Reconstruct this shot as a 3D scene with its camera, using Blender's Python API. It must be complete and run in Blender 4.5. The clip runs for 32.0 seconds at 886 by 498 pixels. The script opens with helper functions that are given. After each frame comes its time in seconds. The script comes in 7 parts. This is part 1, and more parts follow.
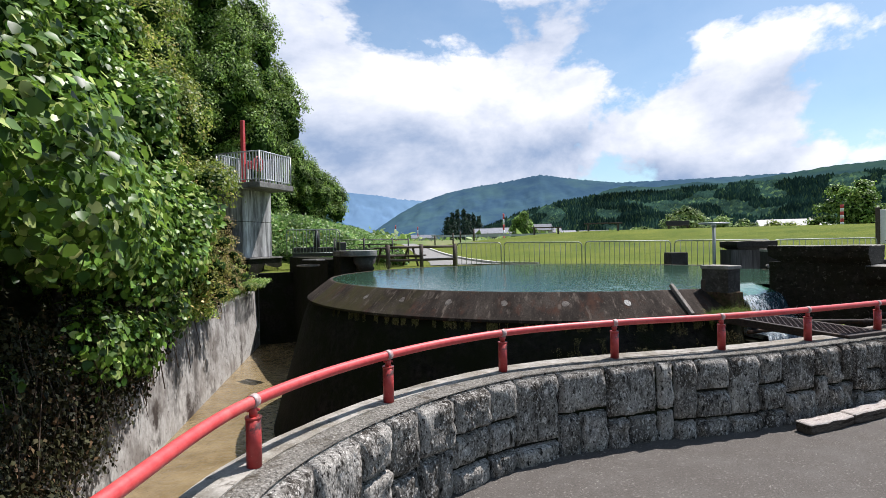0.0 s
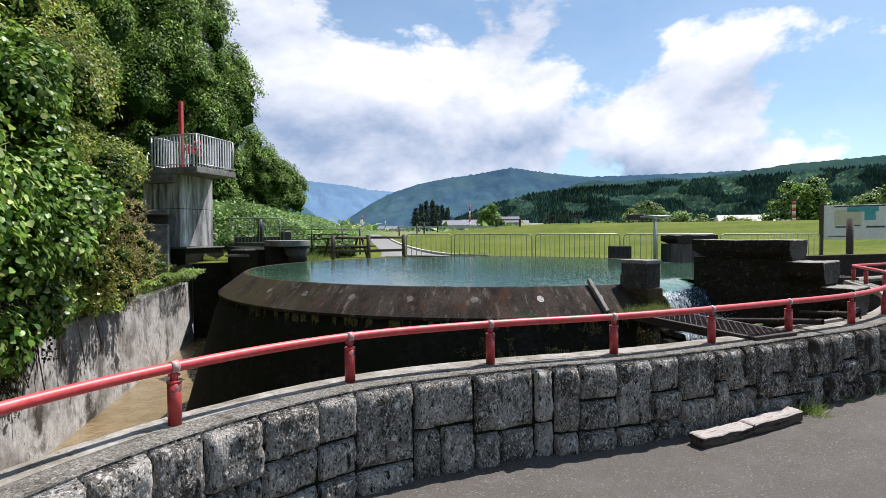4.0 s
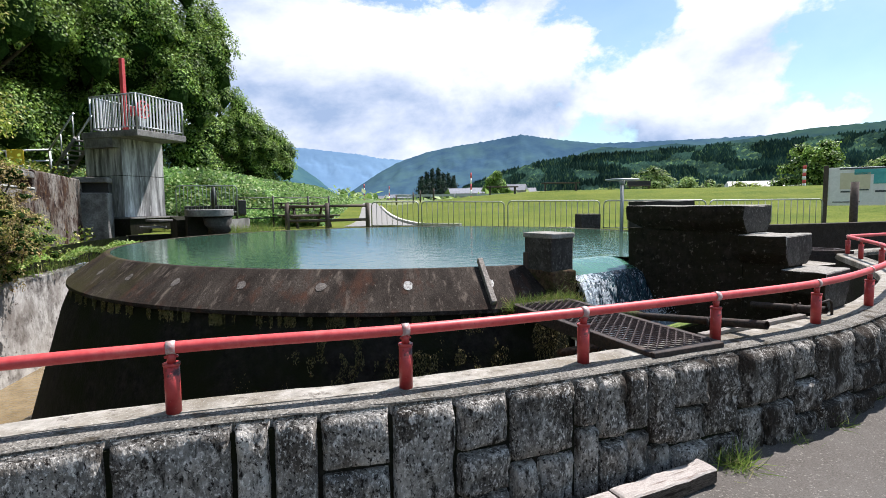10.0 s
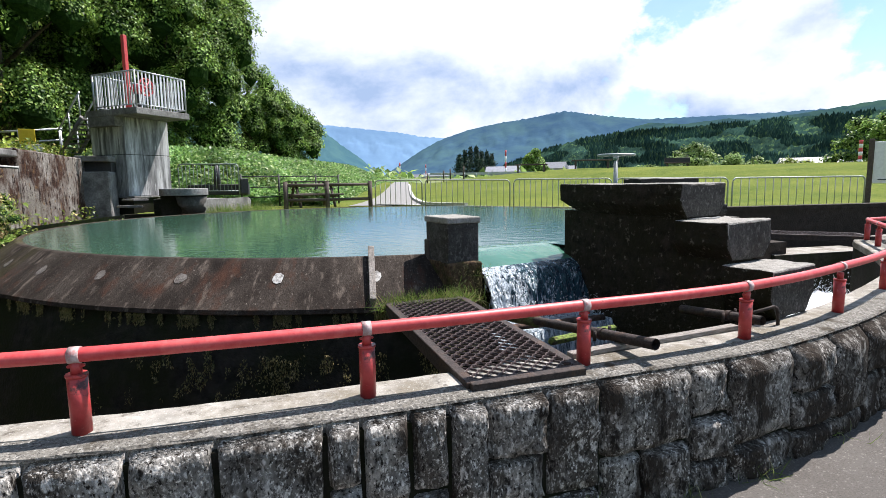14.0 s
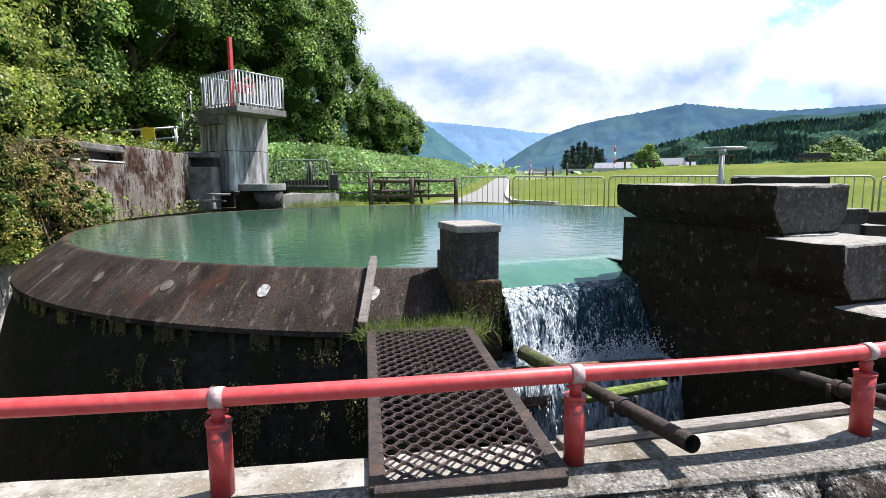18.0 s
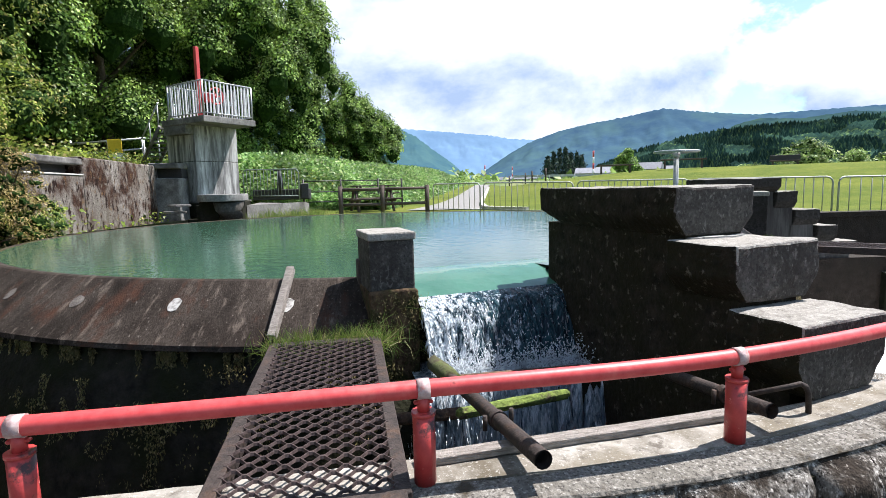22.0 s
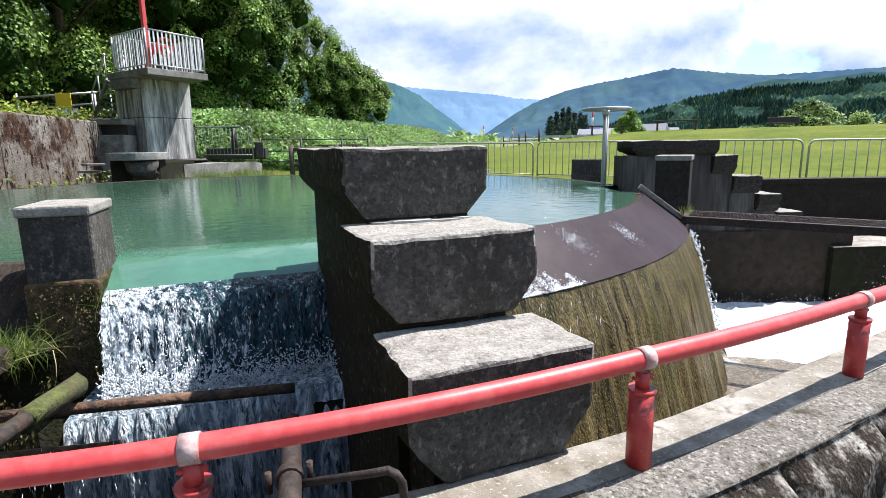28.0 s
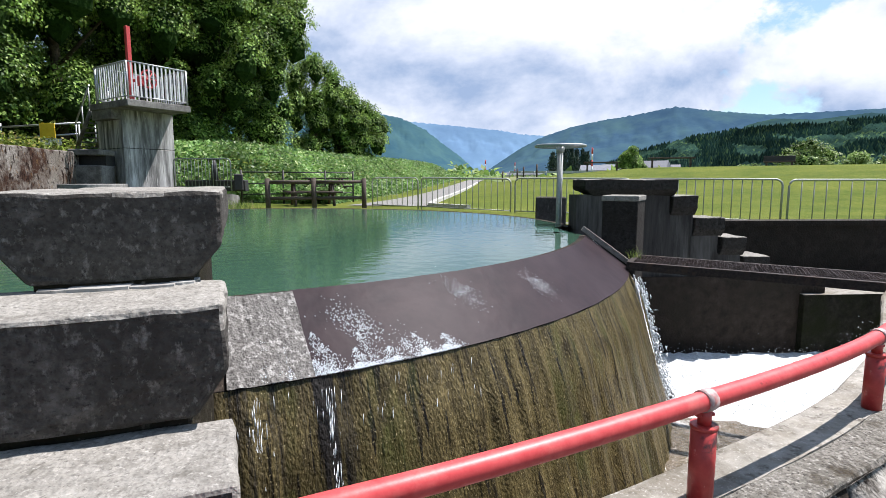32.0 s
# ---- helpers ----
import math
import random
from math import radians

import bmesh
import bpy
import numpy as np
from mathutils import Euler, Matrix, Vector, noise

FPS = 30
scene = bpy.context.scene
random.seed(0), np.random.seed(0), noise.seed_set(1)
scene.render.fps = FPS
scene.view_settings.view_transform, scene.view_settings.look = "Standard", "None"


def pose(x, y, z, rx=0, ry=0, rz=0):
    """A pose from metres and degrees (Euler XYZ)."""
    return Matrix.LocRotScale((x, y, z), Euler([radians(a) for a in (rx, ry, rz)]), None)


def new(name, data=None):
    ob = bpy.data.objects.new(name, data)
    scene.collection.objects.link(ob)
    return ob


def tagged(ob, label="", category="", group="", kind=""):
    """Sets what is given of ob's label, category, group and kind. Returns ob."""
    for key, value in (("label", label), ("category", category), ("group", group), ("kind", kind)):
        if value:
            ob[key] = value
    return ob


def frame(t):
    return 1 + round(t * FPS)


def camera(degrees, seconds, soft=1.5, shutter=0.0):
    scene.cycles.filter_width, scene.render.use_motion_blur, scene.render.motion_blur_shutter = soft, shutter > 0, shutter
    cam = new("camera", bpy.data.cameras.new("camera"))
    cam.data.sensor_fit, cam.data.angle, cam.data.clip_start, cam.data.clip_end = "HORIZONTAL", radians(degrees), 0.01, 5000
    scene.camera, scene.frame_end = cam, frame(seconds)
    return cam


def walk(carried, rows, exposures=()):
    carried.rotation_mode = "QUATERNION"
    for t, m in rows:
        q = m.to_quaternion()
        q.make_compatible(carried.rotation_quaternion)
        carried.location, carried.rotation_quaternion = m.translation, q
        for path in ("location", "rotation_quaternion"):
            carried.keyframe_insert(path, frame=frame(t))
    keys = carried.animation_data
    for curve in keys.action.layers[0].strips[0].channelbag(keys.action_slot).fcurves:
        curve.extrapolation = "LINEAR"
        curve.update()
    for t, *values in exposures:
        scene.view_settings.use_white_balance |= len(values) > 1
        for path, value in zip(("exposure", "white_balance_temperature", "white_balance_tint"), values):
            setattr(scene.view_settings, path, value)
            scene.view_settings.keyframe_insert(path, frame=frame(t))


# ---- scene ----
cam = camera(78.9, 32.0, 0.5)
METRES, EYE, TILT, LEAN, TURN = 8.4, 1.47, 0.0, 0.0, -24.5
ROWS = [
    (0.0, 0.0, 0.0, 0.0, -0.01, -0.58, 1.04),
    (0.5, 0.008, 0.0039, -0.0006, -1.26, -1.04, 1.12),
    (1.0, 0.0204, 0.0115, -0.0016, -2.15, -1.48, 0.73),
    (1.5, 0.0286, 0.0235, -0.0029, -2.95, -1.79, 0.44),
    (2.0, 0.0352, 0.0346, -0.0021, -3.24, -1.79, 0.29),
    (2.5, 0.0441, 0.0403, -0.002, -2.58, -1.61, 0.05),
    (3.0, 0.063, 0.0472, -0.0027, -2.67, -1.62, 0.38),
    (3.5, 0.0812, 0.0527, -0.003, -3.15, -1.63, 0.36),
    (5.5, 0.1263, 0.0984, -0.0031, -3.12, -1.15, 0.42),
    (6.0, 0.1502, 0.1103, -0.0036, -3.15, -1.58, 0.4),
    (6.5, 0.1646, 0.1203, -0.005, -2.5, -1.93, -0.04),
    (7.0, 0.1745, 0.1382, -0.0052, -2.65, -2.63, 0.26),
    (7.5, 0.1865, 0.154, -0.0046, -2.01, -2.91, 0.45),
    (8.0, 0.2022, 0.1675, -0.0059, -0.98, -3.16, 0.65),
    (8.5, 0.2293, 0.1823, -0.0061, -0.85, -3.66, 0.81),
    (9.0, 0.2479, 0.194, -0.0073, -1.01, -4.04, 0.54),
    (9.5, 0.2613, 0.2111, -0.0077, -1.88, -4.69, 0.81),
    (10.0, 0.2728, 0.2277, -0.0073, -2.12, -4.86, 0.67),
    (10.5, 0.2864, 0.2374, -0.0086, -1.18, -4.85, 0.55),
    (11.0, 0.3119, 0.2476, -0.0076, -0.22, -5.04, 0.53),
    (11.5, 0.3279, 0.2564, -0.0084, 0.98, -4.77, 0.09),
    (12.0, 0.3402, 0.2701, -0.0093, 1.35, -4.79, 0.36),
    (12.5, 0.3519, 0.2828, -0.0087, 1.79, -5.18, 0.65),
    (13.0, 0.3689, 0.2906, -0.0095, 2.41, -5.73, 0.82),
    (13.5, 0.3947, 0.2998, -0.0093, 2.17, -6.5, 0.88),
    (15.5, 0.4464, 0.3609, -0.0103, 5.97, -8.28, 0.55),
    (16.0, 0.4629, 0.3706, -0.0101, 9.36, -8.79, 0.43),
    (16.5, 0.4699, 0.3798, -0.0115, 12.39, -8.82, 0.12),
    (17.0, 0.4708, 0.3906, -0.0109, 13.4, -8.69, 0.1),
    (17.5, 0.4704, 0.4042, -0.0095, 13.3, -8.01, 0.25),
    (18.0, 0.4727, 0.41, -0.0086, 13.39, -7.36, 0.38),
    (18.5, 0.4767, 0.4099, -0.0085, 13.48, -6.97, 0.55),
    (19.0, 0.4821, 0.4117, -0.0081, 13.83, -6.62, 0.88),
    (19.5, 0.4854, 0.4121, -0.0076, 14.28, -6.39, 1.0),
    (20.0, 0.4876, 0.4129, -0.0075, 14.31, -5.82, 1.03),
    (20.5, 0.4917, 0.4142, -0.007, 14.06, -5.39, 1.11),
    (21.0, 0.4995, 0.4156, -0.0068, 13.17, -5.48, 1.27),
    (21.5, 0.509, 0.4184, -0.0076, 12.2, -5.89, 1.07),
    (22.0, 0.5166, 0.4296, -0.01, 11.65, -6.61, 1.3),
    (22.5, 0.5265, 0.4468, -0.0097, 12.48, -7.78, 1.4),
    (23.0, 0.5374, 0.4563, -0.01, 14.75, -9.05, 1.21),
    (23.5, 0.5557, 0.4644, -0.0123, 16.66, -10.08, 1.19),
    (24.0, 0.5721, 0.4742, -0.013, 18.04, -11.15, 0.77),
    (24.5, 0.5775, 0.486, -0.0139, 18.0, -11.96, 0.57),
    (26.5, 0.615, 0.5224, -0.0133, 16.82, -11.53, 0.59),
    (27.0, 0.6327, 0.5264, -0.0128, 16.12, -11.25, 0.35),
    (27.5, 0.643, 0.5357, -0.0141, 14.29, -11.03, 0.35),
    (28.0, 0.6545, 0.5478, -0.013, 12.08, -10.73, 0.77),
    (28.5, 0.6634, 0.5575, -0.0122, 11.19, -10.23, 0.76),
    (29.0, 0.6756, 0.5634, -0.012, 11.21, -9.9, 1.05),
    (29.5, 0.6949, 0.5693, -0.0111, 11.41, -9.68, 1.36),
    (30.0, 0.7069, 0.5738, -0.0116, 11.7, -9.47, 1.24),
    (30.5, 0.7113, 0.5826, -0.0122, 11.37, -9.09, 1.23),
    (31.0, 0.7151, 0.5981, -0.0105, 11.06, -8.56, 1.16),
    (31.5, 0.719, 0.6085, -0.0101, 11.63, -7.86, 0.59),
    (32.0, 0.7296, 0.6161, -0.0098, 12.62, -7.22, 0.04),
]
walk(cam, [(t, pose(0, 0, EYE, TILT, LEAN, TURN) @ pose(METRES * x, METRES * y, METRES * z, 90 + pitch, roll, yaw)) for t, x, y, z, yaw, pitch, roll in ROWS],
     [(0.0, 0.61, 6500, 13), (6.0, 0.62, 6500, 13), (10.0, 0.88, 6500, 13), (13.0, 0.96, 6500, 13), (17.0, 1.14, 6500, 13), (20.0, 1.09, 6500, 13), (24.0, 1.18, 6500, 13), (27.0, 1.16, 6500, 13), (29.0, 1.02, 6500, 13), (32.0, 0.78, 6500, 13)])

# ---- world, sun ----
SUN_AZ, SUN_EL = 15.0, 60.0          # sun's bearing from +x towards +y, and its height
world = bpy.data.worlds.new("sky")
scene.world = world
world.use_nodes = True
wn, wl = world.node_tree.nodes, world.node_tree.links
wn.clear()


def wnode(kind, **kw):
    n = wn.new(kind)
    for k, v in kw.items():
        n.inputs[k].default_value = v
    return n


w_out = wn.new("ShaderNodeOutputWorld")
w_bg = wnode("ShaderNodeBackground", Strength=0.053)
w_sky = wn.new("ShaderNodeTexSky")
w_sky.sky_type = "NISHITA"
w_sky.sun_disc = False
w_sky.sun_elevation = radians(SUN_EL)
w_sky.sun_rotation = radians(90.0 - SUN_AZ)
w_sky.air_density, w_sky.dust_density, w_sky.ozone_density = 1.0, 0.5, 1.5
w_co = wn.new("ShaderNodeTexCoord")
w_sep = wn.new("ShaderNodeSeparateXYZ")
wl.new(w_co.outputs["Generated"], w_sep.inputs[0])
# cumulus: noise on the direction, flattened towards the horizon; cover thins overhead and towards +x
CLOUD_AT = (0.35, 0.9, 0.1)


def cloud_noise(lift):
    mp = wn.new("ShaderNodeMapping")
    mp.inputs["Scale"].default_value = (1.0, 1.0, 1.7)
    mp.inputs["Location"].default_value = (CLOUD_AT[0], CLOUD_AT[1], CLOUD_AT[2] + lift)
    wl.new(w_co.outputs["Generated"], mp.inputs[0])
    n = wnode("ShaderNodeTexNoise", Scale=2.1, Detail=11.0, Roughness=0.58, Distortion=0.15)
    wl.new(mp.outputs[0], n.inputs["Vector"])
    return n.outputs["Fac"]


def wmath(op, a, b=None, c=None):
    n = wn.new("ShaderNodeMath")
    n.operation = op
    for i, v in enumerate((a, b, c)):
        if v is None:
            continue
        if isinstance(v, float):
            n.inputs[i].default_value = v
        else:
            wl.new(v, n.inputs[i])
    return n.outputs[0]


w_here, w_above = cloud_noise(0.0), cloud_noise(0.13)
w_thin = wmath("MULTIPLY_ADD", w_sep.outputs["X"], -0.20, 0.15)
w_over = wmath("MULTIPLY", wmath("POWER", wmath("MAXIMUM", w_sep.outputs["Z"], 0.0), 2.0), -0.45)
w_back = wmath("MULTIPLY", wmath("MINIMUM", w_sep.outputs["Y"], 0.0), 0.5)
w_dens = wmath("ADD", w_here, wmath("ADD", w_thin, wmath("ADD", w_over, w_back)))
w_cov = wnode("ShaderNodeMapRange")
for k, v in (("From Min", 0.487), ("From Max", 0.522), ("To Min", 0.10)):
    w_cov.inputs[k].default_value = v
wl.new(w_dens, w_cov.inputs["Value"])
# thick cloud overhead of a part shades it
w_shf = wmath("ADD", wmath("MULTIPLY", wmath("SUBTRACT", w_above, w_here), -3.0), wmath("MULTIPLY", w_dens, -1.1))
w_shade = wn.new("ShaderNodeValToRGB")
w_shade.color_ramp.elements[0].position, w_shade.color_ramp.elements[0].color = 0.0, (4.2, 5.7, 8.4, 1)
w_shade.color_ramp.elements[1].position, w_shade.color_ramp.elements[1].color = 0.68, (12.9, 13.4, 14.4, 1)
wl.new(wmath("ADD", w_shf, 1.0), w_shade.inputs["Fac"])
w_mix = wn.new("ShaderNodeMix")
w_mix.data_type = "RGBA"
wl.new(w_cov.outputs[0], w_mix.inputs["Factor"])
w_gain = wn.new("ShaderNodeVectorMath")
w_gain.operation = "MULTIPLY"
w_gain.inputs[1].default_value = (1.5, 1.72, 1.72)
wl.new(w_sky.outputs[0], w_gain.inputs[0])
wl.new(w_gain.outputs[0], w_mix.inputs["A"])
wl.new(w_shade.outputs[0], w_mix.inputs["B"])
wl.new(w_mix.outputs["Result"], w_bg.inputs["Color"])
wl.new(w_bg.outputs[0], w_out.inputs[0])

sun = new("sun", bpy.data.lights.new("sun", "SUN"))
sun.data.energy, sun.data.angle, sun.data.color = 5.0, radians(0.53), (1.0, 0.965, 0.945)
sun_dir = Vector((math.cos(radians(SUN_EL)) * math.cos(radians(SUN_AZ)), math.cos(radians(SUN_EL)) * math.sin(radians(SUN_AZ)), math.sin(radians(SUN_EL))))
sun.matrix_world = Matrix.Translation((20, 0, 30)) @ sun_dir.to_track_quat("Z", "Y").to_matrix().to_4x4()

# ---- materials ----
def rgb(c):
    return (*c, 1.0) if len(c) == 3 else c


def mat(name, c1, c2, scale=10.0, rough=0.85, bump=0.25, c3=None, s3=1.5, cover=0.5, soft=0.12, metal=0.0, rnd=0.0, bump_scale=None, stretch=(1, 1, 1), spec=0.5, coat=0.0):
    """Two-tone grain, an optional third colour in larger patches, fine relief."""
    m = bpy.data.materials.new(name)
    m.use_nodes = True
    N, L = m.node_tree.nodes, m.node_tree.links
    b = N["Principled BSDF"]
    b.inputs["Roughness"].default_value, b.inputs["Metallic"].default_value = rough, metal
    b.inputs["Specular IOR Level"].default_value = spec
    b.inputs["Coat Weight"].default_value = coat
    co, mp = N.new("ShaderNodeTexCoord"), N.new("ShaderNodeMapping")
    mp.inputs["Scale"].default_value = stretch
    L.new(co.outputs["Object"], mp.inputs[0])
    n1, ramp = N.new("ShaderNodeTexNoise"), N.new("ShaderNodeValToRGB")
    n1.inputs["Scale"].default_value, n1.inputs["Detail"].default_value, n1.inputs["Roughness"].default_value = scale, 8, 0.65
    L.new(mp.outputs[0], n1.inputs["Vector"])
    e = ramp.color_ramp.elements
    e[0].position, e[0].color, e[1].position, e[1].color = 0.34, rgb(c1), 0.66, rgb(c2)
    L.new(n1.outputs["Fac"], ramp.inputs[0])
    col = ramp.outputs[0]
    if c3:
        n2, rng, mx = N.new("ShaderNodeTexNoise"), N.new("ShaderNodeMapRange"), N.new("ShaderNodeMix")
        n2.inputs["Scale"].default_value, n2.inputs["Detail"].default_value, n2.inputs["Roughness"].default_value = s3, 9, 0.68
        L.new(mp.outputs[0], n2.inputs["Vector"])
        rng.inputs["From Min"].default_value, rng.inputs["From Max"].default_value = 1 - cover - soft / 2, 1 - cover + soft / 2
        L.new(n2.outputs["Fac"], rng.inputs["Value"])
        mx.data_type = "RGBA"
        L.new(rng.outputs[0], mx.inputs["Factor"])
        L.new(col, mx.inputs["A"])
        mx.inputs["B"].default_value = rgb(c3)
        col = mx.outputs["Result"]
    if rnd:
        oi, mr, hs = N.new("ShaderNodeObjectInfo"), N.new("ShaderNodeMapRange"), N.new("ShaderNodeHueSaturation")
        mr.inputs["To Min"].default_value, mr.inputs["To Max"].default_value = 1 - rnd, 1 + rnd
        L.new(oi.outputs["Random"], mr.inputs["Value"])
        L.new(mr.outputs[0], hs.inputs["Value"])
        L.new(col, hs.inputs["Color"])
        col = hs.outputs[0]
    L.new(col, b.inputs["Base Color"])
    if bump:
        nb, bp = N.new("ShaderNodeTexNoise"), N.new("ShaderNodeBump")
        nb.inputs["Scale"].default_value, nb.inputs["Detail"].default_value = bump_scale or scale * 2.5, 7
        L.new(mp.outputs[0], nb.inputs["Vector"])
        L.new(nb.outputs["Fac"], bp.inputs["Height"])
        bp.inputs["Strength"].default_value, bp.inputs["Distance"].default_value = min(1.0, bump * 2), min(0.3, 0.6 / (bump_scale or scale * 2.5))
        L.new(bp.outputs[0], b.inputs["Normal"])
    return m


def speckle(m, color, scale, cover, soft=0.06, stretch=(1, 1, 1), thick=None):
    """Lays one more colour over a material in patches of a finer or coarser grain;
    thick = (x0, slope): the patches close up towards smaller x and thin out beyond x0."""
    N, L = m.node_tree.nodes, m.node_tree.links
    b = N["Principled BSDF"]
    old = b.inputs["Base Color"].links[0].from_socket
    co, mp = N.new("ShaderNodeTexCoord"), N.new("ShaderNodeMapping")
    mp.inputs["Scale"].default_value = stretch
    mp.inputs["Location"].default_value = (3.7, 1.9, 5.3)
    L.new(co.outputs["Object"], mp.inputs[0])
    n, rng, mx = N.new("ShaderNodeTexNoise"), N.new("ShaderNodeMapRange"), N.new("ShaderNodeMix")
    n.inputs["Scale"].default_value, n.inputs["Detail"].default_value, n.inputs["Roughness"].default_value = scale, 6, 0.66
    L.new(mp.outputs[0], n.inputs["Vector"])
    rng.inputs["From Min"].default_value, rng.inputs["From Max"].default_value = 1 - cover - soft / 2, 1 - cover + soft / 2
    val = n.outputs["Fac"]
    if thick:
        sx, ad = N.new("ShaderNodeSeparateXYZ"), N.new("ShaderNodeMath")
        L.new(co.outputs["Object"], sx.inputs[0])
        ad.operation = "MULTIPLY_ADD"
        ad.inputs[1].default_value = -thick[1]
        ad.inputs[2].default_value = thick[0] * thick[1]
        L.new(sx.outputs["X"], ad.inputs[0])
        sm = N.new("ShaderNodeMath")
        L.new(ad.outputs[0], sm.inputs[0])
        L.new(val, sm.inputs[1])
        val = sm.outputs[0]
    L.new(val, rng.inputs["Value"])
    mx.data_type = "RGBA"
    L.new(rng.outputs[0], mx.inputs["Factor"])
    L.new(old, mx.inputs["A"])
    mx.inputs["B"].default_value = rgb(color)
    L.new(mx.outputs["Result"], b.inputs["Base Color"])
    return m


def leaf_mat(name, dark, light, odd, rough=0.45, through_light=0.35, clump=0.6, spec=0.3):
    m = bpy.data.materials.new(name)
    m.use_nodes = True
    N, L = m.node_tree.nodes, m.node_tree.links
    b = N["Principled BSDF"]
    b.inputs["Roughness"].default_value = rough
    b.inputs["Specular IOR Level"].default_value = spec
    g, ramp = N.new("ShaderNodeNewGeometry"), N.new("ShaderNodeValToRGB")
    e = ramp.color_ramp.elements
    e[0].color, e[1].position, e[1].color = rgb(dark), 0.82, rgb(light)
    o = e.new(0.95)
    o.color = rgb(odd)
    L.new(g.outputs["Random Per Island"], ramp.inputs[0])
    tc, cn, cr, cv = N.new("ShaderNodeTexCoord"), N.new("ShaderNodeTexNoise"), N.new("ShaderNodeMapRange"), N.new("ShaderNodeHueSaturation")
    cn.inputs["Scale"].default_value, cn.inputs["Detail"].default_value = clump, 3
    L.new(tc.outputs["Object"], cn.inputs["Vector"])
    for key, val in (("From Min", 0.35), ("From Max", 0.65), ("To Min", 0.55), ("To Max", 1.5)):
        cr.inputs[key].default_value = val
    L.new(cn.outputs["Fac"], cr.inputs["Value"])
    L.new(cr.outputs[0], cv.inputs["Value"])
    L.new(ramp.outputs[0], cv.inputs["Color"])
    L.new(cv.outputs[0], b.inputs["Base Color"])
    tr, mx = N.new("ShaderNodeBsdfTranslucent"), N.new("ShaderNodeMixShader")
    hs = N.new("ShaderNodeHueSaturation")
    hs.inputs["Hue"].default_value, hs.inputs["Value"].default_value = 0.485, 1.5
    L.new(cv.outputs[0], hs.inputs["Color"])
    L.new(hs.outputs[0], tr.inputs[0])
    mx.inputs[0].default_value = through_light
    L.new(b.outputs[0], mx.inputs[1])
    L.new(tr.outputs[0], mx.inputs[2])
    L.new(mx.outputs[0], N["Material Output"].inputs[0])
    return m


M_ASPHALT = mat("asphalt", (0.052, 0.046, 0.040), (0.125, 0.112, 0.098), 90, 0.9, 0.5, (0.112, 0.104, 0.093), 3, 0.45, 0.25, bump_scale=110, spec=0.2)
speckle(M_ASPHALT, (0.25, 0.23, 0.205), 68, 0.385, 0.06)
speckle(M_ASPHALT, (0.085, 0.077, 0.068), 0.7, 0.42, 0.45)
speckle(M_ASPHALT, (0.045, 0.042, 0.039), 110, 0.40, 0.1)
M_GRASS = mat("lawn_grass", (0.055, 0.084, 0.016), (0.106, 0.134, 0.030), 2.2, 0.95, 1.0, (0.15, 0.165, 0.035), 0.35, 0.47, 0.25, bump_scale=18, spec=0.03)
speckle(M_GRASS, (0.055, 0.095, 0.012), 7, 0.42, 0.2)
speckle(M_GRASS, (0.18, 0.19, 0.055), 16, 0.38, 0.15)
M_FIELD = mat("far_fields", (0.06, 0.12, 0.03), (0.12, 0.19, 0.05), 0.1, 0.95, 0.0, (0.2, 0.2, 0.09), 0.03, 0.45, 0.1)
M_PATH = mat("pale_path_paving", (0.15, 0.145, 0.136), (0.23, 0.223, 0.208), 12, 0.9, 0.2)
M_COPING = mat("worn_coping_concrete", (0.21, 0.197, 0.17), (0.38, 0.36, 0.318), 9, 0.9, 0.22, (0.17, 0.15, 0.115), 2.6, 0.46, 0.16, bump_scale=140, spec=0.15)
speckle(M_COPING, (0.11, 0.097, 0.08), 22, 0.40, 0.14)
speckle(M_COPING, (0.10, 0.085, 0.06), 1.8, 0.38, 0.18)
speckle(M_COPING, (0.46, 0.44, 0.40), 110, 0.36, 0.14)
M_AGGR = mat("exposed_aggregate_concrete", (0.085, 0.078, 0.068), (0.26, 0.245, 0.215), 70, 0.94, 0.8, (0.13, 0.122, 0.104), 3.4, 0.47, 0.2, bump_scale=48, spec=0.08)
speckle(M_AGGR, (0.36, 0.345, 0.31), 75, 0.40, 0.14)
speckle(M_AGGR, (0.06, 0.05, 0.036), 7, 0.40, 0.12)
speckle(M_AGGR, (0.055, 0.05, 0.045), 95, 0.42, 0.10)
M_CONC = mat("stained_concrete", (0.16, 0.155, 0.145), (0.34, 0.33, 0.31), 22, 0.88, 0.35, (0.06, 0.055, 0.05), 1.7, 0.5, 0.3, bump_scale=70)
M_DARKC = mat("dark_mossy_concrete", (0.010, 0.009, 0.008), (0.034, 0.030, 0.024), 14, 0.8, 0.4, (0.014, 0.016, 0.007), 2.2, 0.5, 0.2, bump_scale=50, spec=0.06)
M_BLOCK = mat("old_block_concrete", (0.042, 0.039, 0.035), (0.115, 0.108, 0.098), 60, 0.94, 0.6, (0.042, 0.038, 0.033), 4.0, 0.5, 0.3, bump_scale=90, spec=0.1)
speckle(M_BLOCK, (0.20, 0.19, 0.173), 48, 0.37, 0.16, (1, 1, 0.7))
speckle(M_BLOCK, (0.14, 0.132, 0.12), 14, 0.36, 0.24)
speckle(M_BLOCK, (0.026, 0.024, 0.022), 90, 0.37, 0.14)
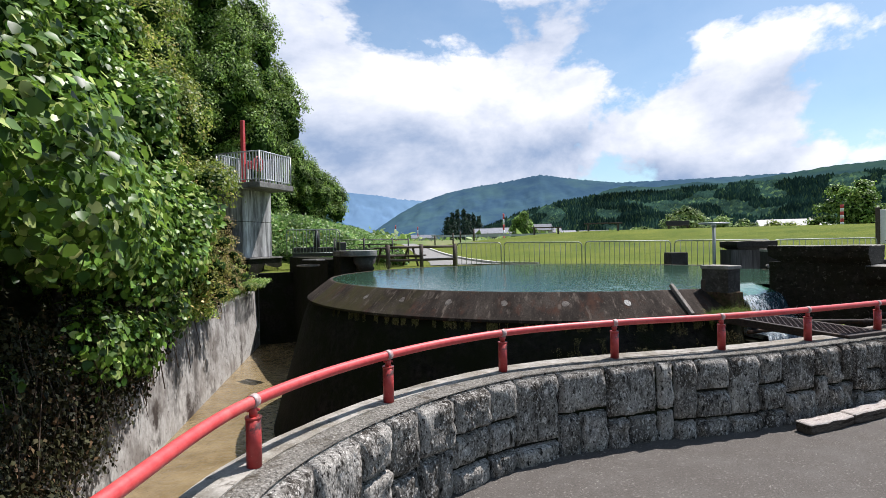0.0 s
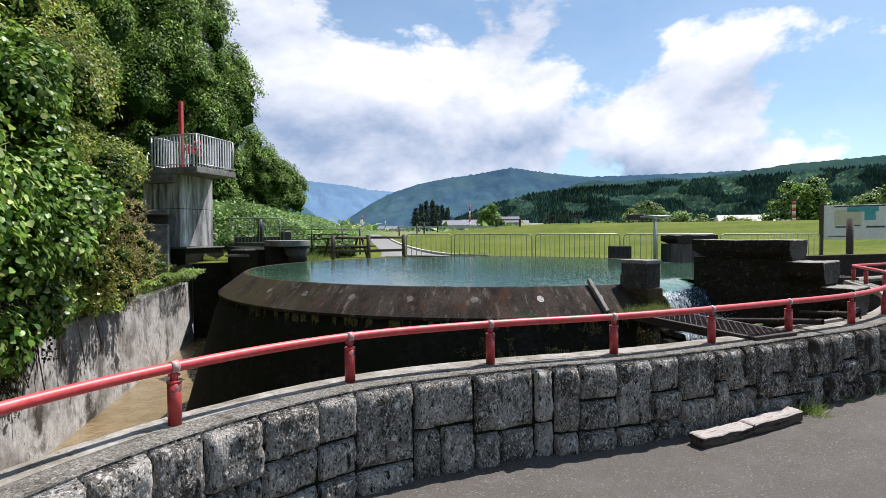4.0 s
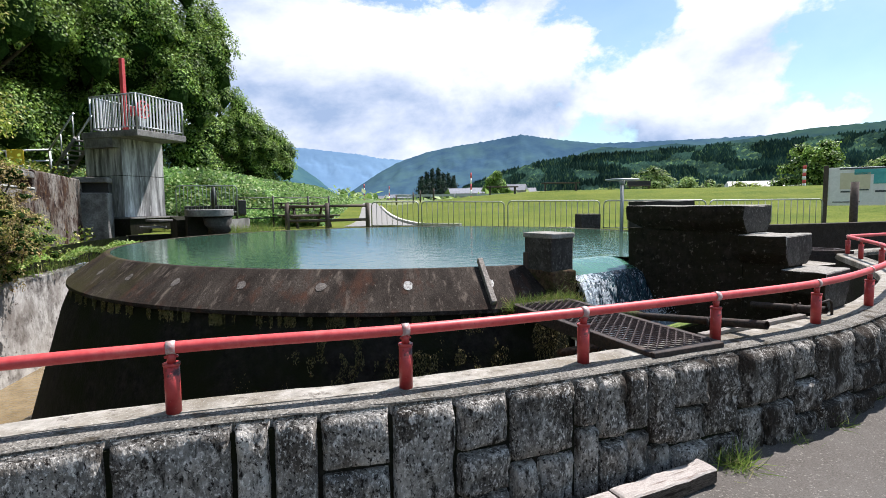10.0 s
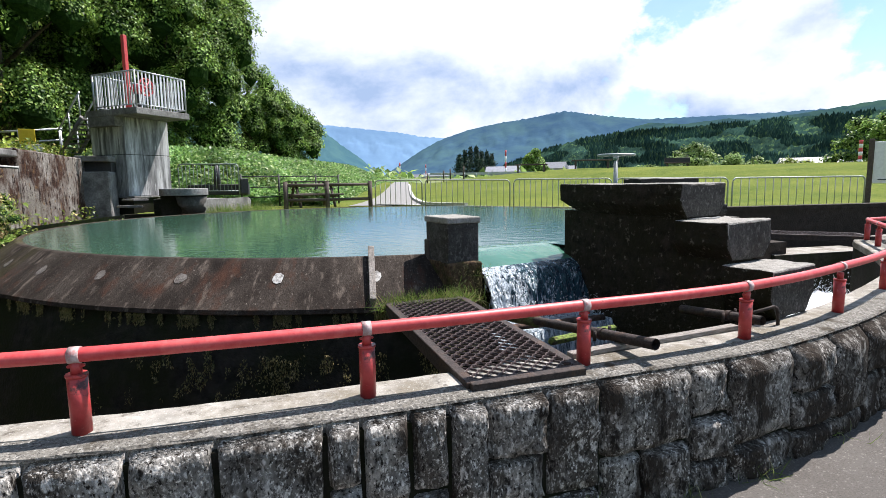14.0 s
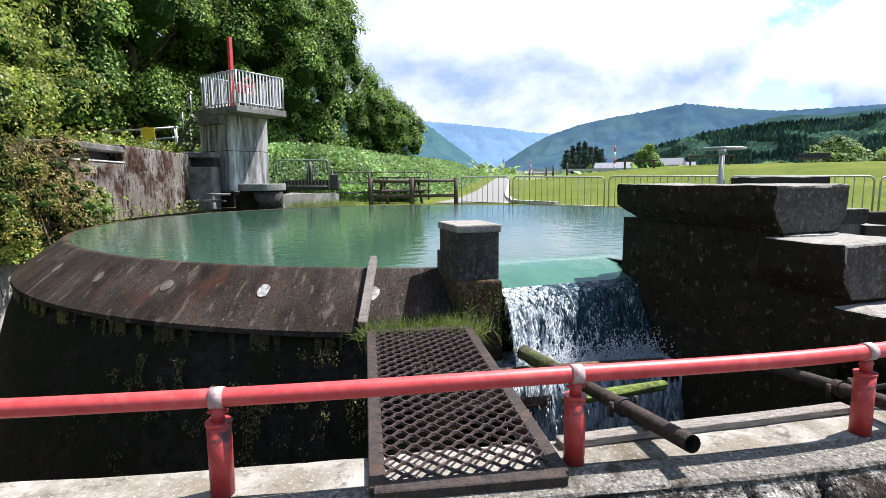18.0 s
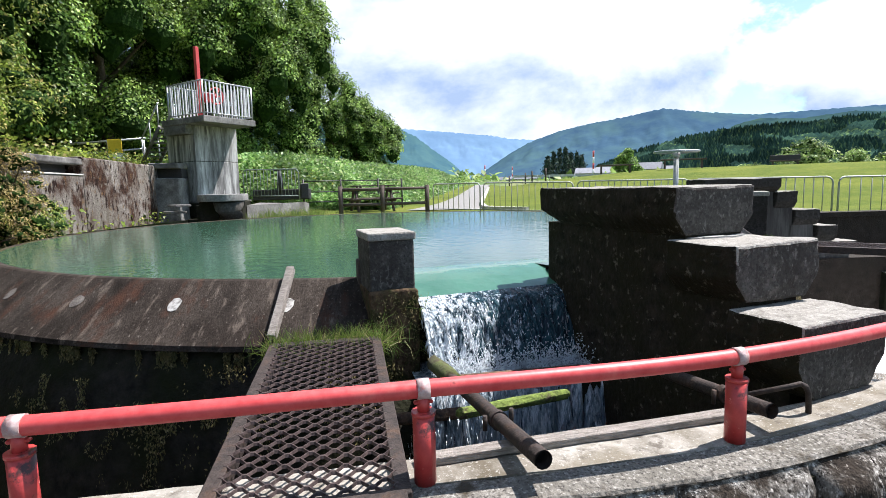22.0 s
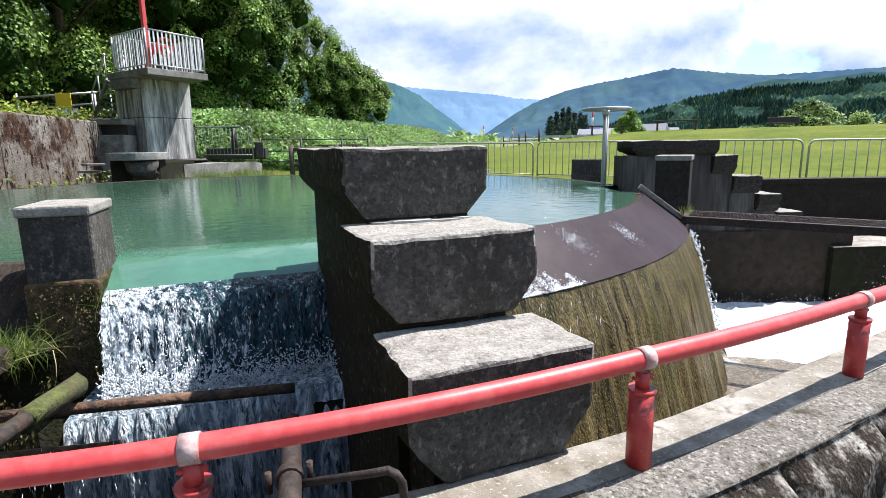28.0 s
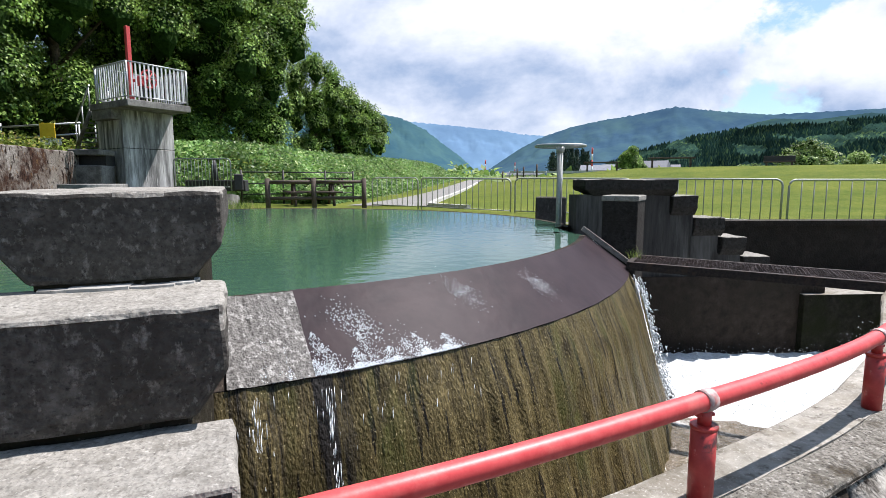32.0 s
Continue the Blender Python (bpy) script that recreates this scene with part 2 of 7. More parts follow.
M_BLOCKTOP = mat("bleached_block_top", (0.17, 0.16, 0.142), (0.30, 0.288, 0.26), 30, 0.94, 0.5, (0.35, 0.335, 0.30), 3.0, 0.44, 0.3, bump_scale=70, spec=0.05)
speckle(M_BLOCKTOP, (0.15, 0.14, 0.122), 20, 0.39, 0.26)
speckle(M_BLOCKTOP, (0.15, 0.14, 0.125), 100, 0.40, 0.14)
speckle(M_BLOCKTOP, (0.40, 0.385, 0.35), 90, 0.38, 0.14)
M_STONE = mat("rough_wall_stone", (0.085, 0.079, 0.07), (0.30, 0.282, 0.252), 55, 0.95, 1.0, (0.34, 0.32, 0.285), 3.6, 0.44, 0.22, rnd=0.4, bump_scale=70, stretch=(1.3, 1.3, 0.8), spec=0.06)
speckle(M_STONE, (0.060, 0.052, 0.043), 3.6, 0.47, 0.2, (1.4, 1.4, 0.7), (3.6, -0.012))
speckle(M_STONE, (0.50, 0.47, 0.425), 26, 0.41, 0.12, (1.3, 1.3, 0.8))
speckle(M_STONE, (0.66, 0.625, 0.57), 75, 0.40, 0.10, (1.2, 1.2, 0.85))
# dark patches close up over the middle of the wall, with thin pale streaks left
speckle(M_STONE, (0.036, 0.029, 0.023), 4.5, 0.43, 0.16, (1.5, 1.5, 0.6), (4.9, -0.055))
speckle(M_STONE, (0.30, 0.275, 0.24), 42, 0.36, 0.10, (1.6, 1.6, 0.5))
# far end painted pale again, standing for sunlit stones
speckle(M_STONE, (0.42, 0.395, 0.35), 9, 0.44, 0.2, (1.2, 1.2, 0.9), (8.6, -0.09))
speckle(M_STONE, (0.020, 0.017, 0.014), 16, 0.40, 0.10, (1.5, 1.5, 0.6))
speckle(M_STONE, (0.018, 0.015, 0.013), 60, 0.415, 0.08, (1.2, 1.2, 0.8))
M_RED = mat("red_rail_paint", (0.50, 0.040, 0.042), (0.60, 0.078, 0.076), 30, 0.46, 0.03, (0.64, 0.16, 0.135), 9.0, 0.33, 0.3)
speckle(M_RED, (0.2, 0.03, 0.025), 24, 0.31, 0.06)
# post red set darker than the rail's, partly for its shaded side; stained too
M_POST = mat("shade_dark_red_post_paint", (0.38, 0.03, 0.03), (0.5, 0.06, 0.052), 24, 0.45, 0.05, (0.24, 0.02, 0.022), 7.0, 0.42, 0.3)
speckle(M_POST, (0.05, 0.016, 0.014), 13, 0.41, 0.08)
speckle(M_POST, (0.62, 0.26, 0.23), 40, 0.32, 0.06)
M_SLOPE = mat("dark_weir_slope_concrete", (0.022, 0.017, 0.013), (0.085, 0.070, 0.058), 75, 0.9, 0.5, (0.02, 0.015, 0.012), 3.0, 0.5, 0.25, bump_scale=110, spec=0.08)
speckle(M_SLOPE, (0.19, 0.165, 0.14), 60, 0.36, 0.08)
speckle(M_SLOPE, (0.07, 0.03, 0.018), 5, 0.36, 0.2)
M_STEEL = mat("rusted_steel", (0.022, 0.018, 0.016), (0.058, 0.044, 0.038), 40, 0.7, 0.3, (0.085, 0.05, 0.032), 9, 0.36, 0.2, metal=0.1, spec=0.25)
M_GALV = mat("galvanised_steel", (0.3, 0.32, 0.33), (0.44, 0.46, 0.46), 30, 0.45, 0.1, metal=0.6)
M_WOOD = mat("weathered_wood", (0.17, 0.148, 0.125), (0.36, 0.325, 0.29), 20, 0.9, 0.4, (0.12, 0.1, 0.08), 4, 0.38, 0.2, stretch=(1, 8, 8))
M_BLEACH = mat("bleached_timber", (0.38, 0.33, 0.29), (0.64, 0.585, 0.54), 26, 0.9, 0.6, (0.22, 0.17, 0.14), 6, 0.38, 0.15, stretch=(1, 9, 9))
M_LOWWALL = mat("pale_channel_concrete", (0.27, 0.26, 0.24), (0.46, 0.45, 0.42), 14, 0.9, 0.3, (0.09, 0.08, 0.07), 1.6, 0.40, 0.14, bump_scale=60, stretch=(1, 1, 0.6))
speckle(M_LOWWALL, (0.035, 0.018, 0.013), 13, 0.365, 0.05)
speckle(M_LOWWALL, (0.03, 0.02, 0.015), 1.3, 0.40, 0.12)
speckle(M_LOWWALL, (0.16, 0.14, 0.12), 1.4, 0.4, 0.25, (1, 1, 0.9))
# black stain closing up at the near end, also standing for shade there
speckle(M_LOWWALL, (0.016, 0.012, 0.009), 4.5, 0.40, 0.10, (1, 1, 0.45), (-1.0, 0.32))
M_DARKWOOD = mat("dark_brown_log", (0.045, 0.032, 0.025), (0.1, 0.075, 0.06), 20, 0.85, 0.2)
M_BARK = mat("bark", (0.05, 0.04, 0.03), (0.14, 0.11, 0.085), 12, 0.95, 0.5, spec=0.1)
M_DRY = leaf_mat("dry_brown_leaf", (0.10, 0.07, 0.026), (0.37, 0.31, 0.11), (0.50, 0.39, 0.22), 0.6, 0.3, 1.2)
M_KUDZU = leaf_mat("broad_vine_leaf", (0.018, 0.058, 0.008), (0.15, 0.275, 0.04), (0.40, 0.48, 0.17), 0.42, 0.3, 1.6, 0.3)
M_SHRUB = leaf_mat("shrub_leaf", (0.045, 0.085, 0.012), (0.26, 0.35, 0.06), (0.46, 0.40, 0.14), 0.45, 0.34, 1.0, 0.3)
M_OLIVE = leaf_mat("olive_shrub_leaf", (0.075, 0.082, 0.017), (0.32, 0.33, 0.075), (0.44, 0.34, 0.16), 0.6, 0.3, 1.2, 0.15)
M_TREE = leaf_mat("tree_leaf", (0.014, 0.045, 0.008), (0.20, 0.335, 0.06), (0.30, 0.41, 0.12), 0.5, 0.22, 0.8, 0.2)
M_BANK = leaf_mat("bank_vine_leaf", (0.05, 0.12, 0.03), (0.165, 0.29, 0.085), (0.33, 0.40, 0.2))
# leaf colours near black: the shade under the vines is painted in
M_TANGLE = leaf_mat("half_dry_shaded_tangle_leaf", (0.012, 0.014, 0.006), (0.05, 0.05, 0.02), (0.12, 0.075, 0.04), 0.6, 0.15, 2.0, 0.15)
M_SHADE = mat("painted_crown_shade", (0.008, 0.020, 0.005), (0.026, 0.056, 0.012), 6, 0.95, 0.6, bump_scale=12, spec=0.05)
M_WETWALL = mat("brown_wet_channel_wall", (0.018, 0.013, 0.010), (0.055, 0.042, 0.032), 9, 0.75, 0.4, (0.025, 0.02, 0.014), 1.6, 0.5, 0.3, bump_scale=40, spec=0.15)
M_UNDER = mat("dark_undergrowth_soil", (0.02, 0.03, 0.01), (0.06, 0.07, 0.025), 3, 0.95, 0.8, (0.05, 0.04, 0.025), 0.8, 0.45, 0.3)
M_GRATE = mat("dark_grating_steel", (0.035, 0.025, 0.023), (0.10, 0.072, 0.066), 60, 0.55, 0.2, metal=0.2, spec=0.3)


# ---- building helpers ----
def link(name, bm, material, parent=None, label="", smooth=False):
    me = bpy.data.meshes.new(name)
    bm.normal_update()
    bm.to_mesh(me)
    bm.free()
    mats = material if isinstance(material, (list, tuple)) else (material,)
    for mm in mats:
        me.materials.append(mm)
    if smooth:
        for p in me.polygons:
            p.use_smooth = True
    ob = new(name, me)
    if parent:
        ob.parent = parent
    if label:
        tagged(ob, label)
    return ob


def part(name, bm, material, parent, label="", smooth=False):
    return link(name, bm, material, parent, label, smooth)


def thing(name, label, category, group="", kind="", at=None):
    e = new(name)
    e.empty_display_size = 0.1
    if at is not None:
        e.matrix_world = at
    return tagged(e, label, category, group, kind)


def box(bm, c, s, rz=0.0, bevel=0.0, m=None):
    """A box of size s round c, turned rz degrees, with bevelled edges."""
    t = (m if m is not None else Matrix()) @ pose(c[0], c[1], c[2], 0, 0, rz) @ Matrix.Diagonal((*s, 1))
    r = bmesh.ops.create_cube(bm, size=1, matrix=t)
    if bevel:
        es = list({e for v in r["verts"] for e in v.link_edges})
        bmesh.ops.bevel(bm, geom=es, offset=bevel, segments=1, affect="EDGES", profile=0.5)
    return bm


def prism(bm, poly, h0, h1, m=None, bevel=0.0):
    """The polygon (x, y) drawn out from z = h0 to h1."""
    m = m if m is not None else Matrix()
    a = [bm.verts.new(m @ Vector((x, y, h0))) for x, y in poly]
    b = [bm.verts.new(m @ Vector((x, y, h1))) for x, y in poly]
    n = len(poly)
    fs = [bm.faces.new(a[::-1]), bm.faces.new(b)]
    for i in range(n):
        fs.append(bm.faces.new((a[i], a[(i + 1) % n], b[(i + 1) % n], b[i])))
    bmesh.ops.recalc_face_normals(bm, faces=fs)
    if bevel:
        es = list({e for v in a + b for e in v.link_edges})
        bmesh.ops.bevel(bm, geom=es, offset=bevel, segments=2, affect="EDGES", profile=0.5)
    return bm


def tube(bm, pts, r, sides=10, caps=True, r1=None):
    """A round bar along pts; r1 is the radius at the far end."""
    pts = [Vector(p) for p in pts]
    rings = []
    up = Vector((0, 0, 1))
    for i, p in enumerate(pts):
        d = (pts[min(i + 1, len(pts) - 1)] - pts[max(i - 1, 0)]).normalized()
        a = d.cross(up if abs(d.z) < 0.95 else Vector((1, 0, 0))).normalized()
        b = a.cross(d)
        rr = r if r1 is None else r + (r1 - r) * i / (len(pts) - 1)
        rings.append([bm.verts.new(p + (a * math.cos(2 * math.pi * k / sides) + b * math.sin(2 * math.pi * k / sides)) * rr) for k in range(sides)])
    for q, s in zip(rings, rings[1:]):
        for k in range(sides):
            f = bm.faces.new((q[k], q[(k + 1) % sides], s[(k + 1) % sides], s[k]))
            f.smooth = True
    if caps:
        bm.faces.new(rings[0])
        bm.faces.new(rings[-1][::-1])
    bmesh.ops.recalc_face_normals(bm, faces=bm.faces[:])
    return bm


def bm_new():
    return bmesh.new()


def spline(ctrl, n):
    """A smooth line (Catmull-Rom) through ctrl, n steps a span."""
    P = [Vector(c) for c in ctrl]
    P = [2 * P[0] - P[1]] + P + [2 * P[-1] - P[-2]]
    out = []
    for i in range(1, len(P) - 2):
        a, b, c, d = P[i - 1:i + 3]
        for k in range(n):
            t = k / n
            out.append(0.5 * ((2 * b) + (c - a) * t + (2 * a - 5 * b + 4 * c - d) * t * t + (3 * b - a - 3 * c + d) * t ** 3))
    return out + [P[-2]]


def offset(line, d):
    """The plan line moved d to its left."""
    out = []
    for i, p in enumerate(line):
        t = (line[min(i + 1, len(line) - 1)] - line[max(i - 1, 0)]).normalized()
        out.append(p + Vector((-t.y, t.x)) * d)
    return out


def ribbon(bm, a, b):
    """Quads between two 3D lines of equal length."""
    va, vb = [bm.verts.new(p) for p in a], [bm.verts.new(p) for p in b]
    for i in range(len(a) - 1):
        bm.faces.new((va[i], va[i + 1], vb[i + 1], vb[i]))
    return bm


def sweep(bm, line, section, jitter=0.0, smooth=False):
    """A closed section of (offset to the left, z) swept along a plan line."""
    cols = []
    for d, z in section:
        cols.append([bm.verts.new((p.x + random.uniform(-jitter, jitter), p.y + random.uniform(-jitter, jitter), z + random.uniform(-jitter, jitter) * 0.5)) for p in offset(line, d)])
    n = len(cols)
    for j in range(n):
        a, b = cols[j], cols[(j + 1) % n]
        for i in range(len(line) - 1):
            f = bm.faces.new((a[i], a[i + 1], b[i + 1], b[i]))
            f.smooth = smooth
    bm.faces.new([c[0] for c in cols])
    bm.faces.new([c[-1] for c in cols][::-1])
    bmesh.ops.recalc_face_normals(bm, faces=bm.faces[:])
    return bm


def smooth01(x, a, b):
    t = np.clip((np.asarray(x, float) - a) / (b - a), 0, 1)
    return t * t * (3 - 2 * t)


LEAF_SHAPES = {
    "lance": ([(0, 0, 0), (-0.2, 0.45, 0.04), (0, 1, -0.06), (0.2, 0.45, 0.04)], [(0, 1, 2), (0, 2, 3)]),
    "oval": ([(0, 0, 0), (-0.36, 0.4, 0.06), (0, 1, -0.08), (0.36, 0.4, 0.06)], [(0, 1, 2), (0, 2, 3)]),
    "broad": ([(0, 0, 0), (-0.46, 0.22, 0.06), (-0.42, 0.62, 0.06), (0, 1.05, -0.10), (0.42, 0.62, 0.06), (0.46, 0.22, 0.06)],
              [(0, 1, 2), (0, 2, 3), (0, 3, 4), (0, 4, 5)]),
    "grass": ([(-0.016, 0, 0), (0.016, 0, 0), (-0.012, 0.5, 0.06), (0.012, 0.5, 0.06), (0, 1, -0.05)], [(0, 1, 3), (0, 3, 2), (2, 3, 4)]),
    "blade": ([(-0.02, 0, 0), (0.02, 0, 0), (0.015, 0.6, 0.08), (0, 1, -0.12)], [(0, 1, 2), (0, 2, 3)]),
}


def leaves(name, pts, nrm, size, material, parent, shape="oval", seed=1, spread=0.7, droop=0.3, label=""):
    """One leaf at each point, facing about nrm, tip hanging a little; one mesh."""
    rg = np.random.default_rng(seed)
    pts, nrm = np.asarray(pts, float), np.asarray(nrm, float)
    n = len(pts)
    nn = nrm + rg.normal(size=(n, 3)) * spread
    nn /= np.linalg.norm(nn, axis=1)[:, None]
    t = rg.normal(size=(n, 3))
    t[:, 2] -= droop * 2
    t -= nn * (t * nn).sum(1)[:, None]
    t /= np.linalg.norm(t, axis=1)[:, None]
    s = np.cross(t, nn)
    sz = size * rg.uniform(0.6, 1.3, n)[:, None]
    vs, fs = LEAF_SHAPES[shape]
    V = np.stack([pts + sz * (s * v[0] + t * v[1] + nn * v[2]) for v in vs], 1).reshape(-1, 3)
    k = len(vs)
    F = (np.array(fs)[None] + (np.arange(n) * k)[:, None, None]).reshape(-1, 3)
    me = bpy.data.meshes.new(name)
    me.vertices.add(len(V))
    me.vertices.foreach_set("co", V.ravel())
    me.loops.add(F.size)
    me.loops.foreach_set("vertex_index", F.ravel().astype(np.int32))
    me.polygons.add(len(F))
    me.polygons.foreach_set("loop_start", np.arange(0, F.size, 3, dtype=np.int32))
    me.update(calc_edges=True)
    me.materials.append(material)
    ob = new(name, me)
    if parent:
        ob.parent = parent
    if label:
        tagged(ob, label)
    return ob


def blob_points(blobs, per_m2, seed, inner=0.25, low=-0.5):
    """Points and outward normals near the skin of ellipsoids (x, y, z, rx, ry, rz)."""
    rg = np.random.default_rng(seed)
    P, Nn = [], []
    for x, y, z, a, b, c in blobs:
        n = int(per_m2 * 4 * math.pi * ((a * b + b * c + a * c) / 3))
        d = rg.normal(size=(n, 3))
        d /= np.linalg.norm(d, axis=1)[:, None]
        d = d[d[:, 2] > low]
        r = 1 - inner * rg.random(len(d)) ** 1.5 + 0.1 * rg.normal(size=len(d))
        P.append(np.array((x, y, z)) + d * r[:, None] * np.array((a, b, c)))
        Nn.append(d / np.array((a, b, c)) * min(a, b, c) + np.array((0, 0, 0.5)))
    return np.concatenate(P), np.concatenate(Nn)

# ---- plan ----
CX, CY, RIM, RIM_Z = 6.35, 8.92, 4.26, 0.856
LIP, LIP_Z, FOOT, FOOT_Z = 4.66, 0.56, 5.28, -1.70
RAIL = [(-0.74, 0.62), (-0.28, 1.46), (0.19, 2.29), (0.96, 2.88), (1.89, 3.19), (2.845, 3.156), (3.78, 2.98), (4.725, 2.89), (5.69, 2.855), (6.66, 2.835),
        (7.63, 2.985), (8.62, 3.28), (9.59, 3.645), (10.5, 4.2), (11.25, 4.78), (11.62, 5.08)]
rail_line = spline([(x, y) for x, y in RAIL], 10)
wall_line = rail_line + [Vector((11.95, 5.3)), Vector((12.35, 5.42)), Vector((13.0, 5.42)), Vector((16.0, 5.3)), Vector((22.0, 5.0))]
COPE_Z = 0.585


def polar(r, a, z):
    return Vector((CX + r * math.cos(radians(a)), CY + r * math.sin(radians(a)), z))


# the way past the lawn: start, direction, left normal
P0, PD = Vector((9.3, 18.3)), Vector((0.3165, 0.9486))
PL = Vector((-PD.y, PD.x))


def height(x, y):
    """Height of the ground outside the basin."""
    x, y = np.asarray(x, float), np.asarray(y, float)
    u, v = (x - P0.x) * PD.x + (y - P0.y) * PD.y, (x - P0.x) * PL.x + (y - P0.y) * PL.y
    d = np.hypot(x - CX, y - 1.5)
    back = smooth01(y + 0.05 * x, 7.0, 9.0)
    side = smooth01(-v, 0.0, 16.0)
    away = smooth01(-v, 0.9, 6.0)
    lawn = 0.60 + (0.75 + 1.02 * side) * smooth01(d, 18.0, 44.0) * away - 1.8 * smooth01(d, 52.0, 90.0) * away
    lawn = np.maximum(lawn, 0) + 0.9 * smooth01(u, 5, 60) * (1 - away)
    bank = 1.9 * smooth01(v, 2.2, 7.5) * (1 - smooth01(u, 60, 130)) * smooth01(y, 21.5, 26.0)
    right = back * lawn + bank
    s = 0.2725 * y - 3.155 - x
    low = 1.9 * smooth01(s, 1.9, 4.8) * (1 - smooth01(y, 12.9, 13.4)) + 1.95 * smooth01(0.02 * y - x, 0.6, 0.85) * smooth01(y, 12.9, 13.4)
    left = 0.06 + 0.28 * smooth01(s, 0.3, 1.5) + low + 5.0 * smooth01(-x, 2.5, 18.0)
    left = np.maximum(left, bank)
    return np.where(s > 0.2, left * (1 - smooth01(y, 19.5, 22.0)) + np.maximum(left, right) * smooth01(y, 19.5, 22.0), right)


# ---- ground: one sheet from the basin's edge to the horizon ----
LW = [(-3.4, -0.9), (1.75, 18.0)]          # foot of the low channel wall
loop = [(-0.28, 1.46)] + [tuple(p) for p in rail_line[18:]] + [(12.35, 5.42), (16.0, 5.3), (21.8, 5.0), (21.9, 7.3), (13.2, 8.85), (12.3, 9.3)]
loop += [tuple(polar(6.0, a, 0)[:2]) for a in range(8, 112, 6)] + [(3.3, 18.1), (1.6, 18.1), (-2.85, 1.6), (-1.9, 0.9)]


def edge_radius(a):
    """Distance from the tank's centre to the basin's edge at bearing a (degrees)."""
    dx, dy = math.cos(radians(a)), math.sin(radians(a))
    best = 0.0
    for (x0, y0), (x1, y1) in zip(loop, loop[1:] + loop[:1]):
        ex, ey = x1 - x0, y1 - y0
        den = dx * ey - dy * ex
        if abs(den) < 1e-9:
            continue
        s = ((x0 - CX) * ey - (y0 - CY) * ex) / den
        t = ((x0 - CX) * dy - (y0 - CY) * dx) / den
        if s > 0 and -1e-6 <= t <= 1.000001:
            best = max(best, s)
    return best


def build_ground():
    bm = bm_new()
    rows = []
    for k in range(480):
        a = k * 0.75
        r0 = edge_radius(a)
        rr = [r0] + [r0 + 0.35 * (1.155 ** j - 1) / 0.155 for j in range(1, 40)]
        rr = [r for r in rr if r < 190] + [260, 400, 800, 1800, 4600]
        rr = (rr + [4600.0] * 60)[:46] if len(rr) > 46 else rr[:-5] + [rr[-6] + (260 - rr[-6]) * q / (47 - len(rr)) for q in range(1, 47 - len(rr))] + rr[-5:]
        xs = np.array([CX + r * math.cos(radians(a)) for r in rr])
        ys = np.array([CY + r * math.sin(radians(a)) for r in rr])
        zs = height(xs, ys)
        rows.append([bm.verts.new(p) for p in zip(xs, ys, zs)])
    for a, b in zip(rows, rows[1:] + rows[:1]):
        for j in range(len(a) - 1):
            f = bm.faces.new((a[j], a[j + 1], b[j + 1], b[j]))
            c = f.calc_center_median()
            far = (c - Vector((CX, CY, 0))).length
            v = (c.xy - P0).dot(PL)
            if c.y < 7.3 and far < 60 and c.x > 0.2716 * c.y - 3.2 and c.x < 24:
                f.material_index = 0
            elif c.x < 0.2725 * c.y - 3.3 and c.y < 30 and c.x < 2.5:
                f.material_index = 3
            elif far > 75:
                f.material_index = 2
            else:
                f.material_index = 1
            f.smooth = True
    bmesh.ops.recalc_face_normals(bm, faces=bm.faces[:])
    return tagged(link("ground", bm, (M_ASPHALT, M_GRASS, M_FIELD, M_UNDER)), "grey asphalt yard running over into mown lawn and fields", "ground", kind="structure")


ground = build_ground()


def build_path():
    bm = bm_new()
    us = [0.6 + 1.2 * i for i in range(60)]
    a, b = [], []
    for u in us:
        w = 0.9 + 0.5 * math.exp(-u / 4)
        for lst, v in ((a, w), (b, -w)):
            p = P0 + PD * u + PL * v
            lst.append(Vector((p.x, p.y, float(height(p.x, p.y)) + 0.03)))
    ribbon(bm, a, b)
    bmesh.ops.recalc_face_normals(bm, faces=bm.faces[:])
    return tagged(link("footpath", bm, M_PATH), "pale concrete footpath leading away beside the lawn", "path", kind="structure")


build_path()


# ---- basin floors and walls ----
def sector_floor(name, a0, a1, z, material, label, n=40):
    bm = bm_new()
    inner, outer = [], []
    for i in range(n + 1):
        a = a0 + (a1 - a0) * i / n
        inner.append(polar(3.9, a, z))
        outer.append(polar(edge_radius(a) + 0.1, a, z))
    ribbon(bm, inner, outer)
    bmesh.ops.recalc_face_normals(bm, faces=bm.faces[:])
    return tagged(link(name, bm, material), label, "channel floor", kind="structure")


M_MUD = mat("shallow_muddy_water", (0.13, 0.092, 0.042), (0.21, 0.155, 0.08), 2.5, 0.15, 0.2, (0.26, 0.2, 0.11), 0.9, 0.45, 0.3, bump_scale=9, spec=0.6)
M_BROWNW = mat("brown_running_water", (0.09, 0.072, 0.048), (0.17, 0.14, 0.10), 5, 0.2, 0.4, (0.5, 0.5, 0.48), 3.0, 0.36, 0.1, bump_scale=14)
M_BLACKW = mat("dark_channel_water", (0.012, 0.014, 0.013), (0.03, 0.032, 0.03), 3, 0.08, 0.2, bump_scale=12)
sector_floor("channel_water_left", 95, 262, -1.65, M_MUD, "shallow brown muddy water on a channel floor")
sector_floor("channel_water_middle", 262, 279.5, -0.75, M_BLACKW, "dark water below the small fall", 10)
sector_floor("channel_water_right", 279.5, 352, -0.75, M_BROWNW, "brown running channel water flecked with foam")
sector_floor("channel_water_far", 352, 455, -0.6, M_BLACKW, "dark channel water behind the tank")

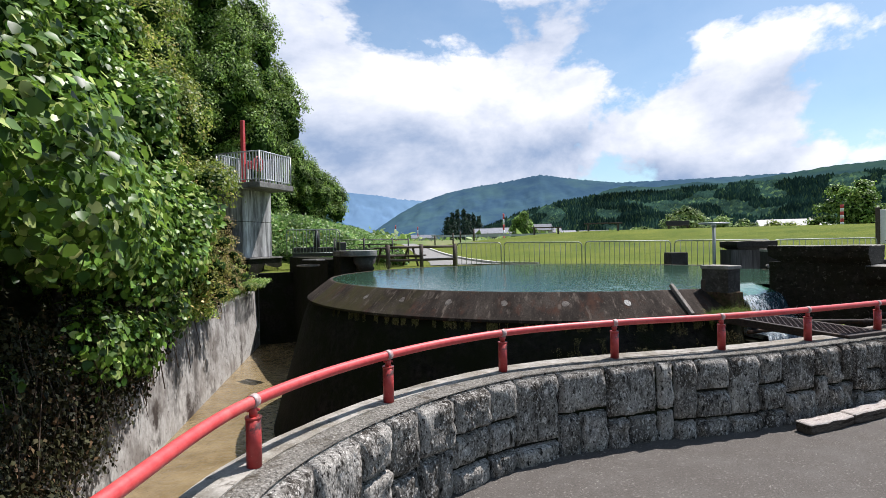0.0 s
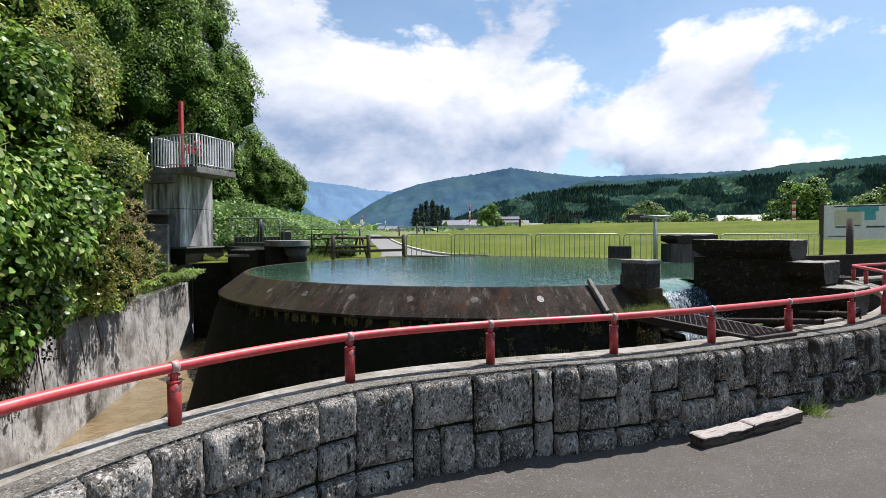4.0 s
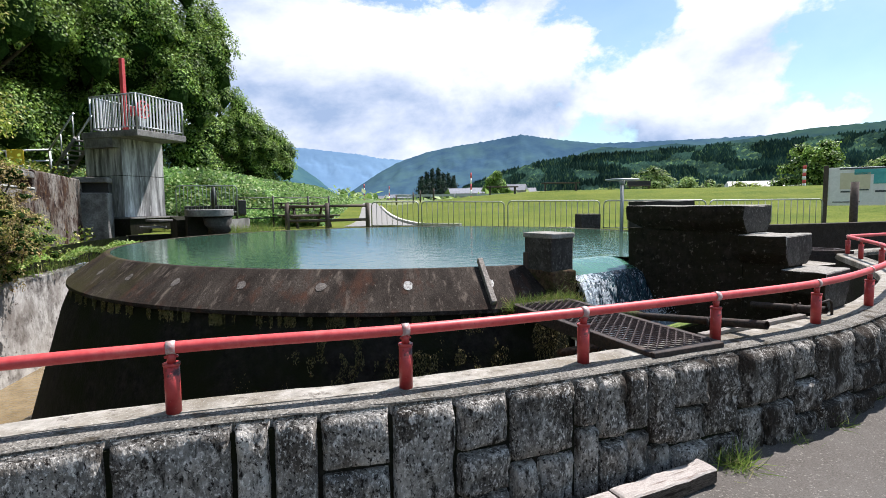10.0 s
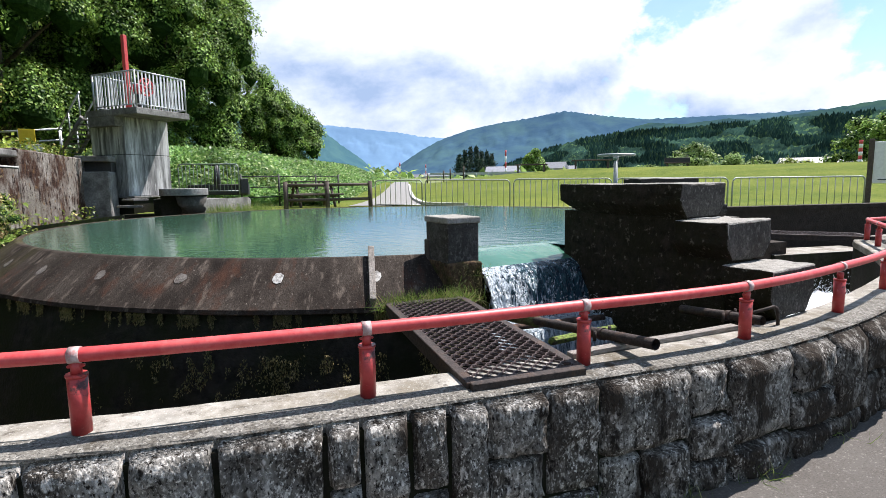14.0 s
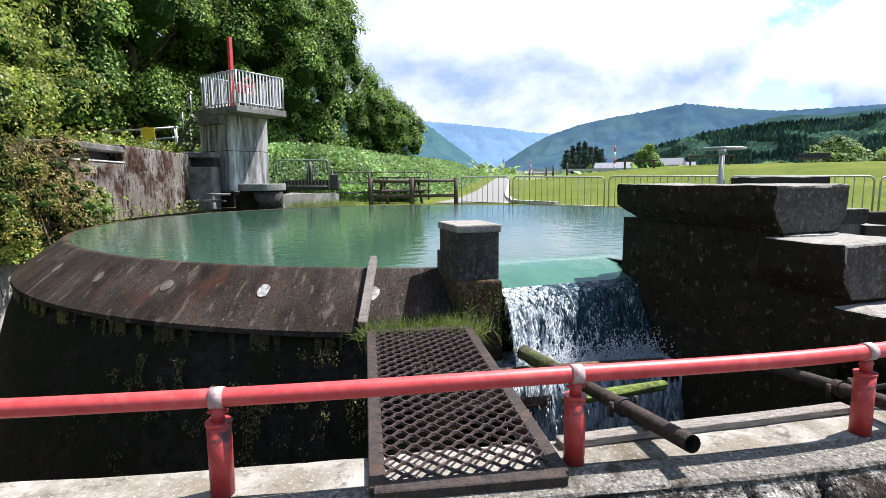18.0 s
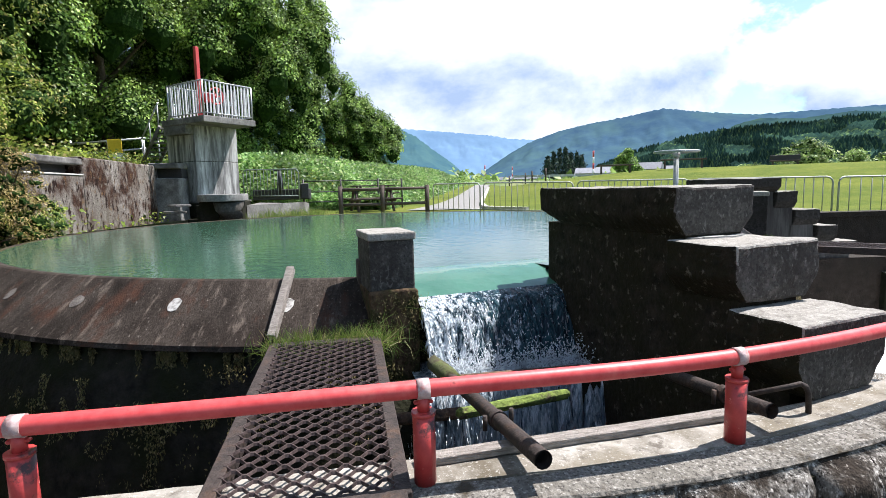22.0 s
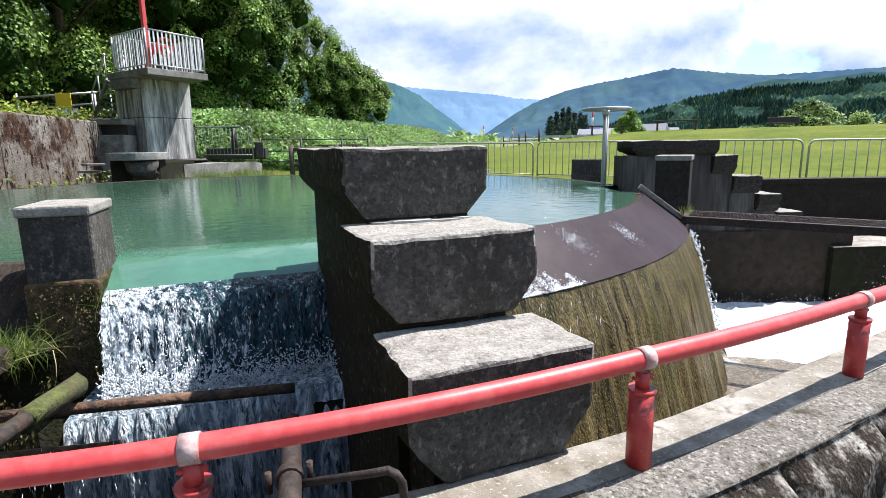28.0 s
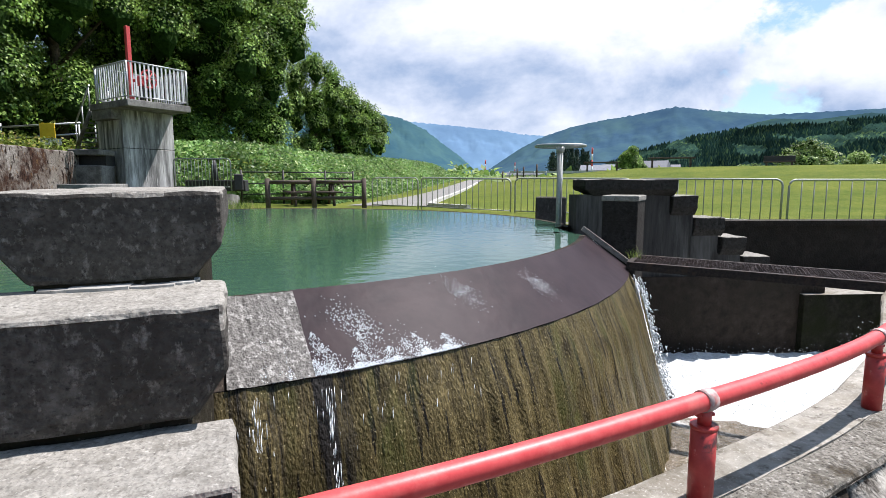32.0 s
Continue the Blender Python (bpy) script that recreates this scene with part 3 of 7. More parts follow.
# inner concrete wall of the curved front, with its two-step coping
bm = sweep(bm_new(), wall_line, [(0.13, -1.72), (0.13, COPE_Z - 0.05), (-0.12, COPE_Z - 0.05), (-0.165, 0.53), (-0.165, -0.1), (-0.1, -1.72)])
wall_front = tagged(link("wall_front", bm, M_DARKC), "curved channel wall faced with rough stones", "wall", kind="structure")
bm = sweep(bm_new(), wall_line, [(0.14, COPE_Z - 0.08), (0.142, COPE_Z - 0.01), (0.13, COPE_Z), (0.06, COPE_Z + 0.002), (-0.02, COPE_Z + 0.001), (-0.024, COPE_Z - 0.08)], 0.003)
part("coping", bm, M_COPING, wall_front, "worn grey-tan concrete coping")
bm = sweep(bm_new(), wall_line, [(-0.0235, COPE_Z - 0.08), (-0.021, COPE_Z - 0.002), (-0.06, COPE_Z - 0.002), (-0.10, COPE_Z - 0.005), (-0.135, COPE_Z - 0.009), (-0.143, COPE_Z - 0.018), (-0.146, COPE_Z - 0.08)], 0.004)
part("coping_edge", bm, M_AGGR, wall_front, "rough coping edge of exposed pebbly aggregate")

# low wall along the left channel
lwd = (Vector(LW[1]) - Vector(LW[0])).normalized()
lw_line = [Vector(LW[0]) + lwd * s for s in np.linspace(0, (Vector(LW[1]) - Vector(LW[0])).length, 30)]
bm = sweep(bm_new(), lw_line, [(0.0, -1.72), (0.12, 0.05), (0.14, 0.07), (0.36, 0.07), (0.36, -1.72)])
wall_left = tagged(link("wall_left", bm, M_LOWWALL), "low stained concrete wall along the channel", "wall", kind="structure")
part("end_slab", prism(bm_new(), [(-0.75, 1.75), (-0.4, 1.3), (-1.2, 0.2), (-3.9, -0.9), (-3.6, 1.9), (-2.4, 1.9)], -1.72, -0.006), M_LOWWALL, wall_left, "concrete slab closing the channel's end")
bm = sweep(bm_new(), [Vector(LW[1]), Vector((3.6, 18.0))], [(0.0, -1.72), (0.0, 0.62), (0.3, 0.62), (0.3, -1.72)])
tagged(link("wall_end", bm, M_DARKC), "dark concrete wall at the channel's head", "wall", kind="structure")
bm = sweep(bm_new(), [polar(5.95, a, 0).xy for a in range(118, 6, -4)], [(0.0, -1.0), (0.0, 0.5), (0.3, 0.62), (0.3, -1.0)])
tagged(link("wall_back", bm, M_CONC), "concrete channel wall behind the tank", "wall", kind="structure")
bm = sweep(bm_new(), [Vector((12.2, 9.25)), Vector((13.2, 8.83)), Vector((22, 7.3))], [(0.0, -1.0), (0.0, 0.74), (-0.03, 0.74), (-0.03, 0.82), (0.28, 0.82), (0.28, -1.0)])
tagged(link("wall_right", bm, M_WETWALL), "dark concrete retaining wall below the lawn", "wall", kind="structure")

# ---- the round tank ----
tank = thing("division_tank", "round concrete water division tank brim-full of green water", "water tank", kind="structure")


def ring_strip(prof, a0, a1, step=1.5):
    bm = bm_new()
    n = max(2, int(abs(a1 - a0) / step))
    lines = [[bm.verts.new(polar(r, a0 + (a1 - a0) * i / n, z)) for i in range(n + 1)] for r, z in prof]
    for p, q in zip(lines, lines[1:]):
        for i in range(n):
            f = bm.faces.new((p[i], p[i + 1], q[i + 1], q[i]))
            f.smooth = False
    bmesh.ops.recalc_face_normals(bm, faces=bm.faces[:])
    return bm


A_POST, A_STEP = -97.0, -82.5          # the fall lies between these two radial walls
B_POST, B_STEP = -24.0, -10.0
SECT = [(-261, A_POST), (A_STEP, B_POST - 2), (B_STEP, 99)]
for i, (a0, a1) in enumerate(SECT):
    part("weir_slope", ring_strip([(RIM - 0.12, RIM_Z - 0.5), (RIM - 0.1, RIM_Z - 0.012), (RIM - 0.01, RIM_Z), (RIM + 0.01, RIM_Z - 0.006), (LIP, LIP_Z), (LIP + 0.005, LIP_Z - 0.03), (LIP - 0.04, LIP_Z - 0.045)], a0, a1), M_SLOPE, tank, "dark sloping weir face")
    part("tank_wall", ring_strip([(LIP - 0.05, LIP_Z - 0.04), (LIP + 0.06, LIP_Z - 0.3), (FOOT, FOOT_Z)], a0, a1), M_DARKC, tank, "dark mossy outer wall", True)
for a0, a1 in ((A_POST, A_STEP), (B_POST - 2, B_STEP)):
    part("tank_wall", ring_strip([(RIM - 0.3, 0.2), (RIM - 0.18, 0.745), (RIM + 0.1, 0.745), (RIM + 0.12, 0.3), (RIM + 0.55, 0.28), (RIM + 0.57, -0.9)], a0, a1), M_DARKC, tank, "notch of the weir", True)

M_POOL = bpy.data.materials.new("green_pool_water")
M_POOL.use_nodes = True
pb = M_POOL.node_tree.nodes["Principled BSDF"]
pb.inputs["Base Color"].default_value = (0.040, 0.090, 0.060, 1)
pb.inputs["Roughness"].default_value = 0.04
pb.inputs["IOR"].default_value = 1.33
pn, pbp, pco = M_POOL.node_tree.nodes.new("ShaderNodeTexNoise"), M_POOL.node_tree.nodes.new("ShaderNodeBump"), M_POOL.node_tree.nodes.new("ShaderNodeTexCoord")
pn.inputs["Scale"].default_value, pn.inputs["Detail"].default_value = 8.0, 5
pbp.inputs["Strength"].default_value, pbp.inputs["Distance"].default_value = 0.11, 0.03
M_POOL.node_tree.links.new(pco.outputs["Object"], pn.inputs["Vector"])
M_POOL.node_tree.links.new(pn.outputs["Fac"], pbp.inputs["Height"])
M_POOL.node_tree.links.new(pbp.outputs[0], pb.inputs["Normal"])
bm = bm_new()
cen = bm.verts.new((CX, CY, RIM_Z - 0.006))
rim = [bm.verts.new(polar(3.95 if 264 <= a <= 277 or 337 <= a <= 348 else RIM - 0.03, a, RIM_Z - 0.006)) for a in range(0, 360)]
for a, b in zip(rim, rim[1:] + rim[:1]):
    bm.faces.new((cen, a, b))
tagged(link("pool_water", bm, M_POOL), "still blue-green water filling the tank to its rim", "water", kind="structure")

# ---- stepped wall beside the fall ----
M_BLK2 = (M_BLOCK, M_BLOCKTOP)


def cap_block(name, length, width, top, bottom, neck, m, parent, flare_end=False, band=0.0, mats=None):
    """A block whose sides are upright, then draw in to the neck; long axis +y of m."""
    w, n, zm = width / 2, neck / 2, top - (top - bottom) * 0.6
    bm = bm_new()
    prof = [(-w, top), (w, top), (w, zm), (n, bottom), (-n, bottom), (-w, zm)]
    inset = 0.16 if flare_end else 0.0
    a = [bm.verts.new(m @ Vector((x, 0, z))) for x, z in prof]
    b = [bm.verts.new(m @ Vector((x, length - (inset if z == bottom else 0), z))) for x, z in prof]
    bm.faces.new(a)
    bm.faces.new(b[::-1])
    for i in range(6):
        bm.faces.new((a[i], b[i], b[(i + 1) % 6], a[(i + 1) % 6]))
    bmesh.ops.recalc_face_normals(bm, faces=bm.faces[:])
    bmesh.ops.bevel(bm, geom=bm.edges[:], offset=0.012, segments=2, affect="EDGES", profile=0.5)
    bmesh.ops.subdivide_edges(bm, edges=[e for e in bm.edges if e.calc_length() > 0.1], cuts=7, use_grid_fill=True)
    for v in bm.verts:
        k = noise.noise_vector(v.co * 34.0) * 0.004 + noise.noise_vector(v.co * 14.0) * 0.005 + noise.noise_vector(v.co * 5.0) * 0.006
        v.co += k
    bm.normal_update()
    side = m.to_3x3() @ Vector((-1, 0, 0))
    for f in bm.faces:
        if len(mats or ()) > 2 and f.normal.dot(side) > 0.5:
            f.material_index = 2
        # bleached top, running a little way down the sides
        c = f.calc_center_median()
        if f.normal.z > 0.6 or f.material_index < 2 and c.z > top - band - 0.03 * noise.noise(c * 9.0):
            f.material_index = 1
    return part(name, bm, mats or M_BLK2, parent)


def step_frame(origin, bearing):
    """Frame with +y pointing to the tank's centre from origin."""
    return pose(origin[0], origin[1], 0, 0, 0, bearing)


steps = thing("stepped_dividing_wall", "weathered concrete dividing wall with three block steps", "wall")
ms = step_frame((7.205, 3.61), 9.0)
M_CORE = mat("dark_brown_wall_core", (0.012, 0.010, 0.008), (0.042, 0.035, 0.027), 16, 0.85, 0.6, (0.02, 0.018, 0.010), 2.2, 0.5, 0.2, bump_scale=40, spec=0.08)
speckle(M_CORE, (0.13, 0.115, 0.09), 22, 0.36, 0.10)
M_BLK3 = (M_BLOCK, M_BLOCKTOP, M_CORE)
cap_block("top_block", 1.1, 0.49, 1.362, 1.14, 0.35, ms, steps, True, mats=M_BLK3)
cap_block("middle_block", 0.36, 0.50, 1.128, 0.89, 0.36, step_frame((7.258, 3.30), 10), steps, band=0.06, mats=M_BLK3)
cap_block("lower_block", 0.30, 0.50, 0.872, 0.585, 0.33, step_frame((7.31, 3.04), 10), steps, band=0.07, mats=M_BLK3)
bm = bm_new()
for x0, x1, y0, h in ((-0.16, -0.09, -0.030, 0.005), (-0.095, 0.03, -0.045, 0.007), (0.02, 0.13, -0.038, 0.004), (0.12, 0.175, -0.024, 0.006)):
    prism(bm, [(x0, y0 + 0.012), ((x0 + x1) / 2, y0), (x1, y0 + 0.008), (x1 + 0.01, 0.05), (x0 - 0.01, 0.05)], 1.115, 1.128 + h, ms)
part("mortar_joint", bm, M_LOWWALL, steps, "crumbling pale mortar in the joint")
prism(bm := bm_new(), [(-0.172, 0.006), (0.172, 0.006), (0.172, 0.06), (-0.172, 0.06)], 1.11, 1.15, ms)
part("joint_bed", bm, M_CORE, steps, "dark bed joint")
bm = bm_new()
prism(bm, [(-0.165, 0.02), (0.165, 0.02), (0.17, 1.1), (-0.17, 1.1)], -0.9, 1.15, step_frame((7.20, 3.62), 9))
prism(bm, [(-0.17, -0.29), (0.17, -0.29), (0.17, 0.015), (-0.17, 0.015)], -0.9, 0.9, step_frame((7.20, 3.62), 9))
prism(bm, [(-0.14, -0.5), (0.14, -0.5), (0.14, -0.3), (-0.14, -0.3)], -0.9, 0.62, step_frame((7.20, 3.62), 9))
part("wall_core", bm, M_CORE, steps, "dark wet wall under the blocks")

# post on the other side of the fall
post = thing("weir_post", "square weathered concrete post at the edge of the fall", "post")
mp = step_frame((5.815, 4.40), 6)
bm = bm_new()
prism(bm, [(-0.128, 0.0), (0.128, 0.0), (0.128, 0.34), (-0.128, 0.34)], 0.8, 1.105, mp, 0.012)
part("shaft", bm, M_BLOCK, post)
bm = bm_new()
prism(bm, [(-0.135, -0.012), (0.137, -0.012), (0.137, 0.355), (-0.135, 0.355)], 1.10, 1.145, mp, 0.01)
part("cap", bm, M_BLOCKTOP, post, "bleached cap slab")
bm = bm_new()
prism(bm, [(-0.132, -0.035), (0.135, -0.035), (0.15, 0.5), (-0.14, 0.5)], -0.9, 0.83, mp, 0.015)
M_POSTBASE = mat("brown_mossy_post_base", (0.03, 0.02, 0.014), (0.13, 0.085, 0.05), 26, 0.9, 0.6, (0.03, 0.035, 0.012), 7, 0.47, 0.15, bump_scale=40, spec=0.1)
bmesh.ops.subdivide_edges(bm, edges=[e for e in bm.edges if e.calc_length() > 0.1], cuts=4, use_grid_fill=True)
for v in bm.verts:
    v.co += noise.noise_vector(v.co * 11) * 0.012
part("base", bm, M_POSTBASE, post, "brown mossy crumbling base")

# ---- red rail ----
M_CLAMP = mat("worn_clamp_paint", (0.32, 0.2, 0.19), (0.52, 0.42, 0.4), 50, 0.45, 0.1, (0.48, 0.12, 0.1), 30, 0.40, 0.15)
rail_line_pts = rail_line + [Vector((11.78, 5.2)), Vector((11.95, 5.26)), Vector((13.2, 5.2)), Vector((16.0, 5.05)), Vector((20.0, 4.85))]


def rail_z_at(x):
    """The rail bows up a little between x = 6 and 9."""
    return float(np.interp(x, [6.0, 7.2, 7.7, 8.8], [0.849, 0.857, 0.863, 0.846]))


railing = thing("handrail", "red-painted steel pipe handrail on short posts", "handrail")
bm = tube(bm_new(), [(p.x, p.y, rail_z_at(p.x)) for p in rail_line_pts], 0.0245, 14)
part("top_rail", bm, M_RED, railing, "red pipe with worn highlights", True)


def rail_post_mesh():
    bm = tube(bm_new(), [(0, 0, 0), (0, 0, 0.196)], 0.0305, 14)
    tube(bm, [(0, 0, 0.193), (0, 0, 0.203)], 0.033, 14)
    tube(bm, [(0, 0, 0.20), (0, 0, 0.245)], 0.017, 10)
    box(bm, (0, 0, 0.228), (0.052, 0.016, 0.010), 0, 0.003)
    return bm


for i, (x, y) in enumerate(RAIL[:15] + [(11.85, 5.24), (13.3, 5.19), (14.8, 5.12)]):
    a, b = Vector(RAIL[min(max(i - 1, 0), 13)]), Vector(RAIL[min(i + 1, 15)])
    d = (b - a).normalized()
    p = part("post", rail_post_mesh(), M_POST, railing)
    p.matrix_world = pose(x, y, COPE_Z)
    c = bm_new()
    tube(c, [(x - d.x * 0.017, y - d.y * 0.017, rail_z_at(x)), (x + d.x * 0.017, y + d.y * 0.017, rail_z_at(x))], 0.028, 14)
    part("clamp", c, M_CLAMP, p, "pale pinkish clamp ring").matrix_parent_inverse = p.matrix_world.inverted()

# ---- grating walkway ----
def grating(name, a, b, width, z0, z1, nx, parent_label):
    """Expanded-metal walkway from a to b (plan), with a steel frame."""
    g = thing(name, parent_label, "grating")
    a, b = Vector(a), Vector(b)
    L, d = (b - a).length, (b - a).normalized()
    m = Matrix.Translation((a.x, a.y, z0)) @ Matrix(((d.y, d.x, 0, 0), (-d.x, d.y, 0, 0), (0, 0, 1, 0), (0, 0, 0, 1))) @ pose(0, 0, 0, math.degrees(math.atan2(z1 - z0, L)))
    for x in (-width / 2, width / 2):
        bm = bm_new()
        box(bm, (x * 1.04, L / 2, -0.034), (0.045, L, 0.075), 0, 0.003, m)
        part("side_bar", bm, M_STEEL, g)
    for y in (0.0, L):
        bm = bm_new()
        box(bm, (0, y, -0.034), (width * 1.08, 0.055, 0.076), 0, 0.003, m)
        part("end_bar", bm, M_STEEL, g)
    bm = bm_new()
    px, s = width / nx, 0.031
    # each strand is a tilted strip in a flat-crested wave that meets its neighbours at the crests
    for j in range(1, int(L / s)):
        line = []
        for i in range(nx):
            for f, k in ((0.0, 1), (0.09, 1), (0.41, -1), (0.59, -1), (0.91, 1)):
                line.append((-width / 2 + px * (i + f), s * j + (k if j % 2 else -k) * s * 0.46))
        line.append((width / 2, line[0][1]))
        edges = [[bm.verts.new(m @ Vector((x, y + dy, dz))) for x, y in line] for dy, dz in ((-0.003, -0.004), (0.001, 0.005), (0.005, 0.005), (0.001, -0.004))]
        for e0, e1 in ((0, 1), (1, 2), (2, 3)):
            for i in range(len(line) - 1):
                bm.faces.new((edges[e0][i], edges[e0][i + 1], edges[e1][i + 1], edges[e1][i]))
    part("mesh_panel", bm, M_GRATE, g, "rusty expanded-metal mesh")
    return g


grating("grating_walkway", (5.37, 2.79), (5.44, 4.17), 0.48, 0.605, 0.63, 7, "rusty expanded-metal walkway over the channel")

# ---- gate tower ----
def streaks(name, c1, c2, dark, scale=(2.2, 2.2, 0.22)):
    return mat(name, c1, c2, 9, 0.9, 0.2, dark, 3.5, 0.47, 0.18, stretch=scale)


M_TOWER = streaks("streaked_tower_concrete", (0.34, 0.337, 0.328), (0.56, 0.557, 0.543), (0.16, 0.158, 0.154), (1.0, 1.0, 0.13))
speckle(M_TOWER, (0.10, 0.098, 0.096), 3, 0.44, 0.14, (1.6, 1.6, 0.16))
speckle(M_TOWER, (0.80, 0.795, 0.78), 4, 0.37, 0.12, (2.0, 2.0, 0.2))
M_LICHEN = mat("lichened_retaining_concrete", (0.12, 0.108, 0.094), (0.33, 0.305, 0.275), 16, 0.94, 0.7, (0.10, 0.085, 0.068), 1.0, 0.47, 0.25, bump_scale=22, spec=0.06)
speckle(M_LICHEN, (0.048, 0.026, 0.018), 1.1, 0.46, 0.12, (1, 1, 0.9))
speckle(M_LICHEN, (0.16, 0.14, 0.12), 9, 0.40, 0.10)
speckle(M_LICHEN, (0.13, 0.075, 0.035), 5, 0.37, 0.12)
speckle(M_LICHEN, (0.02, 0.012, 0.010), 8, 0.43, 0.05, (1, 1, 0.5))
M_PICKET = mat("pale_picket_paint", (0.5, 0.52, 0.53), (0.68, 0.7, 0.7), 20, 0.45, 0.05, (0.34, 0.35, 0.35), 4, 0.36, 0.2)
M_BLACK = mat("black_iron_and_recess_shade", (0.015, 0.015, 0.016), (0.035, 0.033, 0.032), 20, 0.6, 0.15)
M_PALEC = mat("pale_concrete", (0.42, 0.41, 0.38), (0.58, 0.57, 0.53), 14, 0.9, 0.25, (0.28, 0.27, 0.25), 1.4, 0.42, 0.25)
M_YELLOW = mat("yellow_sign_paint", (0.75, 0.5, 0.02), (0.85, 0.6, 0.04), 12, 0.5, 0)
M_WHITE = mat("white_paint", (0.7, 0.7, 0.68), (0.82, 0.82, 0.8), 12, 0.5, 0.05)


def bar(name, a, b, r, material, parent, sides=6, label=""):
    return part(name, tube(bm_new(), [a, b], r, sides), material, parent, label)


tower = thing("gate_tower", "streaked concrete gate tower with a grey railed platform", "gate tower")
# plan of the shaft: a flat front parallel to the platform's long edge
NC, DF, DS = Vector((2.03, 19.85)), Vector((0.684, 0.729)), Vector((-0.700, 0.714))
F_R = NC + DF * 2.0 + DS * 1.05
F_L = F_R - DF * 1.68
DECK_Z = 3.78
shaft = [F_L, F_R, F_R + DS * 1.6, F_L + DS * 1.6]
for name, z0, z1 in (("lower_shaft", 1.08, 2.40), ("upper_shaft", 2.415, DECK_Z - 0.2)):
    bm = prism(bm_new(), [(p.x, p.y) for p in shaft], z0, z1, None, 0.012)
    part(name, bm, M_TOWER, tower, "grey concrete streaked with dark run-off")
mid = sum(shaft, Vector((0, 0))) / 4
bm = prism(bm_new(), [tuple(mid + (p - mid) * 0.985) for p in shaft], 2.38, 2.43)
part("pour_joint", bm, M_DARKC, tower, "dark joint line")
deck = [NC, NC + DF * 2.02, NC + DF * 2.02 + DS * 2.35, NC + DS * 2.35]
bm = prism(bm_new(), [(p.x, p.y) for p in deck], DECK_Z - 0.2, DECK_Z, None, 0.015)
platform = part("platform", bm, M_CONC, tower, "thick concrete slab")
bm = prism(bm_new(), [tuple(NC + DF * u + DS * v) for u, v in ((0.02, 1.06), (0.318, 1.06), (0.318, 2.3), (0.02, 2.3))], DECK_Z - 0.5, DECK_Z - 0.203, None, 0.015)
part("haunch", bm, M_CONC, tower, "grey concrete haunch under the slab's edge")
rail_z = DECK_Z + 1.09
c0 = [NC + (DF + DS) * 0.07, NC + DF * 1.95 + DS * 0.07, NC + DF * 1.95 + DS * 1.98, NC + DF * 0.07 + DS * 1.98]
for i in range(4):
    p, q = c0[i], c0[(i + 1) % 4]
    bar("rail", (p.x, p.y, rail_z), (q.x, q.y, rail_z), 0.024, M_GALV, tower)
    bar("rail", (p.x, p.y, DECK_Z + 0.1), (q.x, q.y, DECK_Z + 0.1), 0.018, M_GALV, tower)
    bar("corner_post", (p.x, p.y, DECK_Z), (p.x, p.y, rail_z), 0.032, M_GALV, tower)
    turn = math.degrees(math.atan2((q - p).y, (q - p).x))
    for k in range(1, 14):
        # flat steel pickets, a stouter post in the middle
        s = p.lerp(q, k / 14)
        bm = box(bm_new(), (s.x, s.y, (DECK_Z + 0.1 + rail_z) / 2), (0.05 if k != 7 else 0.07, 0.02, rail_z - DECK_Z - 0.1), turn, 0.003)
        part("baluster", bm, M_PICKET, platform)
# gate-lifting gear: red column and handwheel
gear = thing("gate_lifting_gear", "red-painted gate spindle column with a handwheel", "gate gear")
gp = Vector((1.63, 21.5))
bm = box(bm_new(), (gp.x, gp.y, 5.0), (0.13, 0.13, 2.44), 47, 0.01)
part("column", bm, M_RED, gear)
hp = Vector((2.17, 21.5))
bm = bm_new()
for k in range(24):
    a0, a1 = 2 * math.pi * k / 24, 2 * math.pi * (k + 1) / 24
    tube(bm, [(hp.x + DF.x * 0.27 * math.cos(a), hp.y + DF.y * 0.27 * math.cos(a), 4.62 + 0.27 * math.sin(a)) for a in (a0, a1)], 0.026, 6, False)
wheel = part("handwheel", bm, M_RED, gear)
for k in range(3):
    a = math.pi * k / 3
    d = Vector((DF.x * math.cos(a), DF.y * math.cos(a), math.sin(a))) * 0.26
    o = Vector((hp.x, hp.y, 4.62))
    bar("spoke", o - d, o + d, 0.018, M_RED, wheel)
bm = tube(bm_new(), [(hp.x, hp.y, 4.62), (gp.x, gp.y, 4.55)], 0.05, 8)
part("shaft", bm, M_RED, gear)
bm = box(bm_new(), (hp.x - 0.24, hp.y + 0.02, 4.55), (0.26, 0.26, 0.3), 43, 0.03)
part("gearbox", bm, M_RED, gear)
bm = tube(bm_new(), [(hp.x - 0.24, hp.y + 0.02, 3.78), (hp.x - 0.24, hp.y + 0.02, 4.42)], 0.07, 10)
part("pedestal", bm, M_BLACK, gear)

# stair up to the platform
stair = thing("steel_stair", "grey steel stair with a pipe handrail beside the tower", "stair")
s0, s1 = Vector((-0.6, 23.6, 2.5)), Vector((0.35, 22.5, 3.7))
sd = (s1 - s0)
sn = Vector((sd.y, -sd.x, 0)).normalized()
for w in (-0.3, 0.3):
    bm = bm_new()
    tube(bm, [s0 + sn * w, s1 + sn * w], 0.07, 4)
    part("stringer", bm, M_CONC, stair)
    bar("handrail", s0 + sn * w + Vector((0, 0, 0.8)), s1 + sn * w + Vector((0, 0, 0.8)), 0.03, M_GALV, stair)
    for k in (0.05, 0.5, 0.95):
        q = s0 + sd * k + sn * w
        bar("stair_post", q, q + Vector((0, 0, 0.8)), 0.025, M_GALV, stair)
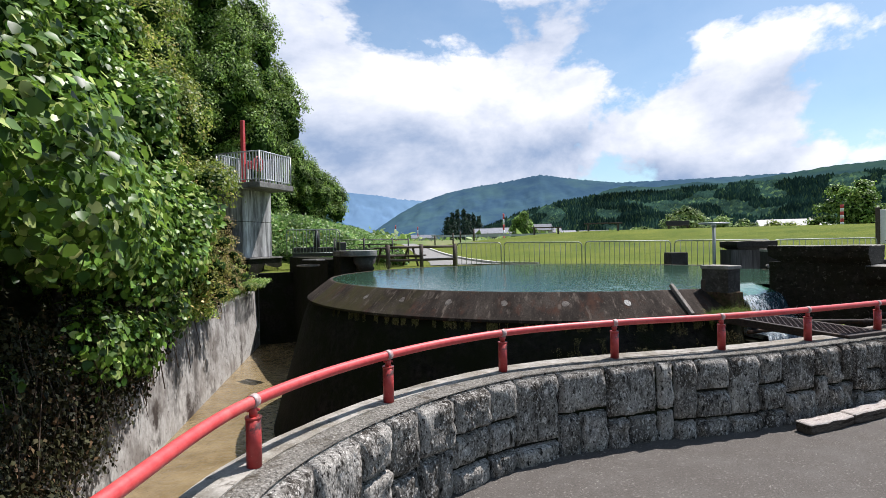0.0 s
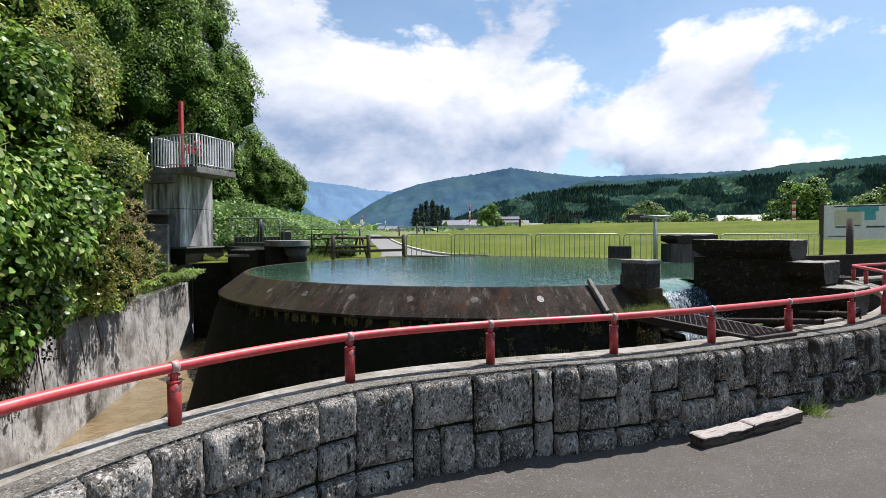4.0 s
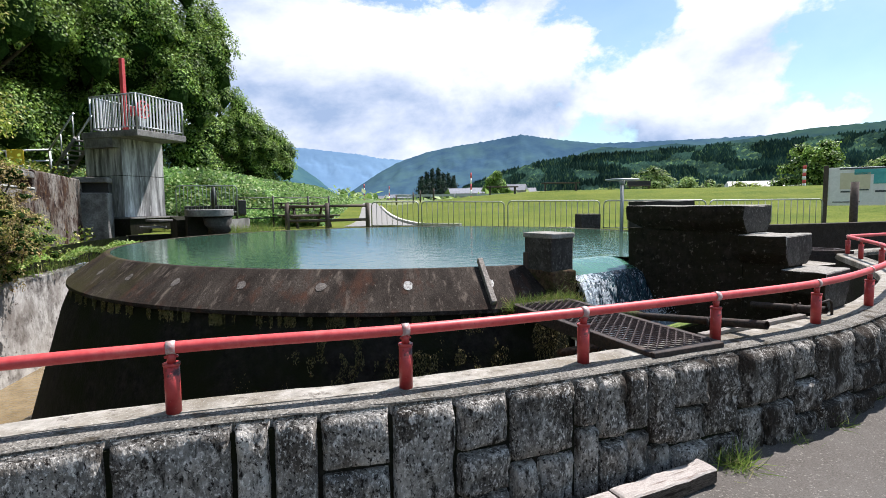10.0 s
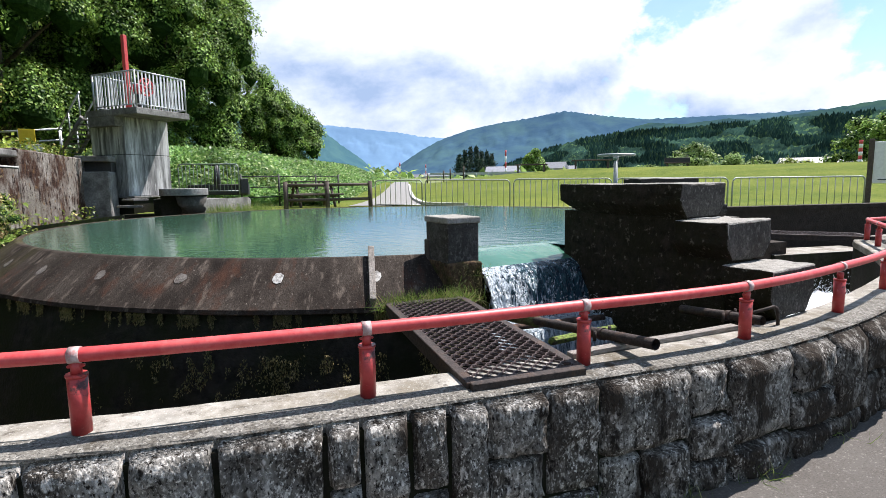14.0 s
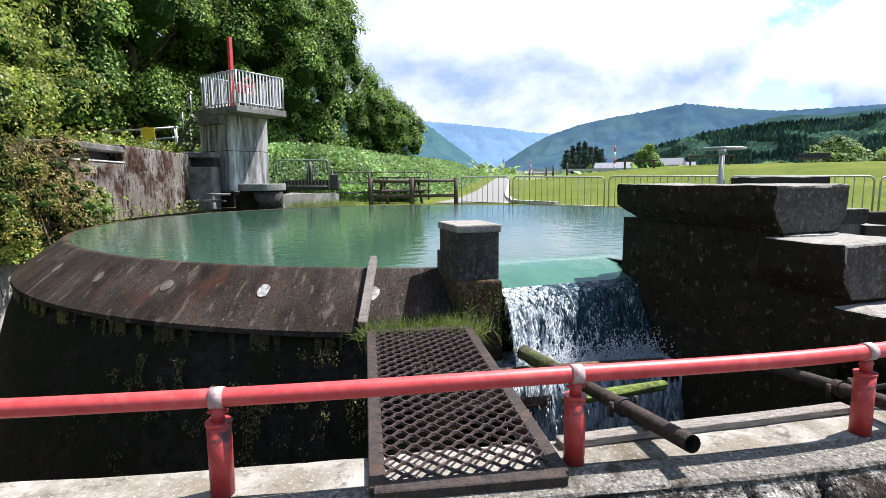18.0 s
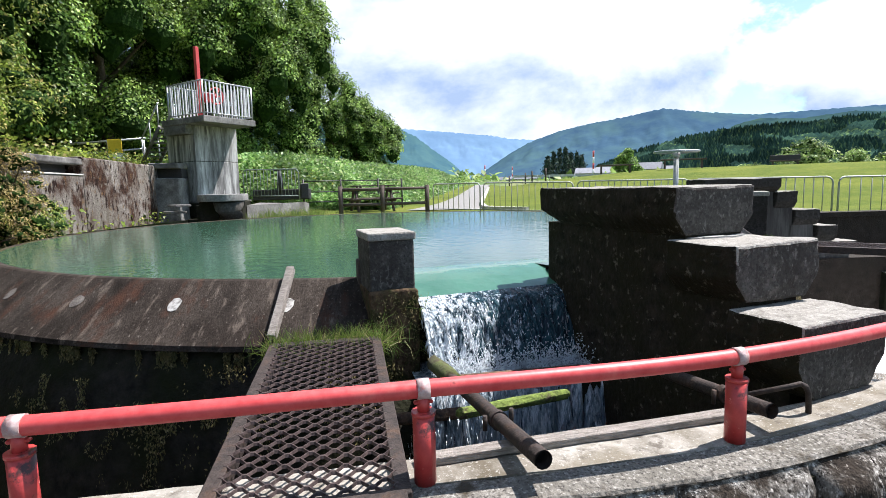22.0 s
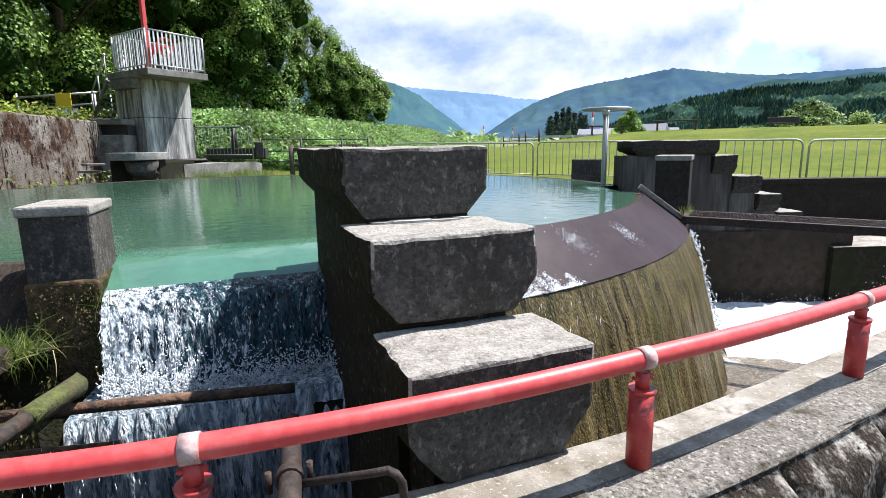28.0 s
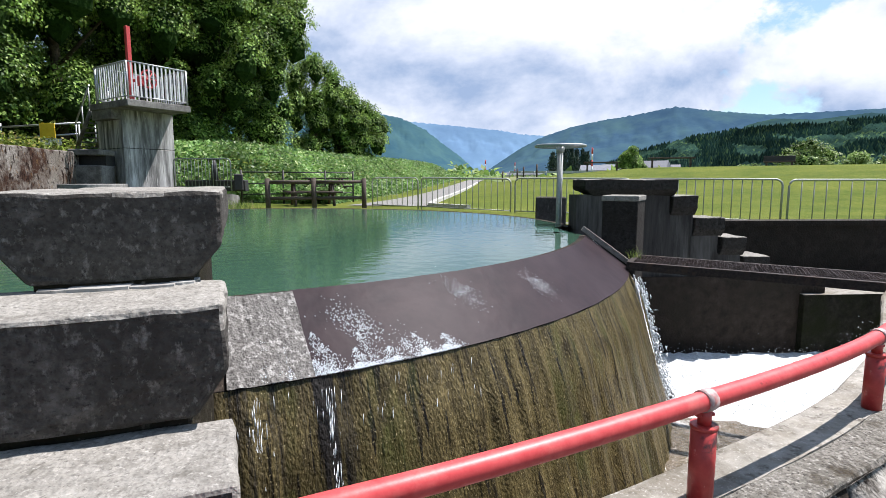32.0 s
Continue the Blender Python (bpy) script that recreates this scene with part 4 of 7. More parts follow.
for k in range(8):
    q = s0 + sd * ((k + 0.5) / 8)
    bm = box(bm_new(), q, (0.62, 0.22, 0.04), math.degrees(math.atan2(sn.y, sn.x)), 0.005)
    part("tread", bm, M_CONC, stair)

# yard rail with a yellow plate left of the stair
yr = thing("pipe_fence", "low grey pipe fence with a yellow plate and white board", "fence")
for z in (2.82, 3.2):
    bar("rail", (-3.3, 23.6, z), (-0.75, 23.7, z + 0.22), 0.035, M_GALV, yr)
for x in (-3.2, -2.0, -0.8):
    bar("post", (x, 23.63, 2.1), (x, 23.63, 3.35), 0.035, M_GALV, yr)
bm = box(bm_new(), (-1.75, 23.55, 3.12), (0.46, 0.03, 0.5), 3, 0.004)
part("plate", bm, M_YELLOW, yr, "blank yellow plate")
bm = box(bm_new(), (-1.6, 23.56, 2.74), (0.5, 0.03, 0.22), 3, 0.004)
part("board", bm, M_WHITE, yr, "white board")

# tall retaining wall beside the pool, with a slot and a lower shelf
bm = prism(bm_new(), [(0.205, 15.4), (0.3, 17.0), (0.46, 20.3), (-0.3, 20.4), (-0.5, 17.0), (-0.6, 15.4)], -0.2, 2.25, None, 0.04)
bmesh.ops.subdivide_edges(bm, edges=[e for e in bm.edges if e.calc_length() > 1.0], cuts=6, use_grid_fill=True)
for v in bm.verts:
    v.co += noise.noise_vector(v.co * 1.3) * 0.03 + noise.noise_vector(v.co * 4.0) * 0.010
wall_ret = tagged(link("wall_retaining", bm, M_LICHEN), "tall concrete retaining wall stained with dark red lichen", "wall", kind="structure")
low_plan = [(0.06, 13.1), (0.2, 15.395), (-0.62, 15.395), (-0.75, 13.1)]
part("lower_wall", prism(bm_new(), low_plan, -0.2, 1.82, None, 0.03), M_LICHEN, wall_ret)
# black box behind the slot, standing for the shade inside
part("slot_shade", prism(bm_new(), [(-0.25, 13.15), (-0.15, 15.39), (-0.6, 15.39), (-0.7, 13.15)], 1.8, 2.08), M_BLACK, wall_ret, "black back standing for the shade in the slot")
part("slot_sill", prism(bm_new(), [(0.08, 13.12), (0.215, 15.385), (-0.2, 15.385), (-0.3, 13.12)], 1.822, 1.855, None, 0.008), M_PALEC, wall_ret, "pale sill of the slot")
part("slot_lintel", prism(bm_new(), [(0.07, 13.1), (0.21, 15.39), (-0.62, 15.39), (-0.75, 13.1)], 2.06, 2.2, None, 0.025), M_CONC, wall_ret, "grey lintel slab over the slot")
part("recess_block", box(bm_new(), (0.74, 20.5, 0.83), (0.86, 0.9, 2.04), -4, 0.03), M_CONC, wall_ret, "dark grey recessed wall")
# another black backing, for the shade within the recess
part("recess_shade", box(bm_new(), (0.74, 20.75, 2.0), (0.84, 0.6, 0.3), -4), M_BLACK, wall_ret, "black back standing for the shade in the recess")
part("recess_lid", box(bm_new(), (0.74, 20.5, 2.235), (0.9, 0.95, 0.17), -4, 0.02), M_CONC, wall_ret, "grey lid slab over the recess")

# dark inlet box under the tower and the rounded landing at the pool
landing = thing("inlet_landing", "dark concrete inlet landing with a rounded nose at the pool", "landing", kind="structure")
nose = [(3.57 + 0.44 * math.cos(radians(a)), 12.78 + 0.44 * math.sin(radians(a))) for a in range(190, 371, 10)]
plan = nose + [(3.98, 13.5), (3.1, 13.5)]
rear = [(2.95, 13.45), (3.7, 13.45), (3.5, 17.8), (2.8, 18.6)]
corbel = bm_new()
tube(corbel, [(3.70, 12.74, 1.2), (3.70, 12.76, 1.05), (3.72, 12.82, 0.9), (3.73, 12.88, 0.8), (3.73, 12.9, 0.4)], 0.29, 24, True, 0.17)
part("corbel", corbel, M_BLOCK, landing, "rounded corbel under the nose", True)
bm = prism(bm_new(), plan, 1.2, 1.335, None, 0.012)
part("deck", bm, M_CONC, landing, "grey deck slab")
part("rear_deck", prism(bm_new(), rear, -1.6, 1.12, None, 0.015), M_DARKC, landing, "dark low deck behind the nose")
bm = prism(bm_new(), [(3.14, 12.85), (3.62, 12.8), (3.9, 13.1), (3.9, 13.5), (3.1, 13.5)], -1.6, 1.2)
part("body", bm, M_DARKC, landing, "black wet concrete")
for x, y, z in ((2.62, 13.5, 1.12), (2.5, 13.62, 0.98)):
    bm = box(bm_new(), (x, y, z), (0.5, 0.3, 0.04), -58, 0.006)
    part("step", bm, M_CONC, landing, "grey narrow step edge")
base = [F_L - DS * 0.3 - DF * 0.1, F_R - DS * 0.3 + DF * 0.2, F_R + DS * 1.7 + DF * 0.2, F_L + DS * 1.7 - DF * 0.1]
part("tower_base", prism(bm_new(), [tuple(p) for p in base], -1.6, 1.02), M_DARKC, landing, "dark plinth under the tower")
part("base_slab", prism(bm_new(), [tuple(p - DS * 0.06) for p in base[:2]] + [tuple(p) for p in base[2:]], 1.023, 1.075, None, 0.01), M_CONC, landing, "thin pale edge slab under the tower")
bm = bm_new()
prism(bm, [(3.6, 16.2), (5.0, 18.6), (5.1, 19.2), (3.6, 19.2)], 0.5, 1.02)
for v in bm.verts:
    if v.co.z > 1 and v.co.x > 5.0:
        v.co.z = 0.95
part("apron", bm, M_CONC, landing, "grey concrete apron")


# ---- pipe barriers ----
def barrier(a, b, z0a, z0b, h, n, material, label, cat="barrier", group="", name="pipe_barrier", r=0.021):
    """A looped pipe barrier with n upright bars."""
    g = thing(name, label, cat, group)
    a, b = Vector((a[0], a[1], z0a)), Vector((b[0], b[1], z0b))
    d = b - a
    L = d.length
    t = d / L
    up = Vector((0, 0, 1))
    rr = 0.12
    pts = [a, a + up * (h - rr)] + [a + up * (h - rr) + t * rr * (1 - math.cos(q)) + up * rr * math.sin(q) for q in (0.5, 1.05, 1.57)]
    pts2 = [b + up * (h - rr) - t * rr * (1 - math.cos(q)) + up * rr * math.sin(q) for q in (1.57, 1.05, 0.5)] + [b + up * (h - rr), b]
    loop_frame = part("loop_frame", tube(bm_new(), pts + pts2, r, 7), material, g)
    bar("bottom_rail", a + up * 0.12, b + up * 0.12, r * 0.7, material, g)
    for k in range(1, n):
        p = a + d * (k / n)
        bar("upright", p + up * 0.12, p + up * h, 0.011, material, loop_frame, 5)
    return g


M_GREENP = mat("dull_green_pipe", (0.16, 0.2, 0.17), (0.25, 0.29, 0.26), 30, 0.5, 0.1, metal=0.3)
M_PIPE = mat("grey_pipe", (0.30, 0.31, 0.29), (0.42, 0.43, 0.41), 30, 0.5, 0.1, metal=0.4)
barrier((3.0, 20.5), (4.8, 19.75), 1.1, 1.08, 0.98, 16, M_GREENP, "dull green pipe barrier on the inlet landing", name="inlet_barrier")
sluice = thing("sluice_gate", "black iron sluice gate with a short spindle", "sluice gate")
bm = box(bm_new(), (4.2, 20.75, 1.24), (1.9, 0.35, 0.36), -10, 0.02)
part("beam", bm, M_BLACK, sluice)
bm = tube(bm_new(), [(4.15, 20.7, 1.3), (4.15, 20.7, 1.75), (4.15, 20.7, 2.05)], 0.13, 10, True, 0.06)
part("spindle_head", bm, M_BLACK, sluice)
bm = tube(bm_new(), [(3.95, 20.7, 2.05), (4.35, 20.7, 2.1)], 0.03, 8)
part("crank", bm, M_BLACK, sluice)
bm = box(bm_new(), (4.95, 20.2, 1.35), (0.25, 0.5, 0.5), 6, 0.02)
part("end_block", bm, M_BLACK, sluice)

FENCE = [(8.95, 18.5), (10.2, 17.1), (12.2, 15.0), (14.4, 13.15), (16.35, 11.03), (20.7, 10.35)]
for i in range(5):
    a, b = Vector(FENCE[i]), Vector(FENCE[i + 1])
    t = (b - a).normalized() * 0.06
    z0 = [0.56, 0.56, 0.52, 0.5, 0.48, 0.48]
    barrier(a + t, b - t, z0[i], z0[i + 1], (1.47, 1.47, 1.45, 1.43, 1.40, 1.39)[i] - z0[i], (9, 15, 17, 16, 17)[i], M_PIPE, "grey looped pipe barrier along the lawn's edge", "barrier", "barriers along the lawn")

# log-style rail fence and picnic tables behind the pool
logf = thing("log_fence", "dark brown log-style rail fence behind the pool", "fence")
lp = [(6.05, 17.9), (7.3, 17.9), (8.72, 18.1)]
for x, y in lp:
    bar("post", (x, y, 0.4), (x, y, 1.46), 0.07, M_DARKWOOD, logf, 9)
for p, q in zip(lp, lp[1:]):
    for z in (0.9, 1.36):
        bar("rail", (p[0], p[1], z), (q[0], q[1], z), 0.045, M_DARKWOOD, logf, 8)
wire = thing("pipe_rail_fence", "thin dark pipe fence along the back of the landing", "fence")
wp = [(4.9, 21.0), (6.2, 21.4), (7.6, 21.9), (8.6, 22.6)]
for x, y in wp:
    bar("post", (x, y, 0.6), (x, y, 1.75), 0.035, M_BLACK, wire)
for p, q in zip(wp, wp[1:]):
    for z in (0.95, 1.3, 1.68):
        bar("rail", (p[0], p[1], z), (q[0], q[1], z), 0.022, M_BLACK, wire)


def picnic_table(x, y, rz):
    t = thing("picnic_table", "dark brown wooden picnic table with fixed benches", "picnic table", "picnic tables", at=pose(x, y, float(height(x, y)), 0, 0, rz))
    for k in range(4):
        part("table_board", box(bm_new(), (0, -0.27 + 0.18 * k, 0.74), (1.7, 0.17, 0.05), 0, 0.006), M_DARKWOOD, t)
    for s in (-1, 1):
        part("bench_board", box(bm_new(), (0, s * 0.72, 0.43), (1.7, 0.26, 0.05), 0, 0.006), M_DARKWOOD, t)
        for e in (-0.6, 0.6):
            bm = bm_new()
            tube(bm, [(e, s * 0.2, 0.72), (e, s * 0.62, 0.0)], 0.05, 4)
            part("leg", bm, M_DARKWOOD, t)
    for e in (-0.6, 0.6):
        part("cross_beam", box(bm_new(), (e, 0, 0.38), (0.08, 1.6, 0.09), 0, 0.005), M_DARKWOOD, t)


picnic_table(7.2, 20.2, 8)
picnic_table(7.6, 24.0, 14)


# ---- plants ----
def big_tree(x, y, h, r, seed, material, leaf=0.3, per=26, shape="oval", name="tree", label="dense dark green broadleaf tree hung with vines", cat="tree", group="trees on the bank", low=0.03, clumps=60, z0=None, flat=0.75, trunk=0.018, overhang=False, under=-0.65):
    """Trunk, limbs and a crown of many leafy clumps that reaches down to low * h."""
    rg = random.Random(seed)
    zb = float(height(x, y)) - 0.15 if z0 is None else z0
    t = thing(name, label, cat, group, at=pose(x, y, zb))
    lean = rg.uniform(-0.06, 0.06) * h
    tube_pts = [(0, 0, 0), (lean * 0.3, 0.04, h * 0.3), (lean * 0.8, -0.08, h * 0.6), (lean, 0.05, h * 0.86)]
    part("trunk", tube(bm_new(), tube_pts, trunk * h, 8, True, 0.03), M_BARK, t)
    blobs = [(lean * 0.5, 0, h * 0.52, r * 0.62, r * 0.62, h * 0.36)]
    for i in range(clumps):
        a, q = rg.uniform(0, 6.2832), low + (1 - low) * (i + rg.random()) / clumps
        prof = math.sin(math.pi * min(1, 0.16 + 0.80 * q)) ** 0.6
        if overhang:
            prof = min(prof, 0.5 + 1.1 * q)
        rad = r * prof * rg.uniform(0.62, 0.98)
        s = r * rg.uniform(0.16, 0.34)
        c = (lean * q + math.cos(a) * rad, math.sin(a) * rad, h * q * 0.97)
        blobs.append((*c, s, s, s * flat * rg.uniform(0.7, 1.2)))
        if i % 9 == 4:
            part("limb", tube(bm_new(), [(lean * q * 0.5, 0, h * q * 0.6), (c[0] * 0.6, c[1] * 0.6, c[2] * 0.86), c], trunk * h * 0.35, 6, True, 0.015), M_BARK, t)
    # solid dark cores in the clumps, coloured as the crown's inner shade
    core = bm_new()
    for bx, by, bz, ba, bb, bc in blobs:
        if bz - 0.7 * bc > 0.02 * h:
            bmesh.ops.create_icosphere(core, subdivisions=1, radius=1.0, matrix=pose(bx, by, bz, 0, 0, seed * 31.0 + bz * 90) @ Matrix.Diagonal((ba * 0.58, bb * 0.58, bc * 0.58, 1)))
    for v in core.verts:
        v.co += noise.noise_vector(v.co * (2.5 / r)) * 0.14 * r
    part("shade_core", core, M_SHADE, t, "dark cores painted as the shade inside the crown")
    # leaves stop at under, so the dark cores show as shaded undersides
    P, Nn = blob_points(blobs, per, seed, 0.3, under)
    keep = P[:, 2] > 0.02 * h
    # thinner on the side turned away from the yard
    back = Nn[:, 0] * (6.0 - x) + Nn[:, 1] * (2.0 - y) < -0.25 * math.hypot(6.0 - x, 2.0 - y)
    keep &= ~back | (np.random.default_rng(seed + 900).random(len(P)) < 0.3)
    leaves("crown", P[keep], Nn[keep], leaf, material, t, shape, seed, 0.55, 0.5)
    return t


TREES = [(10.6, 50.5, 3.4, 2.3), (8.8, 50.0, 4.8, 2.4), (6.8, 49.0, 7.2, 2.6), (3.5, 38.9, 13.9, 3.5), (1.5, 36.9, 11.8, 3.5), (-1.1, 36.2, 14.6, 4.1), (-4.6, 31.5, 15.5, 4.6), (-4.4, 43.0, 17.0, 5.2), (-9, 34, 17, 6), (-11, 27, 16, 6),
         (-7.4, 27.5, 13, 4.6), (-12, 19, 15, 5.5), (-7.2, 20, 11, 4), (-13, 11, 13, 5)]
for i, (x, y, h, r) in enumerate(TREES):
    big_tree(x, y, h + (1.5 if y > 29.4 else 0), r, 10 + i, M_TREE, 0.15 if x > -8 else 0.24, 100 if x > -8 else 24, flat=1.55 if x > -8 else 0.9, clumps=80 if x > -8 else 60, overhang=x < 4, under=-0.15 if x > -8 else -0.65)
# lighter shrubs above the retaining wall
for i, (x, y, h, r) in enumerate([(-1.7, 13.6, 5.0, 1.9), (-3.4, 15.4, 7.0, 2.3), (-4.6, 12.6, 8.0, 2.6)]):
    big_tree(x, y, h, r, 70 + i, M_SHRUB, 0.10, 190, "lance", "shrub", "light green arching shrub above the retaining wall", "shrub", "shrubs above the wall", 0.1, 50)

for i, (x, y, h, r, m) in enumerate([(0.3, 12.2, 1.8, 0.6, M_DRY), (0.5, 12.4, 0.9, 0.62, M_SHRUB), (0.25, 11.6, 1.3, 0.6, M_DRY), (-0.1, 11.0, 2.0, 0.8, M_OLIVE), (-0.5, 10.4, 2.4, 0.9, M_OLIVE), (0.0, 12.7, 1.75, 0.5, M_DRY), (-0.3, 12.2, 2.0, 0.65, M_OLIVE), (-0.1, 12.2, 1.2, 0.5, M_DRY), (-0.45, 12.6, 1.9, 0.75, M_DRY), (-0.95, 12.0, 1.9, 0.8, M_DRY), (-0.15, 12.9, 1.0, 0.5, M_DRY), (-0.9, 12.9, 2.3, 0.9, M_DRY), (-0.35, 13.1, 0.9, 0.55, M_SHRUB), (0.25, 13.2, 0.7, 0.4, M_BANK), (-0.2, 11.9, 0.8, 0.5, M_BANK), (-1.4, 12.2, 1.5, 0.9, M_OLIVE), (-1.7, 13.0, 3.0, 1.0, M_DRY)]):
    big_tree(x, y, h, r, 190 + i, m, 0.052, 480, "lance", "shrub", "dry brown twiggy shrub on the ledge" if m is M_DRY else "olive twiggy shrub on the ledge" if m is M_OLIVE else "small green bush on the ledge by the pool", "shrub", "", 0.05, 26)

# bare brown stems hanging among the dry shrubs
M_TWIG = mat("dry_twig", (0.10, 0.07, 0.045), (0.22, 0.165, 0.11), 20, 0.9, 0.1)
stems = thing("dry_stems", "tangle of bare brown stems hanging over the ledge", "stems")
rgs = random.Random(55)
for k in range(90):
    x, y, z = rgs.uniform(-1.2, -0.05), rgs.uniform(11.4, 12.95), rgs.uniform(0.7, 1.9)
    dx, dy = rgs.uniform(0.1, 0.55), rgs.uniform(-0.35, 0.2)
    part("stem", tube(bm_new(), [(x, y, z), (x + dx * 0.5, y + dy * 0.5, z + rgs.uniform(-0.05, 0.2)), (x + dx, y + dy, z - rgs.uniform(0.2, 0.9))], rgs.uniform(0.004, 0.009), 4, False), M_TWIG, stems)

# broad-leaved vine thicket along the channel wall
THICKET = [(-3.6, 3.6, 5.4, 1.7), (-3.1, 5.6, 6.2, 1.9), (-2.6, 7.6, 6.2, 1.9), (-1.9, 9.4, 5.2, 1.7), (-1.1, 11.2, 4.6, 1.6), (-0.75, 11.6, 1.5, 0.7), (-4.8, 9.6, 8.0, 2.6), (-5.6, 5.8, 8.2, 2.6)]
for i, (x, y, h, r) in enumerate(THICKET):
    near = y < 10.0 and x > -4.5 or y < 6.0
    big_tree(x, y, h, r, 90 + i, M_KUDZU if near else M_SHRUB, 0.085 if near else 0.06, 300 if near else 430, "broad" if near else "oval",
             "vine_thicket", "tall tangle of broad-leaved green vines over the wall" if near else "tall green leafy shrub over the channel wall", "shrub", "thicket on the channel wall", 0.2 if near else -0.02, 60, None, 0.9, 0.012)


# vines hanging over the channel wall
drape = thing("hanging_vines", "broad-leaved vines hanging over the channel wall", "vines")
hb = []
rgd = random.Random(17)
for i in range(20):
    y = 2.6 + 0.34 * i
    x = LW[0][0] + 0.2725 * (y + 0.9)
    hb.append((x + rgd.uniform(0.15, 0.65) + (0.55 if y < 5.2 else 0.25 if y < 6.5 else 0), y, (1.9 if y < 5.2 else 1.55 if y < 6.5 else 1.25) + rgd.uniform(-0.15, 0.5), 0.5, 0.45, 0.42))
    hb.append((x - 0.1 + rgd.uniform(0.0, 0.3), y, 1.9, 0.6, 0.5, 0.55))
    if y > 6.4:
        hb.append((x + rgd.uniform(0.0, 0.35), y, rgd.uniform(0.1, 0.6), 0.38, 0.4, 0.4))
    elif i % 4 == 1:
        hb.append((x + rgd.uniform(0.0, 0.2), y, rgd.uniform(-0.2, 0.4), 0.2, 0.22, 0.3))
P, Nn = blob_points(hb, 120, 18, 0.4, -0.95)
Nn[:, 0] += 0.5
leaves("vine_leaf_mass", P, Nn, 0.085, M_KUDZU, drape, "broad", 19, 0.5, 0.6)
# tangle hanging down to the water at the channel's near end, near-black for shade
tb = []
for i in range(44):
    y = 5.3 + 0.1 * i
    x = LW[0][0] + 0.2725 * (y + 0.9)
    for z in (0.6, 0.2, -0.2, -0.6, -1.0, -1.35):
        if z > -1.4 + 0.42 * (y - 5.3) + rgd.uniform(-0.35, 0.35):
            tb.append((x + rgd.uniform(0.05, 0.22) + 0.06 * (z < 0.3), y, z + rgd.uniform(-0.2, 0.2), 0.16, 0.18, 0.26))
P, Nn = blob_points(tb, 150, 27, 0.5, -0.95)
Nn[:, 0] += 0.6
leaves("tangle_leaf_mass", P, Nn, 0.055, M_TANGLE, drape, "oval", 28, 0.6, 0.8, "half-dry tangle of leaves coloured dark for shade")
for i in range(70):
    y = rgd.uniform(5.2, 9.0)
    x = LW[0][0] + 0.2725 * (y + 0.9) + rgd.uniform(0.08, 0.3)
    z = rgd.uniform(0.0, 0.9)
    part("vine_stem", tube(bm_new(), [(x, y, z), (x + rgd.uniform(-0.04, 0.1), y + rgd.uniform(-0.15, 0.15), z - 0.35), (x + rgd.uniform(-0.06, 0.12), y + rgd.uniform(-0.25, 0.25), z - rgd.uniform(0.5, 0.9))], rgd.uniform(0.004, 0.008), 4, False), M_BARK, drape)
for i in range(14):
    y = 2.8 + 0.6 * i
    x = LW[0][0] + 0.2725 * (y + 0.9) + 0.12
    part("vine_stem", tube(bm_new(), [(x - 0.5, y, 0.7), (x + 0.05, y + 0.1, 0.25), (x + 0.16, y + 0.05, -0.3 - 0.3 * rgd.random())], 0.008, 5), M_BARK, drape)


def scatter(name, n, fx, seed, size, material, shape, label, cat, spread=0.6, droop=0.2, lift=0.1):
    """Leaves or blades strewn over the ground; fx gives plan points for random pairs."""
    rg = np.random.default_rng(seed)
    x, y = fx(rg.random(n), rg.random(n))
    z = height(x, y) + rg.random(n) ** 1.5 * lift
    up = np.zeros((n, 3))
    up[:, 2] = 1
    ob = leaves(name, np.stack([x, y, z], 1), up, size, material, None, shape, seed, spread, droop)
    return tagged(ob, label, cat, kind="stuff")


def yard_xy(a, b):
    return -9.0 + 9.4 * a + 0.02 * (13.2 + 14 * b), 13.4 + 13.5 * b


scatter("undergrowth", 14000, yard_xy, 25, 0.11, M_SHRUB, "oval", "low dark undergrowth on the slope above the wall", "undergrowth", 0.8, 0.3, 0.5)


def bank_xy(a, b):
    u, v = 2 + 62 * a ** 1.7, 2.2 + 9.0 * b
    return P0.x + PD.x * u + PL.x * v, P0.y + PD.y * u + PL.y * v


scatter("bank_vines", 70000, bank_xy, 5, 0.16, M_BANK, "oval", "bright green vines covering the bank", "vines", 0.8, 0.2, 0.55)


def grow(name, pts, n, h, seed, label, r=0.3, material=None, splay=-1.5, shape="grass"):
    """Upright grass tufts round the given places (x, y, z)."""
    rg = np.random.default_rng(seed)
    c = np.array(pts)[rg.integers(0, len(pts), n)]
    p = c + np.stack([rg.normal(size=n) * r, rg.normal(size=n) * r, np.zeros(n)], 1)
    side = rg.normal(size=(n, 3))
    side[:, 2] = 0.25
    ob = leaves(name, p, side, h, material or M_BANK, None, shape, seed, 0.35, splay)
    return tagged(ob, label, "grass", kind="stuff")


